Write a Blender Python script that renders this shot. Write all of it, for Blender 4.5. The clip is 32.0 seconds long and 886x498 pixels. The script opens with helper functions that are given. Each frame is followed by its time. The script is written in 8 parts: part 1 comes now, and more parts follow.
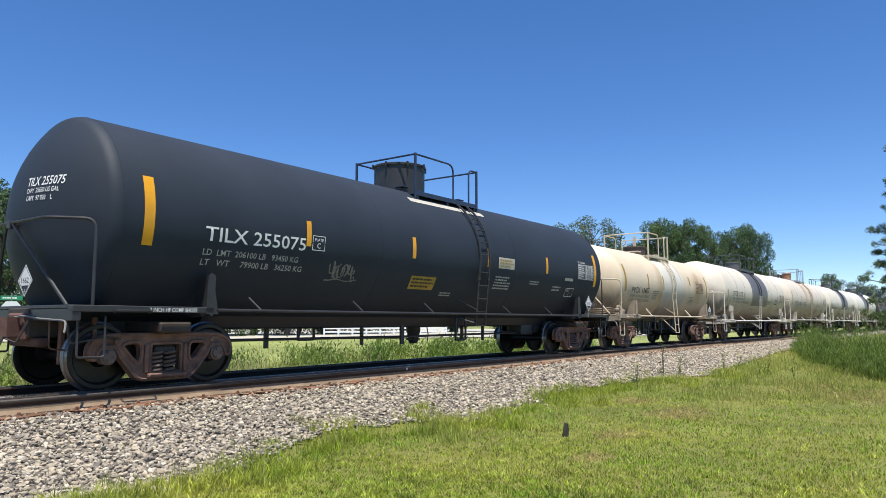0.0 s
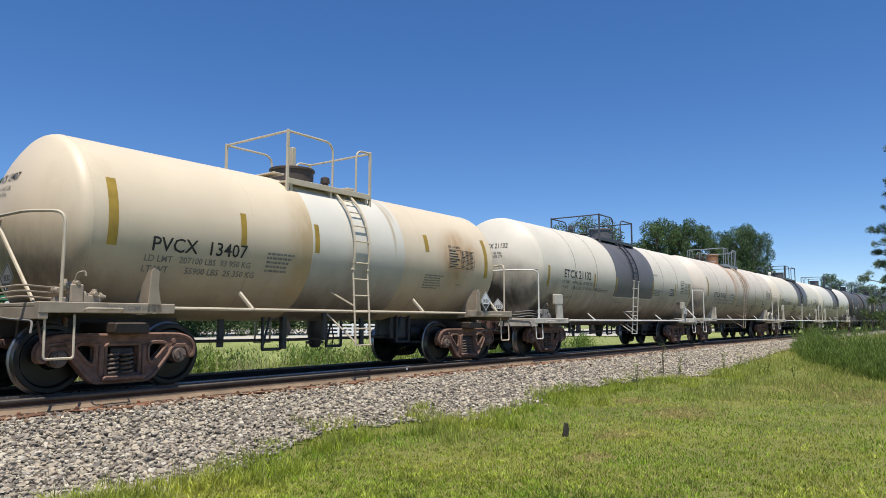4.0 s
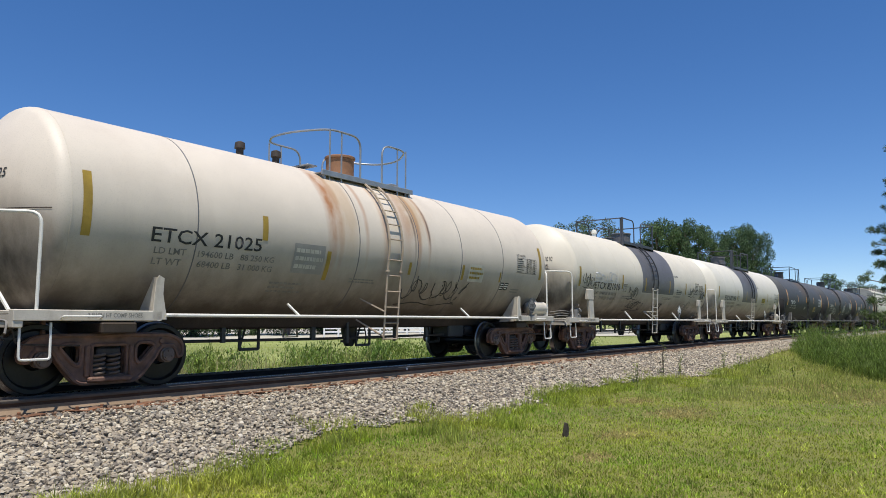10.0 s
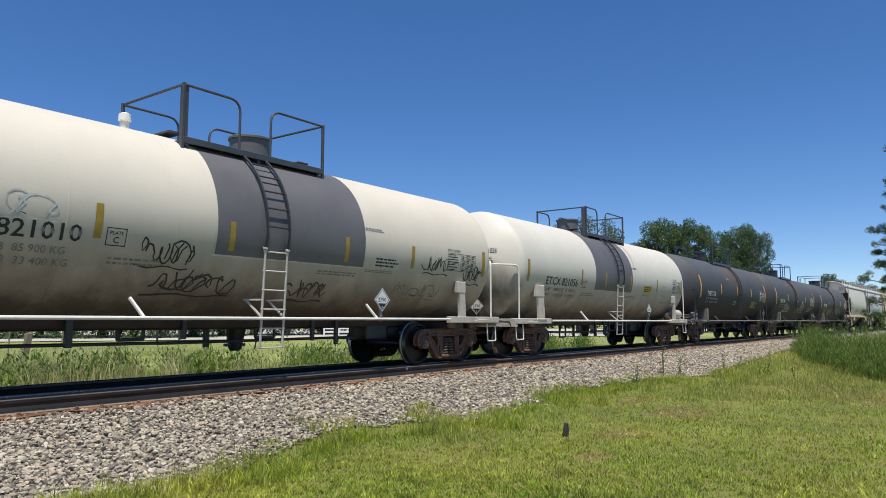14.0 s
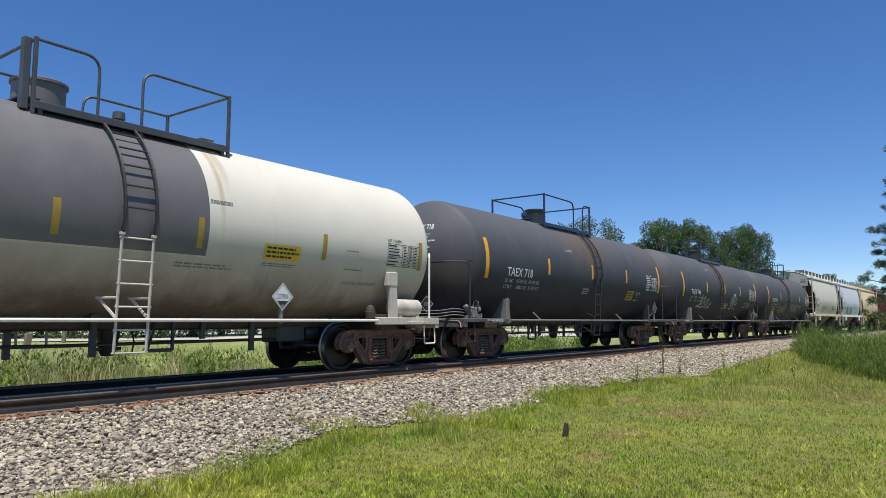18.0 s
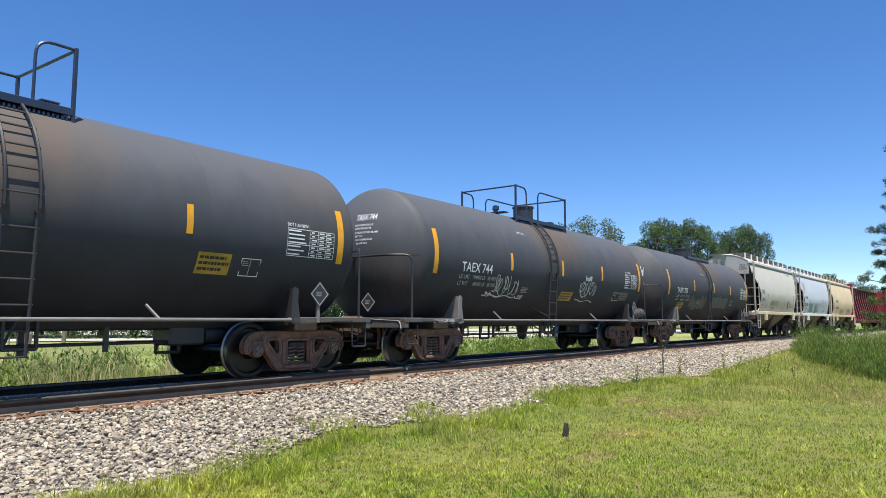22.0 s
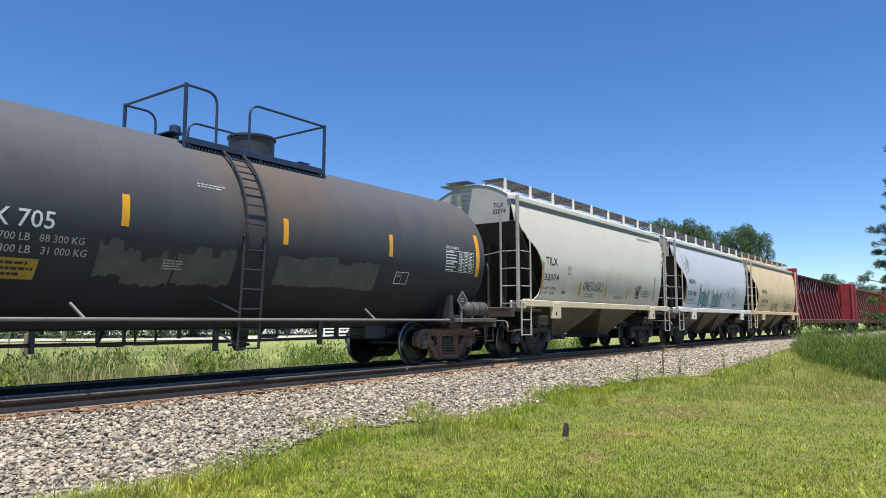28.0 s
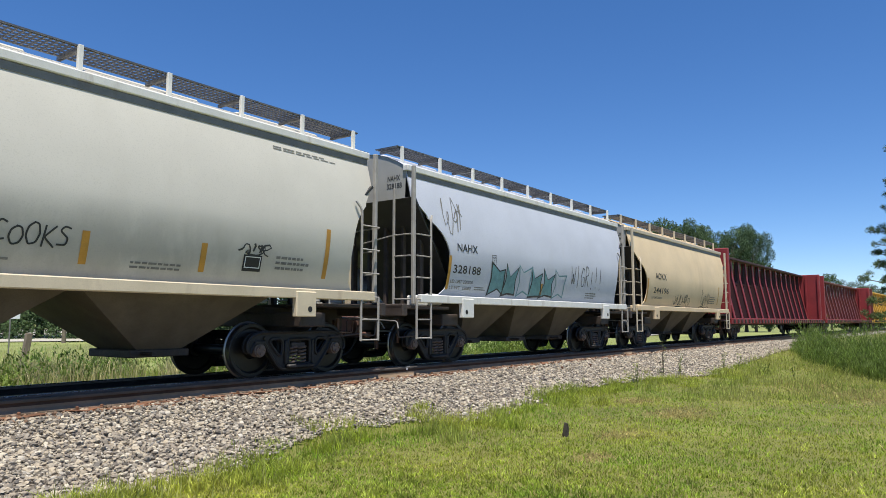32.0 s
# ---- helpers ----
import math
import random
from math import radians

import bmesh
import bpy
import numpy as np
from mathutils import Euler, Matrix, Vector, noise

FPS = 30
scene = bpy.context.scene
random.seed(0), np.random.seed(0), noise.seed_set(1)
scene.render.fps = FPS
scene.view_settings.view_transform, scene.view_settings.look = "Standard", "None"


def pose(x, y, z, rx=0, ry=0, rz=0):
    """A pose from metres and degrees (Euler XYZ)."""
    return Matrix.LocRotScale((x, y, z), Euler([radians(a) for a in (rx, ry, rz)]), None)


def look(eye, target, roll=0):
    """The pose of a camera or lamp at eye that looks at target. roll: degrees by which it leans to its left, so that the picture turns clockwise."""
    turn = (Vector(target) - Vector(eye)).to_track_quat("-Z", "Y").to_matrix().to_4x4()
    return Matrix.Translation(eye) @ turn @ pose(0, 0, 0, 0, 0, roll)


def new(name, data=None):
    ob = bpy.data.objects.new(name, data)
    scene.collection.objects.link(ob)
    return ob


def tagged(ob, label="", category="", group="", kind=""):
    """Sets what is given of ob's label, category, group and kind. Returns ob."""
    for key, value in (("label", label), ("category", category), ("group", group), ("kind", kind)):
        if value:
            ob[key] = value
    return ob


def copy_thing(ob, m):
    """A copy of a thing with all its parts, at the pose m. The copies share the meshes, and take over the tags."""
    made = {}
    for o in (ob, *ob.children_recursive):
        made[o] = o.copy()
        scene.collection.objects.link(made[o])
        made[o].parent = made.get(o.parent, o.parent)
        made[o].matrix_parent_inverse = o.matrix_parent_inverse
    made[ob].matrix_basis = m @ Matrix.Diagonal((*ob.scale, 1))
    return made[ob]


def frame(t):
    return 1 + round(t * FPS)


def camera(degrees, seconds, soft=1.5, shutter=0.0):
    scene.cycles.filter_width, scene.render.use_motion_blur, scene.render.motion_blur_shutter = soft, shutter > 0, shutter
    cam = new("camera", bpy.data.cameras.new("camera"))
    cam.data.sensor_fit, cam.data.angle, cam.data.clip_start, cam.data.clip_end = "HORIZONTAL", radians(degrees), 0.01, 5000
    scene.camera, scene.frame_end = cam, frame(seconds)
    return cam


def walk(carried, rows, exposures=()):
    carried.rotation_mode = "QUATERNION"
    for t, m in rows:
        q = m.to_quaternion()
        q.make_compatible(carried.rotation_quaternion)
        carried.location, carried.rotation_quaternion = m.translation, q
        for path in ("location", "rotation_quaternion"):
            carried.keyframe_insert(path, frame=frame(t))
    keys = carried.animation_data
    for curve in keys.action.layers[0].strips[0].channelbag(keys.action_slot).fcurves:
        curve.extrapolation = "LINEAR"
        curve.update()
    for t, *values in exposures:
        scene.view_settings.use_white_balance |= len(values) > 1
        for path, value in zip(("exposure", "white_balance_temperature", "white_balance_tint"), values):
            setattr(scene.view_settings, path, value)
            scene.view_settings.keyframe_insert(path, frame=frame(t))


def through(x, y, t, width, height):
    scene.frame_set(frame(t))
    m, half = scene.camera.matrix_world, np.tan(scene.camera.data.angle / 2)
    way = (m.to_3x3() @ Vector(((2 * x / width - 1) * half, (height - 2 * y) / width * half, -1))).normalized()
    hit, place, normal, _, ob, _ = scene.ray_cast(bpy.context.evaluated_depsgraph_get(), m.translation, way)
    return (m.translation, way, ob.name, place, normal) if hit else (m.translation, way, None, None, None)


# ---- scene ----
EYE = Vector((0.0, -10.48, 0.946))
AHEAD = Vector((0.804, 0.5856, 0.1033))
cam = camera(65.0, 32.0, soft=0.5)
VIEW = look(EYE, EYE + AHEAD)
walk(cam, [(0.0, VIEW), (32.0, VIEW)], exposures=[(0.0, 0.48), (3.0, 0.27), (6.0, 0.12), (8.0, 0.14), (13.0, 0.11), (18.0, 0.2), (21.0, 0.56), (23.0, 0.62), (25.0, 0.66), (28.0, 0.52), (32.0, 0.33)])

# ---- light ----
SUN_AZ, SUN_EL = radians(222), radians(72)   # the way to the sun, counted from +x towards +y
sky = bpy.data.worlds.new("sky")
sky.use_nodes = True
scene.world = sky
_n = sky.node_tree.nodes
_s = _n.new("ShaderNodeTexSky")
_s.sky_type, _s.sun_disc = "NISHITA", False
_s.sun_elevation, _s.sun_rotation = SUN_EL, radians(90) - SUN_AZ
_s.altitude, _s.air_density, _s.dust_density, _s.ozone_density = 1500, 0.8, 0.0, 3.0
_n["Background"].inputs["Strength"].default_value = 0.145
_h = _n.new("ShaderNodeHueSaturation")
_h.inputs["Hue"].default_value, _h.inputs["Saturation"].default_value, _h.inputs["Value"].default_value = 0.508, 1.34, 1.13
_g = _n.new("ShaderNodeGamma")
_g.inputs["Gamma"].default_value = 0.84
sky.node_tree.links.new(_s.outputs[0], _g.inputs["Color"])
sky.node_tree.links.new(_g.outputs[0], _h.inputs["Color"])
sky.node_tree.links.new(_h.outputs[0], _n["Background"].inputs["Color"])
sun = new("sun", bpy.data.lights.new("sun", "SUN"))
sun.data.energy, sun.data.angle, sun.data.color = 5.0, radians(0.53), (1.0, 0.95, 0.86)
_d = Vector((math.cos(SUN_EL) * math.cos(SUN_AZ), math.cos(SUN_EL) * math.sin(SUN_AZ), math.sin(SUN_EL)))
sun.matrix_world = look(_d * 100, (0, 0, 0))

# ---- the train's way ----
BEND = -5e-4                                     # the track's gentle curve
SPEED_AT = [0, 3.5, 7, 10.5, 14, 17, 20.5, 24, 28, 32]
SPEED = [4.534, 4.538, 4.666, 4.502, 4.365, 4.16, 4.172, 4.185, 4.174, 4.119]
_tt = np.linspace(0, 32, 3201)
_vv = np.interp(_tt, SPEED_AT, SPEED)
_gone = np.concatenate([[0], np.cumsum((_vv[1:] + _vv[:-1]) * 0.005)])


def gone(t):
    """Metres that the train has run at t seconds."""
    return float(np.interp(t, _tt, _gone))


def on_track(x, side=0.0, z=0.0):
    return pose(x, BEND * x * x / 2 + side, z, 0, 0, math.degrees(BEND * x))


# ---- mesh building ----
class Shape:
    """Vertices and faces of one mesh, gathered piece by piece."""

    def __init__(self):
        self.v, self.f = [], []

    def add(self, verts, faces):
        k = len(self.v)
        self.v += [tuple(p) for p in verts]
        self.f += [tuple(i + k for i in q) for q in faces]
        return self

    def box(self, x0, x1, y0, y1, z0, z1, b=0.0):
        if b <= 0:
            v = [(x, y, z) for z in (z0, z1) for y in (y0, y1) for x in (x0, x1)]
            return self.add(v, [(0, 2, 3, 1), (4, 5, 7, 6), (0, 1, 5, 4), (2, 6, 7, 3), (0, 4, 6, 2), (1, 3, 7, 5)])
        v, ix = [], {}
        for i, x in enumerate((x0, x1)):
            for j, y in enumerate((y0, y1)):
                for k, z in enumerate((z0, z1)):
                    xi, yi, zi = (x + b, x - b)[i], (y + b, y - b)[j], (z + b, z - b)[k]
                    for a, p in enumerate(((x, yi, zi), (xi, y, zi), (xi, yi, z))):
                        ix[i, j, k, a] = len(v)
                        v.append(p)
        f = []
        for i in (0, 1):
            q = [ix[i, 0, 0, 0], ix[i, 1, 0, 0], ix[i, 1, 1, 0], ix[i, 0, 1, 0]]
            f.append(q if i else q[::-1])
            q = [ix[0, i, 0, 1], ix[1, i, 0, 1], ix[1, i, 1, 1], ix[0, i, 1, 1]]
            f.append(q[::-1] if i else q)
            q = [ix[0, 0, i, 2], ix[1, 0, i, 2], ix[1, 1, i, 2], ix[0, 1, i, 2]]
            f.append(q if i else q[::-1])
        for p in (0, 1):
            for r in (0, 1):
                q = [ix[0, p, r, 1], ix[1, p, r, 1], ix[1, p, r, 2], ix[0, p, r, 2]]
                f.append(q[::-1] if p == r else q)
                q = [ix[p, 0, r, 0], ix[p, 1, r, 0], ix[p, 1, r, 2], ix[p, 0, r, 2]]
                f.append(q if p == r else q[::-1])
                q = [ix[p, r, 0, 0], ix[p, r, 1, 0], ix[p, r, 1, 1], ix[p, r, 0, 1]]
                f.append(q[::-1] if p == r else q)
                for s in (0, 1):
                    q = [ix[p, r, s, 0], ix[p, r, s, 1], ix[p, r, s, 2]]
                    f.append(q if (p + r + s) % 2 else q[::-1])
        return self.add(v, f)

    def prism(self, poly, axis, lo, hi):
        """A flat outline drawn out along an axis: 'y' takes (x, z), 'x' takes (y, z), 'z' takes (x, y)."""
        put = {"y": lambda a, b, c: (a, c, b), "x": lambda a, b, c: (c, a, b), "z": lambda a, b, c: (a, b, c)}[axis]
        n = len(poly)
        v = [put(a, b, lo) for a, b in poly] + [put(a, b, hi) for a, b in poly]
        f = [tuple(range(n)), tuple(range(2 * n - 1, n - 1, -1))]
        f += [(i, i + n, (i + 1) % n + n, (i + 1) % n) for i in range(n)]
        return self.add(v, f)

    def pipe(self, points, r, n=6, caps=True):
        pts = [Vector(p) for p in points]
        v, f = [], []
        side = None
        for i, p in enumerate(pts):
            d = (pts[min(i + 1, len(pts) - 1)] - pts[max(i - 1, 0)]).normalized()
            if side is None:
                side = d.orthogonal().normalized()
            side = (side - d * side.dot(d)).normalized()
            up = d.cross(side)
            for k in range(n):
                a = 2 * math.pi * k / n
                v.append(p + (side * math.cos(a) + up * math.sin(a)) * r)
        for i in range(len(pts) - 1):
            for k in range(n):
                f.append((i * n + k, i * n + (k + 1) % n, (i + 1) * n + (k + 1) % n, (i + 1) * n + k))
        if caps:
            f += [tuple(range(n - 1, -1, -1)), tuple(range((len(pts) - 1) * n, len(pts) * n))]
        return self.add(v, f)

    def lathe(self, profile, n=32, axis="x", at=(0, 0, 0)):
        """profile: (along, radius) pairs, turned round an axis through at."""
        put = {"x": lambda s, a, r: (s, r * math.sin(a), r * math.cos(a)), "y": lambda s, a, r: (r * math.cos(a), s, r * math.sin(a)),
               "z": lambda s, a, r: (r * math.sin(a), r * math.cos(a), s)}[axis]
        v, f = [], []
        for s, r in profile:
            for k in range(n):
                p = put(s, 2 * math.pi * k / n, r)
                v.append((p[0] + at[0], p[1] + at[1], p[2] + at[2]))
        for i in range(len(profile) - 1):
            for k in range(n):
                f.append((i * n + k, (i + 1) * n + k, (i + 1) * n + (k + 1) % n, i * n + (k + 1) % n))
        f += [tuple(range(n)), tuple(range(len(profile) * n - 1, (len(profile) - 1) * n - 1, -1))]
        return self.add(v, f)


def bent(points, radius=0.1, steps=4):
    """A polyline with its inner corners rounded."""
    pts = [Vector(p) for p in points]
    out = [pts[0]]
    for a, b, c in zip(pts, pts[1:], pts[2:]):
        r = min(radius, (a - b).length * 0.45, (c - b).length * 0.45)
        p, q = b + (a - b).normalized() * r, b + (c - b).normalized() * r
        for i in range(steps + 1):
            u = i / steps
            out.append(p * (1 - u) ** 2 + b * 2 * u * (1 - u) + q * u * u)
    out.append(pts[-1])
    return out


def mesh_of(name, shape, smooth=35):
    me = bpy.data.meshes.new(name)
    me.from_pydata(shape.v, [], shape.f)
    if smooth:
        me.polygons.foreach_set("use_smooth", [True] * len(me.polygons))
        me.set_sharp_from_angle(angle=radians(smooth))
    me.update()
    return me


def part(name, shape, material, parent=None, label="", smooth=35):
    me = shape if isinstance(shape, bpy.types.Mesh) else mesh_of(name, shape, smooth)
    if not me.materials:
        me.materials.append(material)
    ob = new(name, me)
    ob.parent = parent
    return tagged(ob, label) if label else ob


def thing(name, label, category, group="", kind=""):
    return tagged(new(name), label, category, group, kind)


# ---- materials ----
def mix_color(nt, a, b, fac):
    m = nt.nodes.new("ShaderNodeMix")
    m.data_type = "RGBA"
    for sock, val in ((m.inputs[6], a), (m.inputs[7], b), (m.inputs[0], fac)):
        if isinstance(val, bpy.types.NodeSocket):
            nt.links.new(val, sock)
        else:
            sock.default_value = (*val, 1) if isinstance(val, tuple) else val
    return m.outputs[2]


def noise_tex(nt, coord, scale, stretch=(1, 1, 1), detail=4, rough=0.6):
    mp = nt.nodes.new("ShaderNodeMapping")
    mp.inputs["Scale"].default_value = stretch
    nt.links.new(coord, mp.inputs[0])
    no = nt.nodes.new("ShaderNodeTexNoise")
    no.inputs["Scale"].default_value, no.inputs["Detail"].default_value, no.inputs["Roughness"].default_value = scale, detail, rough
    nt.links.new(mp.outputs[0], no.inputs["Vector"])
    return no.outputs["Fac"]


def ramp(nt, fac, lo, hi, a=0.0, b=1.0):
    m = nt.nodes.new("ShaderNodeMapRange")
    for i, val in enumerate((lo, hi, a, b)):
        m.inputs[i + 1].default_value = val
    nt.links.new(fac, m.inputs[0])
    return m.outputs[0]


def surf(name, color, rough=0.55, metal=0.0, vary=0.2, scale=3.0, fine=60.0, bump=0.15, dirt=None, dirt_amount=0.0, dirt_scale=1.5, streak=True,
         spread=0.12, island=0.0, each=0.0, blots=(), spec=0.5):
    """Paint, metal, wood or stone: a base colour that varies at two scales, grime in streaks or patches, blots of stain
    and of painted shade, and a fine relief.
    """
    m = bpy.data.materials.new(name)
    m.use_nodes = True
    nt = m.node_tree
    bsdf = nt.nodes["Principled BSDF"]
    co = nt.nodes.new("ShaderNodeTexCoord").outputs["Object"]
    lo, hi = tuple(c * (1 - vary) for c in color), tuple(min(1, c * (1 + vary * 0.6)) for c in color)
    broad = noise_tex(nt, co, scale)
    grain = noise_tex(nt, co, fine, detail=2)
    c = mix_color(nt, lo, hi, ramp(nt, broad, 0.3, 0.7))
    c = mix_color(nt, c, tuple(x * 0.72 for x in color), ramp(nt, grain, 0.52, 0.8, 0, 0.5))
    if dirt:
        d = noise_tex(nt, co, dirt_scale, (1, 1, 0.22) if streak else (1, 1, 1), detail=6, rough=0.65)
        c = mix_color(nt, c, dirt, ramp(nt, d, 0.62 - dirt_amount * 0.3, 0.62 - dirt_amount * 0.3 + spread * 2, 0, 0.85))
    # Wide blots (rx > 10) hold painted shade and sunlight, so they stay smooth.
    for x, y, z, rx, ry, rz, col, k in blots:
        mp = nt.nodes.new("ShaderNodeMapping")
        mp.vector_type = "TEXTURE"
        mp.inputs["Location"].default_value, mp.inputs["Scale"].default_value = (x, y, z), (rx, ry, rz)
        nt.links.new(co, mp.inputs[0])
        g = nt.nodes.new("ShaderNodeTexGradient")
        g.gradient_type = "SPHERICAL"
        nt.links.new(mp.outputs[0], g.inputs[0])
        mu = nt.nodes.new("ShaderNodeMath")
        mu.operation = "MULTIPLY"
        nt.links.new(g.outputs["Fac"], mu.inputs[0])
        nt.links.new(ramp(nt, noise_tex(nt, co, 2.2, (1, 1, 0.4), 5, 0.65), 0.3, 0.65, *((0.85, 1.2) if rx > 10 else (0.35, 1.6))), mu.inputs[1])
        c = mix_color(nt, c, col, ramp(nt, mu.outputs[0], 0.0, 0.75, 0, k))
    if island or each:
        info = nt.nodes.new("ShaderNodeNewGeometry").outputs["Random Per Island"] if island else nt.nodes.new("ShaderNodeObjectInfo").outputs["Random"]
        k = island or each
        v = nt.nodes.new("ShaderNodeHueSaturation")
        nt.links.new(c, v.inputs["Color"])
        nt.links.new(ramp(nt, info, 0, 1, 1 - k, 1 + k), v.inputs["Value"])
        c = v.outputs[0]
    nt.links.new(c, bsdf.inputs["Base Color"])
    bsdf.inputs["Metallic"].default_value, bsdf.inputs["Specular IOR Level"].default_value = metal, spec
    nt.links.new(ramp(nt, grain, 0.3, 0.7, max(0.02, rough - 0.1), min(1, rough + 0.12)), bsdf.inputs["Roughness"])
    if bump:
        bp = nt.nodes.new("ShaderNodeBump")
        bp.inputs["Strength"].default_value, bp.inputs["Distance"].default_value = bump, 0.01
        nt.links.new(grain, bp.inputs["Height"])
        nt.links.new(bp.outputs[0], bsdf.inputs["Normal"])
    return m


def leafy(name, color, other, rough=0.6, vary=0.35, through=0.25):
    """Blades and leaves: two greens mixed by patches of the ground, each blade a little different, some light let through."""
    m = bpy.data.materials.new(name)
    m.use_nodes = True
    nt = m.node_tree
    bsdf = nt.nodes["Principled BSDF"]
    co = nt.nodes.new("ShaderNodeTexCoord").outputs["Object"]
    patch = ramp(nt, noise_tex(nt, co, 0.55, detail=5), 0.38, 0.66)
    c = mix_color(nt, color, other, patch)
    info = nt.nodes.new("ShaderNodeNewGeometry").outputs["Random Per Island"]
    v = nt.nodes.new("ShaderNodeHueSaturation")
    nt.links.new(c, v.inputs["Color"])
    nt.links.new(ramp(nt, info, 0, 1, 1 - vary, 1 + vary), v.inputs["Value"])
    mottle = nt.nodes.new("ShaderNodeHueSaturation")
    nt.links.new(v.outputs[0], mottle.inputs["Color"])
    nt.links.new(ramp(nt, noise_tex(nt, co, 3.2, detail=4, rough=0.6), 0.34, 0.66, 0.7, 1.2), mottle.inputs["Value"])
    tuft = nt.nodes.new("ShaderNodeHueSaturation")
    nt.links.new(mottle.outputs[0], tuft.inputs["Color"])
    nt.links.new(ramp(nt, noise_tex(nt, co, 10.0, detail=2, rough=0.5), 0.33, 0.67, 0.62, 1.3), tuft.inputs["Value"])
    v = tuft
    nt.links.new(v.outputs[0], bsdf.inputs["Base Color"])
    bsdf.inputs["Roughness"].default_value = rough
    tr = nt.nodes.new("ShaderNodeBsdfTranslucent")
    nt.links.new(v.outputs[0], tr.inputs["Color"])
    ms = nt.nodes.new("ShaderNodeMixShader")
    ms.inputs[0].default_value = through
    nt.links.new(bsdf.outputs[0], ms.inputs[1])
    nt.links.new(tr.outputs[0], ms.inputs[2])
    nt.links.new(ms.outputs[0], nt.nodes["Material Output"].inputs["Surface"])
    return m


def crushed(name, tones):
    """Broken stone: each piece takes one of several tones."""
    m = surf(name, (0.3, 0.3, 0.3), 0.85, vary=0.15, scale=6, fine=50, bump=0.3)
    nt = m.node_tree
    bsdf = nt.nodes["Principled BSDF"]
    old = bsdf.inputs["Base Color"].links[0].from_socket
    cr = nt.nodes.new("ShaderNodeValToRGB")
    while len(cr.color_ramp.elements) < len(tones):
        cr.color_ramp.elements.new(0.5)
    for i, (el, t) in enumerate(zip(cr.color_ramp.elements, tones)):
        el.position, el.color = i / (len(tones) - 1), (*t, 1)
    nt.links.new(nt.nodes.new("ShaderNodeNewGeometry").outputs["Random Per Island"], cr.inputs[0])
    k = nt.nodes.new("ShaderNodeMix")
    k.data_type, k.blend_type = "RGBA", "MULTIPLY"
    k.inputs[0].default_value = 1
    nt.links.new(cr.outputs[0], k.inputs[6])
    nt.links.new(mix_color(nt, old, (1.0, 1.0, 1.0), 0.55), k.inputs[7])
    nt.links.new(k.outputs[2], bsdf.inputs["Base Color"])
    return m

BLACK_NEW = surf("black_tank_paint", (0.025, 0.033, 0.047), 0.62, spec=0.24, vary=0.15, scale=0.8, fine=90, bump=0.03, dirt=(0.05, 0.05, 0.052), dirt_amount=0.0, spread=0.2)
# Wide pale blot: faded paint and painted-in sunlight on top; brown ones are rust.
BLACK_OLD = surf("weathered_black_paint_lit_top", (0.025, 0.029, 0.04), 0.64, spec=0.25, vary=0.25, scale=0.9, fine=70, bump=0.05, dirt=(0.05, 0.048, 0.048), dirt_amount=0.1, dirt_scale=0.8, spread=0.25,
                 blots=[(-6.5, -0.8, 1.9, 0.7, 0.9, 0.7, (0.1, 0.065, 0.048), 0.5), (0.0, -0.8, 4.0, 40.0, 5.0, 2.5, (0.1, 0.104, 0.113), 0.85), (0.1, -1.0, 3.3, 2.0, 1.6, 1.3, (0.13, 0.09, 0.062), 0.65), (5.5, -1.0, 3.1, 1.5, 1.5, 1.2, (0.11, 0.083, 0.065), 0.3)])
# On the four pale tank paints, wide dark blots are grime plus painted-in shade.
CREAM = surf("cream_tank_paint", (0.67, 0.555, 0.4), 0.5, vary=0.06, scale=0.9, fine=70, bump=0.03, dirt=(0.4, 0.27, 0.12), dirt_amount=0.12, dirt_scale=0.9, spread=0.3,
             blots=[(-5.3, 0.0, 1.3, 1.2, 2.0, 1.2, (0.12, 0.085, 0.055), 0.8), (0.0, -1.1, 0.7, 18.0, 1.7, 1.85, (0.105, 0.08, 0.056), 0.6), (3.6, -1.3, 2.4, 1.0, 0.8, 0.8, (0.36, 0.19, 0.06), 0.75), (-1.0, -1.2, 2.2, 0.7, 0.9, 1.3, (0.4, 0.27, 0.11), 0.7), (1.0, -1.2, 2.0, 0.4, 0.9, 1.2, (0.4, 0.27, 0.11), 0.6)])
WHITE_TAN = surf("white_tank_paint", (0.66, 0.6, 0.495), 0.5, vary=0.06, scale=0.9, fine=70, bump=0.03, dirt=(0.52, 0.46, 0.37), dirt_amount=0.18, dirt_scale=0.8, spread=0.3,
                 blots=[(-6.85, 0.0, 1.35, 1.35, 2.1, 1.6, (0.055, 0.042, 0.034), 0.97), (0.0, -1.0, 0.6, 24.0, 2.2, 2.05, (0.085, 0.066, 0.048), 0.95), (-5.9, -1.3, 1.5, 0.6, 0.7, 0.8, (0.09, 0.07, 0.055), 0.5), (3.5, -1.4, 1.3, 3.0, 0.8, 0.5, (0.2, 0.165, 0.12), 0.4)])
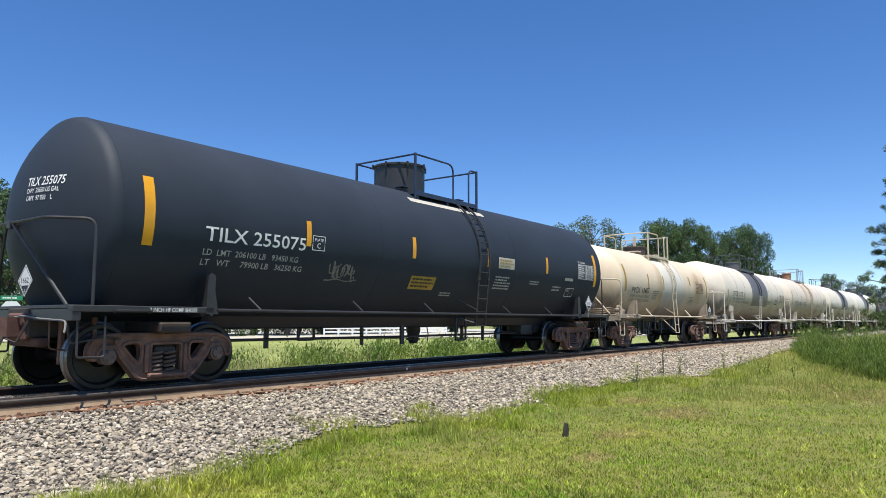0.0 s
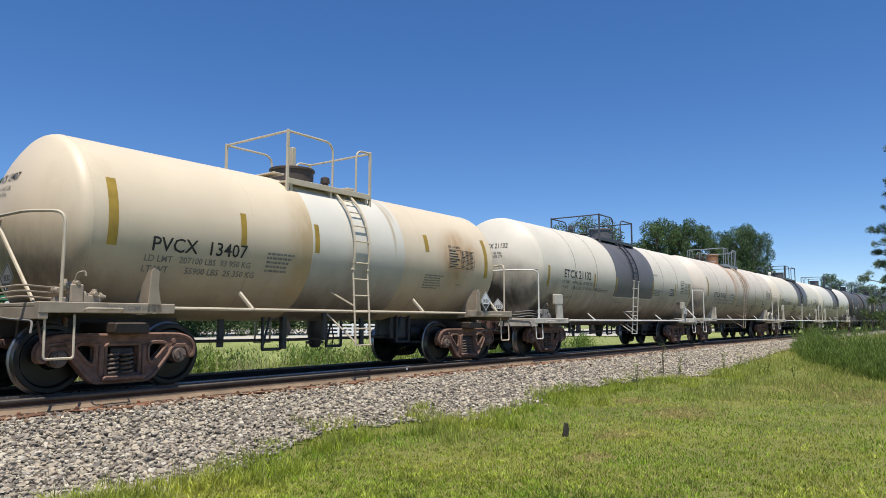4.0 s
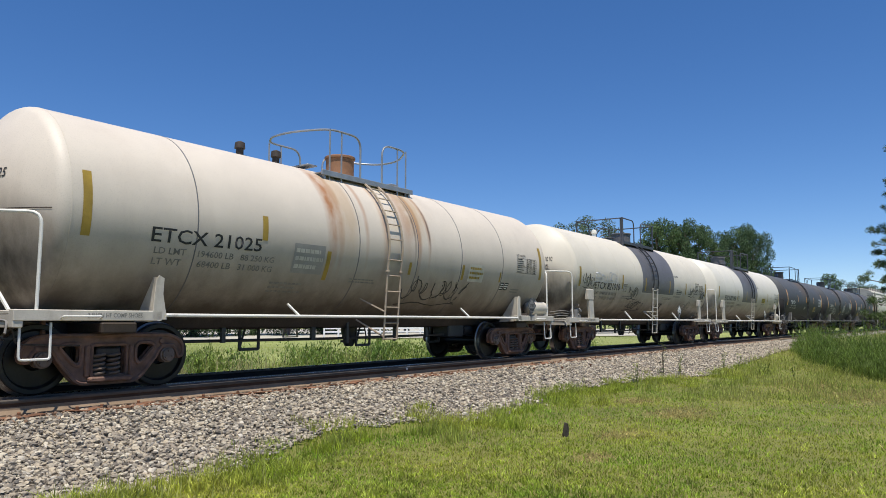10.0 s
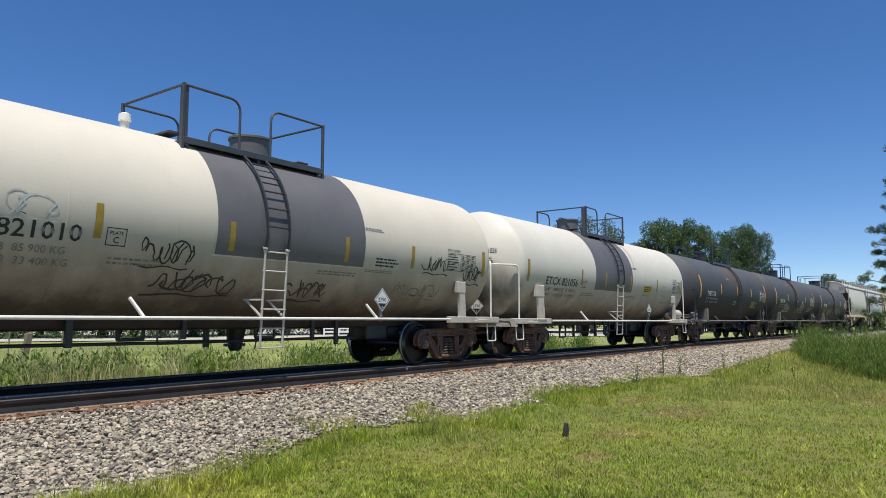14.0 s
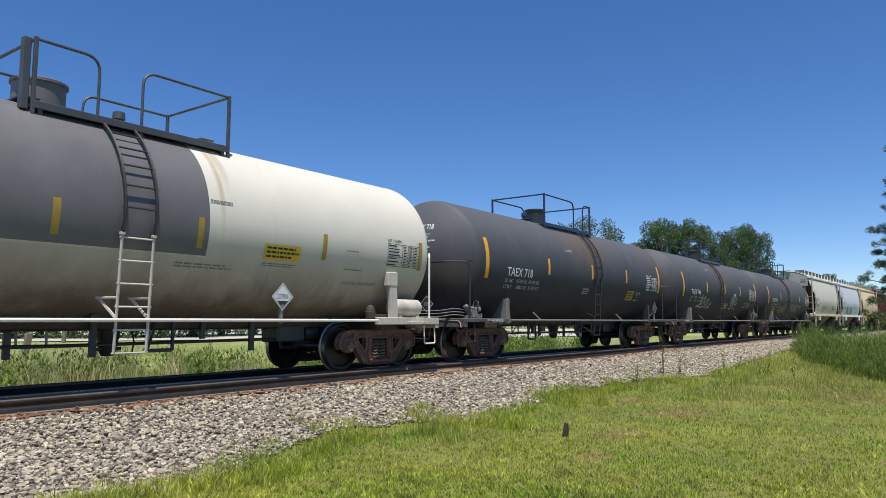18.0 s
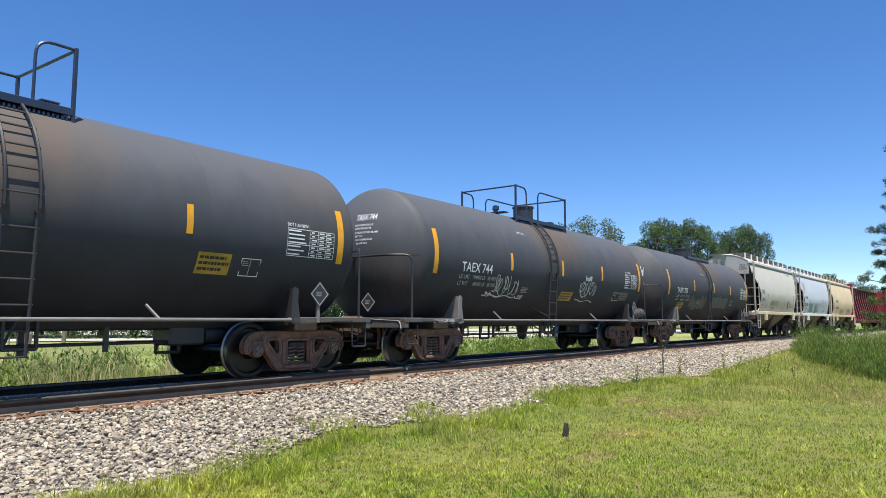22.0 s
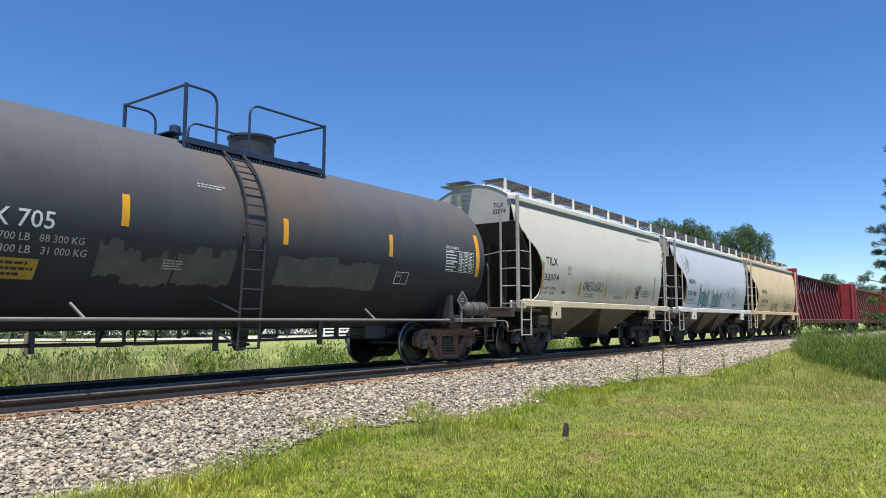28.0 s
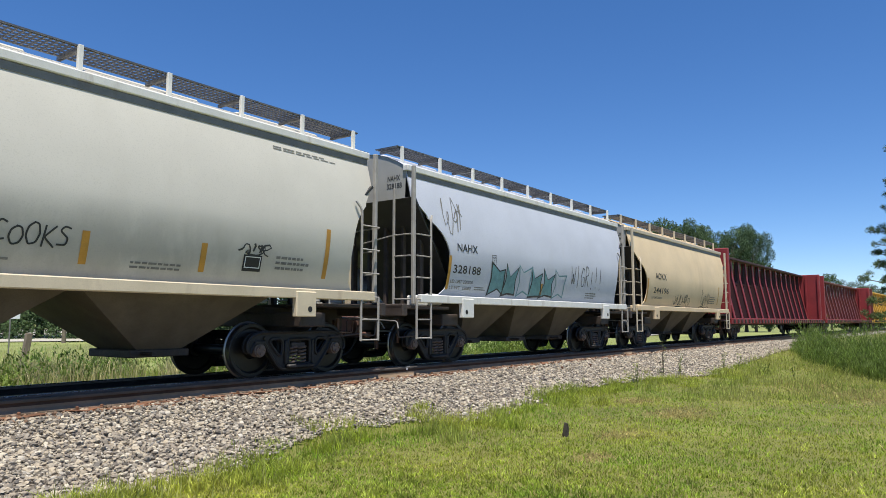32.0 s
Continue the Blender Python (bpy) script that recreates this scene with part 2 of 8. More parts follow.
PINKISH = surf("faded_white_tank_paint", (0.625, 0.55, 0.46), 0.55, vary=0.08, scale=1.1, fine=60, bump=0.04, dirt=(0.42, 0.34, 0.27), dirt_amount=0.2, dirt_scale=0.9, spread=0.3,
               blots=[(-6.85, 0.0, 1.35, 1.35, 2.1, 1.6, (0.055, 0.042, 0.034), 0.97), (0.0, -1.0, 0.6, 24.0, 2.2, 2.05, (0.085, 0.066, 0.048), 0.95)] + [(x, -1.2, 3.2, w, 1.1, 1.5, (0.36, 0.17, 0.075), k) for x, w, k in ((-1.65, 0.2, 1.0), (-1.45, 0.12, 0.7), (-0.75, 0.08, 0.5), (-0.2, 0.14, 0.5), (0.55, 0.3, 0.55), (0.85, 0.12, 0.9), (1.2, 0.09, 0.6))] + [(1.5, -1.4, 1.5, 3.2, 0.8, 0.6, (0.2, 0.16, 0.12), 0.5), (0.85, -1.1, 3.3, 0.5, 1.1, 0.9, (0.4, 0.27, 0.14), 0.6), (-1.25, -1.2, 3.1, 0.4, 1.1, 1.3, (0.43, 0.29, 0.16), 0.55), (0.72, -1.3, 2.9, 0.05, 0.9, 0.9, (0.1, 0.06, 0.04), 0.8), (1.22, -1.3, 2.95, 0.05, 0.9, 0.7, (0.1, 0.06, 0.04), 0.8)])
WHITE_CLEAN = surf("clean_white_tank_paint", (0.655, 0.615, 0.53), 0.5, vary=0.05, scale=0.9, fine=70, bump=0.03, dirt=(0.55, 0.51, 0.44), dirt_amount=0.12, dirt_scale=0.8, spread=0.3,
                   blots=[(-6.85, 0.0, 1.35, 1.2, 2.0, 1.4, (0.06, 0.046, 0.036), 0.95), (0.0, -1.0, 0.6, 24.0, 2.2, 1.95, (0.09, 0.072, 0.054), 0.9), (1.27, -1.2, 3.2, 0.07, 1.2, 1.2, (0.4, 0.32, 0.2), 0.75), (1.4, -1.0, 3.6, 0.12, 1.0, 0.8, (0.42, 0.34, 0.22), 0.6)])
BAND_GREY = surf("dark_grey_band_paint", (0.13, 0.124, 0.13), 0.5, vary=0.2, scale=1.0, fine=60, bump=0.04, dirt=(0.15, 0.14, 0.13), dirt_amount=0.05, spread=0.25)
GREY_HOPPER = surf("light_grey_hopper_paint", (0.6, 0.565, 0.485), 0.55, vary=0.05, scale=0.8, fine=50, bump=0.04, dirt=(0.48, 0.44, 0.36), dirt_amount=0.16, dirt_scale=0.9, spread=0.25,
                   blots=[(0.5, -1.5, 1.9, 4.5, 1.0, 0.7, (0.3, 0.275, 0.23), 0.5)])
BLUE_GREY_HOPPER = surf("pale_blue_grey_hopper_paint", (0.53, 0.55, 0.61), 0.55, vary=0.07, scale=0.8, fine=50, bump=0.04, dirt=(0.48, 0.47, 0.47), dirt_amount=0.1, dirt_scale=0.9, spread=0.25)
TAN_HOPPER = surf("tan_hopper_paint", (0.7, 0.54, 0.335), 0.6, vary=0.1, scale=0.8, fine=50, bump=0.04, dirt=(0.4, 0.26, 0.12), dirt_amount=0.14, dirt_scale=0.7, spread=0.25)
END_GREY = surf("grey_hopper_end_paint", (0.4, 0.39, 0.36), 0.6, vary=0.1, scale=1.5, fine=50, dirt=(0.25, 0.22, 0.18), dirt_amount=0.1, spread=0.25)
CREAM_SILL = surf("rust_stained_cream_sill_paint", (0.66, 0.55, 0.38), 0.6, vary=0.12, scale=2, fine=50, dirt=(0.25, 0.13, 0.06), dirt_amount=0.15, dirt_scale=3, spread=0.2)
WHITE_STEEL = surf("white_rail_paint", (0.74, 0.72, 0.66), 0.5, vary=0.08, scale=4, dirt=(0.3, 0.2, 0.12), dirt_amount=0.12, dirt_scale=5, spread=0.15)
WORN_WHITE_STEEL = surf("worn_white_ladder_paint", (0.52, 0.49, 0.43), 0.6, vary=0.15, scale=4, dirt=(0.25, 0.17, 0.11), dirt_amount=0.16, dirt_scale=5, spread=0.15)
SLATE_STEEL = surf("slate_grey_platform_paint", (0.062, 0.066, 0.078), 0.5, vary=0.2, scale=4)
GALV_RAIL = surf("dull_galvanised_pipe", (0.3, 0.32, 0.35), 0.45, 0.35, vary=0.2, scale=5)
RUSTY_LADDER = surf("rust_streaked_ladder_paint", (0.4, 0.32, 0.24), 0.65, vary=0.25, scale=4, dirt=(0.17, 0.085, 0.045), dirt_amount=0.35, dirt_scale=4, spread=0.2)
DECK_TAN = surf("grimy_tan_deck_paint", (0.33, 0.27, 0.2), 0.65, vary=0.25, scale=3, dirt=(0.11, 0.075, 0.05), dirt_amount=0.3, dirt_scale=3, spread=0.22)
DECK_DUSTY = surf("dusty_black_deck_paint", (0.105, 0.093, 0.084), 0.65, vary=0.3, scale=3, dirt=(0.05, 0.04, 0.035), dirt_amount=0.3, dirt_scale=4, spread=0.22)
DECK_GREY = surf("grimy_white_deck_paint", (0.56, 0.51, 0.43), 0.6, vary=0.2, scale=3, dirt=(0.13, 0.09, 0.06), dirt_amount=0.3, dirt_scale=3, spread=0.22)
CREAM_STEEL = surf("cream_rail_paint", (0.55, 0.47, 0.35), 0.55, vary=0.08, scale=4, dirt=(0.3, 0.17, 0.08), dirt_amount=0.16, dirt_scale=5, spread=0.15)
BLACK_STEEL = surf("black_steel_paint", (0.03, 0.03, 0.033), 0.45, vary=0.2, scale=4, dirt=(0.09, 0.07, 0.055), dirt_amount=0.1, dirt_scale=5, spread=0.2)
NAVY_STEEL = surf("blue_black_rail_paint", (0.022, 0.036, 0.075), 0.4, vary=0.2, scale=4)
GREY_STEEL = surf("grey_weathered_steel", (0.2, 0.19, 0.18), 0.55, vary=0.2, scale=5, dirt=(0.16, 0.1, 0.06), dirt_amount=0.16, dirt_scale=5, spread=0.2)
GALVANISED = surf("galvanised_grating", (0.16, 0.16, 0.165), 0.45, 0.6, vary=0.2, scale=5)
RUST_STEEL = surf("rusty_cast_steel", (0.17, 0.094, 0.066), 0.8, vary=0.5, scale=5, fine=40, bump=0.6, dirt=(0.03, 0.024, 0.02), dirt_amount=0.32, dirt_scale=4, streak=False, spread=0.2, each=0.3)
# Hopper trucks: near black, with the sill's shadow put into the colour.
SHADED_CAST = surf("black_shaded_cast_steel", (0.016, 0.014, 0.013), 0.6, vary=0.3, scale=3, fine=40, bump=0.3, dirt=(0.07, 0.05, 0.035), dirt_amount=0.08, dirt_scale=4, streak=False, spread=0.2, each=0.3)
COUPLER_RUST = surf("red_brown_cast_coupler", (0.12, 0.06, 0.046), 0.8, vary=0.4, scale=5, fine=40, bump=0.5, dirt=(0.03, 0.022, 0.018), dirt_amount=0.35, dirt_scale=4, streak=False, spread=0.2)
DARK_RUST = surf("dark_greasy_cast_steel", (0.052, 0.038, 0.031), 0.65, vary=0.35, scale=3, fine=40, bump=0.3, dirt=(0.12, 0.075, 0.05), dirt_amount=0.12, dirt_scale=4, streak=False, spread=0.2, each=0.3)
SPRING_STEEL = surf("dusty_spring_steel", (0.15, 0.11, 0.088), 0.8, vary=0.3, scale=6, fine=50, bump=0.3)
BAY_BROWN = surf("brown_hopper_underside", (0.11, 0.091, 0.065), 0.7, vary=0.3, scale=2, dirt=(0.05, 0.04, 0.03), dirt_amount=0.2, spread=0.25)
WHEEL_STEEL = surf("dark_wheel_steel", (0.017, 0.014, 0.013), 0.4, 0.3, vary=0.3, scale=4, fine=40, bump=0.15, dirt=(0.06, 0.042, 0.03), dirt_amount=0.1, dirt_scale=4, streak=False, spread=0.2)
TREAD_STEEL = surf("polished_tread_steel", (0.3, 0.29, 0.28), 0.4, 1.0, vary=0.15, scale=6, bump=0.02)
HOSE = surf("black_rubber_hose", (0.012, 0.012, 0.012), 0.7, vary=0.1)
RUST_STAIN = surf("brown_rust_stain", (0.3, 0.15, 0.08), 0.8, vary=0.3, scale=2)
RED_BEAM = surf("weathered_red_paint", (0.25, 0.022, 0.026), 0.6, vary=0.2, scale=1, dirt=(0.1, 0.03, 0.025), dirt_amount=0.12, dirt_scale=0.8, spread=0.25)
WORN_POST = surf("worn_grey_ladder_paint", (0.36, 0.335, 0.3), 0.6, vary=0.2, scale=4, dirt=(0.2, 0.12, 0.07), dirt_amount=0.16, dirt_scale=5, spread=0.2)
# Red of the centre beam with its shade put into the colour.
SHADED_RED_BEAM = surf("shaded_red_paint", (0.045, 0.01, 0.013), 0.7, vary=0.3, scale=1, dirt=(0.05, 0.02, 0.02), dirt_amount=0.2, dirt_scale=0.8, spread=0.25)
BROWN_BEAM = surf("brown_red_paint", (0.16, 0.035, 0.03), 0.6, vary=0.2, scale=1, dirt=(0.07, 0.03, 0.025), dirt_amount=0.12, dirt_scale=0.8, spread=0.25)
YELLOW_BEAM = surf("yellow_car_paint", (0.6, 0.35, 0.04), 0.55, vary=0.15, scale=1, dirt=(0.3, 0.16, 0.05), dirt_amount=0.1, spread=0.25)
AMBER = surf("amber_reflective_tape", (0.78, 0.36, 0.012), 0.35, vary=0.12, scale=5)
AMBER_OLD = surf("faded_amber_reflective_tape", (0.36, 0.235, 0.03), 0.5, vary=0.25, scale=5, dirt=(0.2, 0.14, 0.06), dirt_amount=0.15, dirt_scale=4, spread=0.2)
NOTICE_YELLOW = surf("yellow_notice_sticker", (0.6, 0.43, 0.03), 0.5, vary=0.15, scale=6, dirt=(0.3, 0.22, 0.08), dirt_amount=0.2, dirt_scale=6, spread=0.2)
PALE_TAPE = surf("dirty_pale_tape", (0.5, 0.47, 0.4), 0.5, vary=0.2, scale=5)
WHITE_INK = surf("white_stencil_paint", (0.78, 0.78, 0.76), 0.55, vary=0.1, scale=8)
WORN_WHITE = surf("worn_white_stencil_paint", (0.4, 0.4, 0.39), 0.6, vary=0.4, scale=12)
BLACK_INK = surf("black_stencil_paint", (0.02, 0.02, 0.02), 0.6, vary=0.2, scale=8)
GREY_INK = surf("worn_grey_stencil_paint", (0.2, 0.19, 0.17), 0.65, vary=0.35, scale=12)
TEAL_SPRAY = surf("teal_spray_paint", (0.14, 0.3, 0.32), 0.5, vary=0.3, scale=5)
RED_SPRAY = surf("dark_red_spray_paint", (0.16, 0.012, 0.012), 0.5, vary=0.2, scale=5)
BLACK_SPRAY = surf("black_spray_paint", (0.03, 0.03, 0.03), 0.55, vary=0.3, scale=6)
WHITE_SPRAY = surf("pale_grey_spray_paint", (0.55, 0.55, 0.54), 0.55, vary=0.4, scale=6)
PATCH_GREY = surf("grey_overpaint", (0.075, 0.08, 0.084), 0.6, vary=0.3, scale=3)
PATCH_PALE = surf("dull_grey_repaint", (0.3, 0.285, 0.26), 0.6, vary=0.2, scale=3)
# Web darker than its steel: the head's shadow is in the colour.
RAIL_WEB = surf("shaded_brown_rail_web", (0.022, 0.016, 0.013), 0.85, vary=0.3, scale=3, fine=50, bump=0.2)
RAIL_FOOT = surf("dusty_rail_foot", (0.17, 0.11, 0.075), 0.9, vary=0.3, scale=3, fine=50, bump=0.3)
SPARE_SIDE = surf("brown_rusted_rail_head", (0.1, 0.084, 0.07), 0.9, spec=0.2, vary=0.25, scale=2, fine=50, bump=0.2)
# Lit foot and shaded web of one rail, light put into the colours.
SPARE_FOOT = surf("tan_lit_rail_foot", (0.25, 0.18, 0.12), 0.95, spec=0.1, vary=0.25, scale=3, fine=50, bump=0.3)
SPARE_WEB = surf("shaded_maroon_rail_web", (0.07, 0.045, 0.032), 0.95, spec=0.1, vary=0.3, scale=3, fine=50, bump=0.2)
RAIL_SIDE = surf("worn_rail_head_side", (0.13, 0.1, 0.08), 0.75, vary=0.25, scale=2, fine=50, bump=0.2, dirt=(0.1, 0.06, 0.04), dirt_amount=0.15, streak=False, spread=0.2)
RAIL_TOP = surf("worn_bright_rail_top", (0.5, 0.5, 0.5), 0.22, 1.0, vary=0.1, scale=2, bump=0.02)
TIE_WOOD = surf("weathered_tie_wood", (0.13, 0.085, 0.06), 0.85, vary=0.35, scale=4, fine=30, bump=0.5, each=0.3)
PLATE_RUST = surf("orange_rusty_tie_plate", (0.2, 0.09, 0.045), 0.8, vary=0.35, scale=6, fine=50, bump=0.3, each=0.3)
STONE = crushed("crushed_stone", [(0.13, 0.11, 0.095), (0.5, 0.425, 0.32), (0.64, 0.53, 0.38), (0.29, 0.245, 0.2), (0.8, 0.71, 0.54), (0.53, 0.445, 0.33), (0.15, 0.135, 0.12), (0.42, 0.365, 0.29), (0.78, 0.7, 0.57)])
RUST_STONE = crushed("rust_stained_stone", [(0.16, 0.09, 0.06), (0.36, 0.22, 0.14), (0.5, 0.34, 0.22), (0.24, 0.15, 0.1), (0.42, 0.33, 0.25), (0.3, 0.16, 0.09)])
# Near bed is painted dark, as shade in the gaps between the stones.
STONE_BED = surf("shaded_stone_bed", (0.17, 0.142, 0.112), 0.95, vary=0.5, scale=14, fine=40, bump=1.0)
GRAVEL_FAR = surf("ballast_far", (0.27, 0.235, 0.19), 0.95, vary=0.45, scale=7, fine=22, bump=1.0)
SOIL = surf("lawn_soil", (0.17, 0.17, 0.035), 0.95, vary=0.35, scale=0.5, fine=30, bump=0.6, dirt=(0.2, 0.17, 0.09), dirt_amount=0.12, dirt_scale=0.7, streak=False, spread=0.2)
MEADOW_SOIL = surf("meadow_ground", (0.25, 0.28, 0.085), 0.95, vary=0.35, scale=0.1, fine=3, bump=0.4, dirt=(0.32, 0.3, 0.13), dirt_amount=0.15, dirt_scale=0.08, streak=False, spread=0.2)
PALE_LOT = surf("pale_gravel_lot", (0.46, 0.43, 0.36), 0.9, vary=0.15, scale=0.2, fine=2)
GRASS = leafy("lawn_grass", (0.225, 0.36, 0.03), (0.43, 0.45, 0.062), through=0.4, vary=0.5)
DRY_GRASS = leafy("dry_grass", (0.5, 0.4, 0.17), (0.4, 0.33, 0.11), through=0.35, vary=0.4)
TALL_GRASS = leafy("tall_meadow_grass", (0.3, 0.37, 0.06), (0.47, 0.46, 0.14), through=0.4)
BUSH_GREEN = leafy("feathery_weed_green", (0.115, 0.19, 0.026), (0.19, 0.265, 0.048), vary=0.55, through=0.35)
WEED_GREEN = leafy("dark_weed_green", (0.13, 0.22, 0.04), (0.24, 0.31, 0.06), through=0.35)
TAN_GRASS = leafy("tan_meadow_grass", (0.52, 0.46, 0.25), (0.44, 0.42, 0.18), through=0.35)
# Distance haze is put into these leaf colours: paler and bluer.
LEAF_DARK = leafy("broadleaf_green", (0.06, 0.11, 0.045), (0.095, 0.15, 0.065), 0.85)
LEAF_LIGHT = leafy("sunlit_leaf_green", (0.08, 0.14, 0.05), (0.115, 0.175, 0.065), 0.85)
LEAF_GREY = leafy("grey_green_leaf", (0.08, 0.12, 0.07), (0.13, 0.18, 0.1), 0.85)
PINE_GREEN = leafy("pine_needle_green", (0.05, 0.1, 0.035), (0.11, 0.15, 0.04), 0.7)
BARK = surf("grey_brown_bark", (0.12, 0.09, 0.07), 0.9, vary=0.4, scale=4, fine=25, bump=0.8)
FENCE_WHITE = surf("white_fence_paint", (0.8, 0.8, 0.78), 0.6, vary=0.08, scale=3)
SIGN_GREEN = surf("green_sign_paint", (0.02, 0.25, 0.13), 0.45, vary=0.1, scale=3)
SHED_WHITE = surf("white_metal_siding", (0.72, 0.74, 0.76), 0.5, vary=0.08, scale=1)
ROCK_DARK = surf("dark_mottled_stone", (0.075, 0.062, 0.05), 0.9, vary=0.5, scale=14, fine=70, bump=0.6)
POLE_WOOD = surf("weathered_pole_wood", (0.2, 0.16, 0.12), 0.9, vary=0.3, scale=3, fine=30, bump=0.5)
BEARING_GREY = surf("dusty_bearing_steel", (0.17, 0.125, 0.1), 0.75, vary=0.35, scale=8, fine=50, bump=0.3)
HOPPER_TAPE = surf("dull_orange_reflective_tape", (0.5, 0.25, 0.035), 0.5, vary=0.2, scale=5)
FRESH_GRASS = leafy("fresh_fringe_grass", (0.3, 0.4, 0.035), (0.44, 0.46, 0.07), through=0.4, vary=0.4)

from mathutils.geometry import tessellate_polygon


# ---- writing ----
_letters = {}


def letters(text):
    """Outline of a line of text, scaled to a width and a height of 1, as points and faces."""
    if text not in _letters:
        cu = bpy.data.curves.new("text", "FONT")
        cu.body, cu.resolution_u, cu.offset = text, 2, 0.009
        ob = bpy.data.objects.new("text", cu)
        me = ob.to_mesh()
        co = np.array([tuple(v.co) for v in me.vertices])
        fa = [tuple(p.vertices) for p in me.polygons]
        ob.to_mesh_clear()
        bpy.data.objects.remove(ob)
        bpy.data.curves.remove(cu)
        lo, hi = co.min(0), co.max(0)
        co = (co - lo) / np.maximum(hi - lo, 1e-6)
        _letters[text] = (co[:, :2], fa)
    return _letters[text]


def laid(name, uv, faces, place, material, parent, label="", cuts=()):
    """A thin coat on a surface: (u, v) points put in space by place(u, v), cut along v so that it follows a round wall."""
    bm = bmesh.new()
    vs = [bm.verts.new((u, v, 0)) for u, v in uv]
    for q in faces:
        try:
            bm.faces.new([vs[i] for i in q])
        except ValueError:
            pass
    for z in cuts:
        bmesh.ops.bisect_plane(bm, geom=bm.verts[:] + bm.edges[:] + bm.faces[:], plane_co=(0, z, 0), plane_no=(0, 1, 0))
    for v in bm.verts:
        v.co = place(v.co.x, v.co.y)
    me = bpy.data.meshes.new(name)
    bm.to_mesh(me)
    bm.free()
    me.polygons.foreach_set("use_smooth", [True] * len(me.polygons))
    return part(name, me, material, parent, label)


def round_wall(r, zc, lift=0.0045):
    def place(x, z):
        c = max(-1, min(1, (z - zc) / (r + lift)))
        return Vector((x, -(r + lift) * math.sqrt(1 - c * c), z))
    return place


def flat_wall(y):
    return lambda x, z: Vector((x, y, z))


CROWN, KNUCKLE = 1.5, 0.15


def dome(r):
    """Profile of a dished head from its pole out to the shell: (bulge, radius) pairs, a wide crown with a tight knuckle."""
    R, k = CROWN * r, KNUCKLE * r
    phi = math.asin((r - k) / (R - k))
    d = (R - k) * math.cos(phi)
    out = [(R * math.cos(phi * i / 10) - d, max(0.02, R * math.sin(phi * i / 10))) for i in range(11)]
    for i in range(1, 8):
        b = (math.pi / 2 - phi) * (1 - i / 7)
        out.append((k * math.sin(b), r - k + k * math.cos(b)))
    return out


def head_wall(x0, r, zc, lift=0.008):
    """The dished end that faces the way of travel; u runs to the viewer's right, which is towards -y."""
    prof = dome(r)

    def place(u, z):
        q = math.hypot(u, z - zc)
        return Vector((x0 - float(np.interp(q, [b for a, b in prof], [a for a, b in prof])) - lift, -u, z))
    return place


def lettering(name, text, x, z, width, height, place, material, parent, label=""):
    co, fa = letters(text)
    uv = [(x + a * width, z + b * height) for a, b in co]
    ob = laid(name, uv, fa, place, material, parent, label, [z + height * k / 4 for k in (1, 2, 3)])
    return tagged(ob, kind="stuff") if name in ("stencil", "end_mark", "end_stencil", "sill_stencil") else ob


def patch(name, x0, x1, z0, z1, place, material, parent, label="", n=8):
    uv = [(x, z0 + (z1 - z0) * i / n) for i in range(n + 1) for x in (x0, x1)]
    return laid(name, uv, [(2 * i, 2 * i + 1, 2 * i + 3, 2 * i + 2) for i in range(n)], place, material, parent, label)


def bars(name, x, z, width, height, lines, place, material, parent, label="", seed=1):
    """Writing too small to read: lines of short bars."""
    rng = random.Random(seed)
    uv, fa = [], []
    step = height / lines
    for i in range(lines):
        a, zz = x, z + height - (i + 1) * step
        end = x + width * rng.uniform(0.72, 1)
        while a < end:
            w = min(end - a, rng.uniform(0.04, 0.16) * width)
            k = len(uv)
            uv += [(a, zz + step * 0.25), (a + w, zz + step * 0.25), (a + w, zz + step * 0.75), (a, zz + step * 0.75)]
            fa.append((k, k + 1, k + 2, k + 3))
            a += w + 0.025 * width
    return tagged(laid(name, uv, fa, place, material, parent, label), kind="stuff")


def frame_box(name, x, z, w, h, t, place, material, parent, label=""):
    uv = [(x, z), (x + w, z), (x + w, z + h), (x, z + h), (x + t, z + t), (x + w - t, z + t), (x + w - t, z + h - t), (x + t, z + h - t)]
    return laid(name, uv, [(0, 1, 5, 4), (1, 2, 6, 5), (2, 3, 7, 6), (3, 0, 4, 7)], place, material, parent, label)


def table_bars(name, x, z, w, h, rows, place, material, parent, label=""):
    """A ruled table of figures."""
    uv, fa = [], []

    def rect(a, b, c, d):
        k = len(uv)
        uv.extend([(a, b), (c, b), (c, d), (a, d)])
        fa.append((k, k + 1, k + 2, k + 3))
    rng = random.Random(3)
    heavy = {0, rows // 2, rows}
    for i in range(rows + 1):
        zz, t = z + h * i / rows, 0.005 if i in heavy else 0.003
        rect(x if i in heavy else x + w * 0.46, zz - t, x + w, zz + t)
        if i < rows:
            rect(x + 0.02, zz + h / rows * 0.3, x + w * rng.uniform(0.22, 0.42), zz + h / rows * 0.66)
            for u in (0.5, 0.67, 0.84):
                rect(x + w * u, zz + h / rows * 0.32, x + w * (u + rng.uniform(0.06, 0.12)), zz + h / rows * 0.66)
    for u in (0.0, 0.46, 0.64, 0.82, 1.0):
        rect(x + w * u - 0.004, z, x + w * u + 0.004, z + h)
    return tagged(laid(name, uv, fa, place, material, parent, label, [z + h * k / 5 for k in range(1, 5)]), kind="stuff")


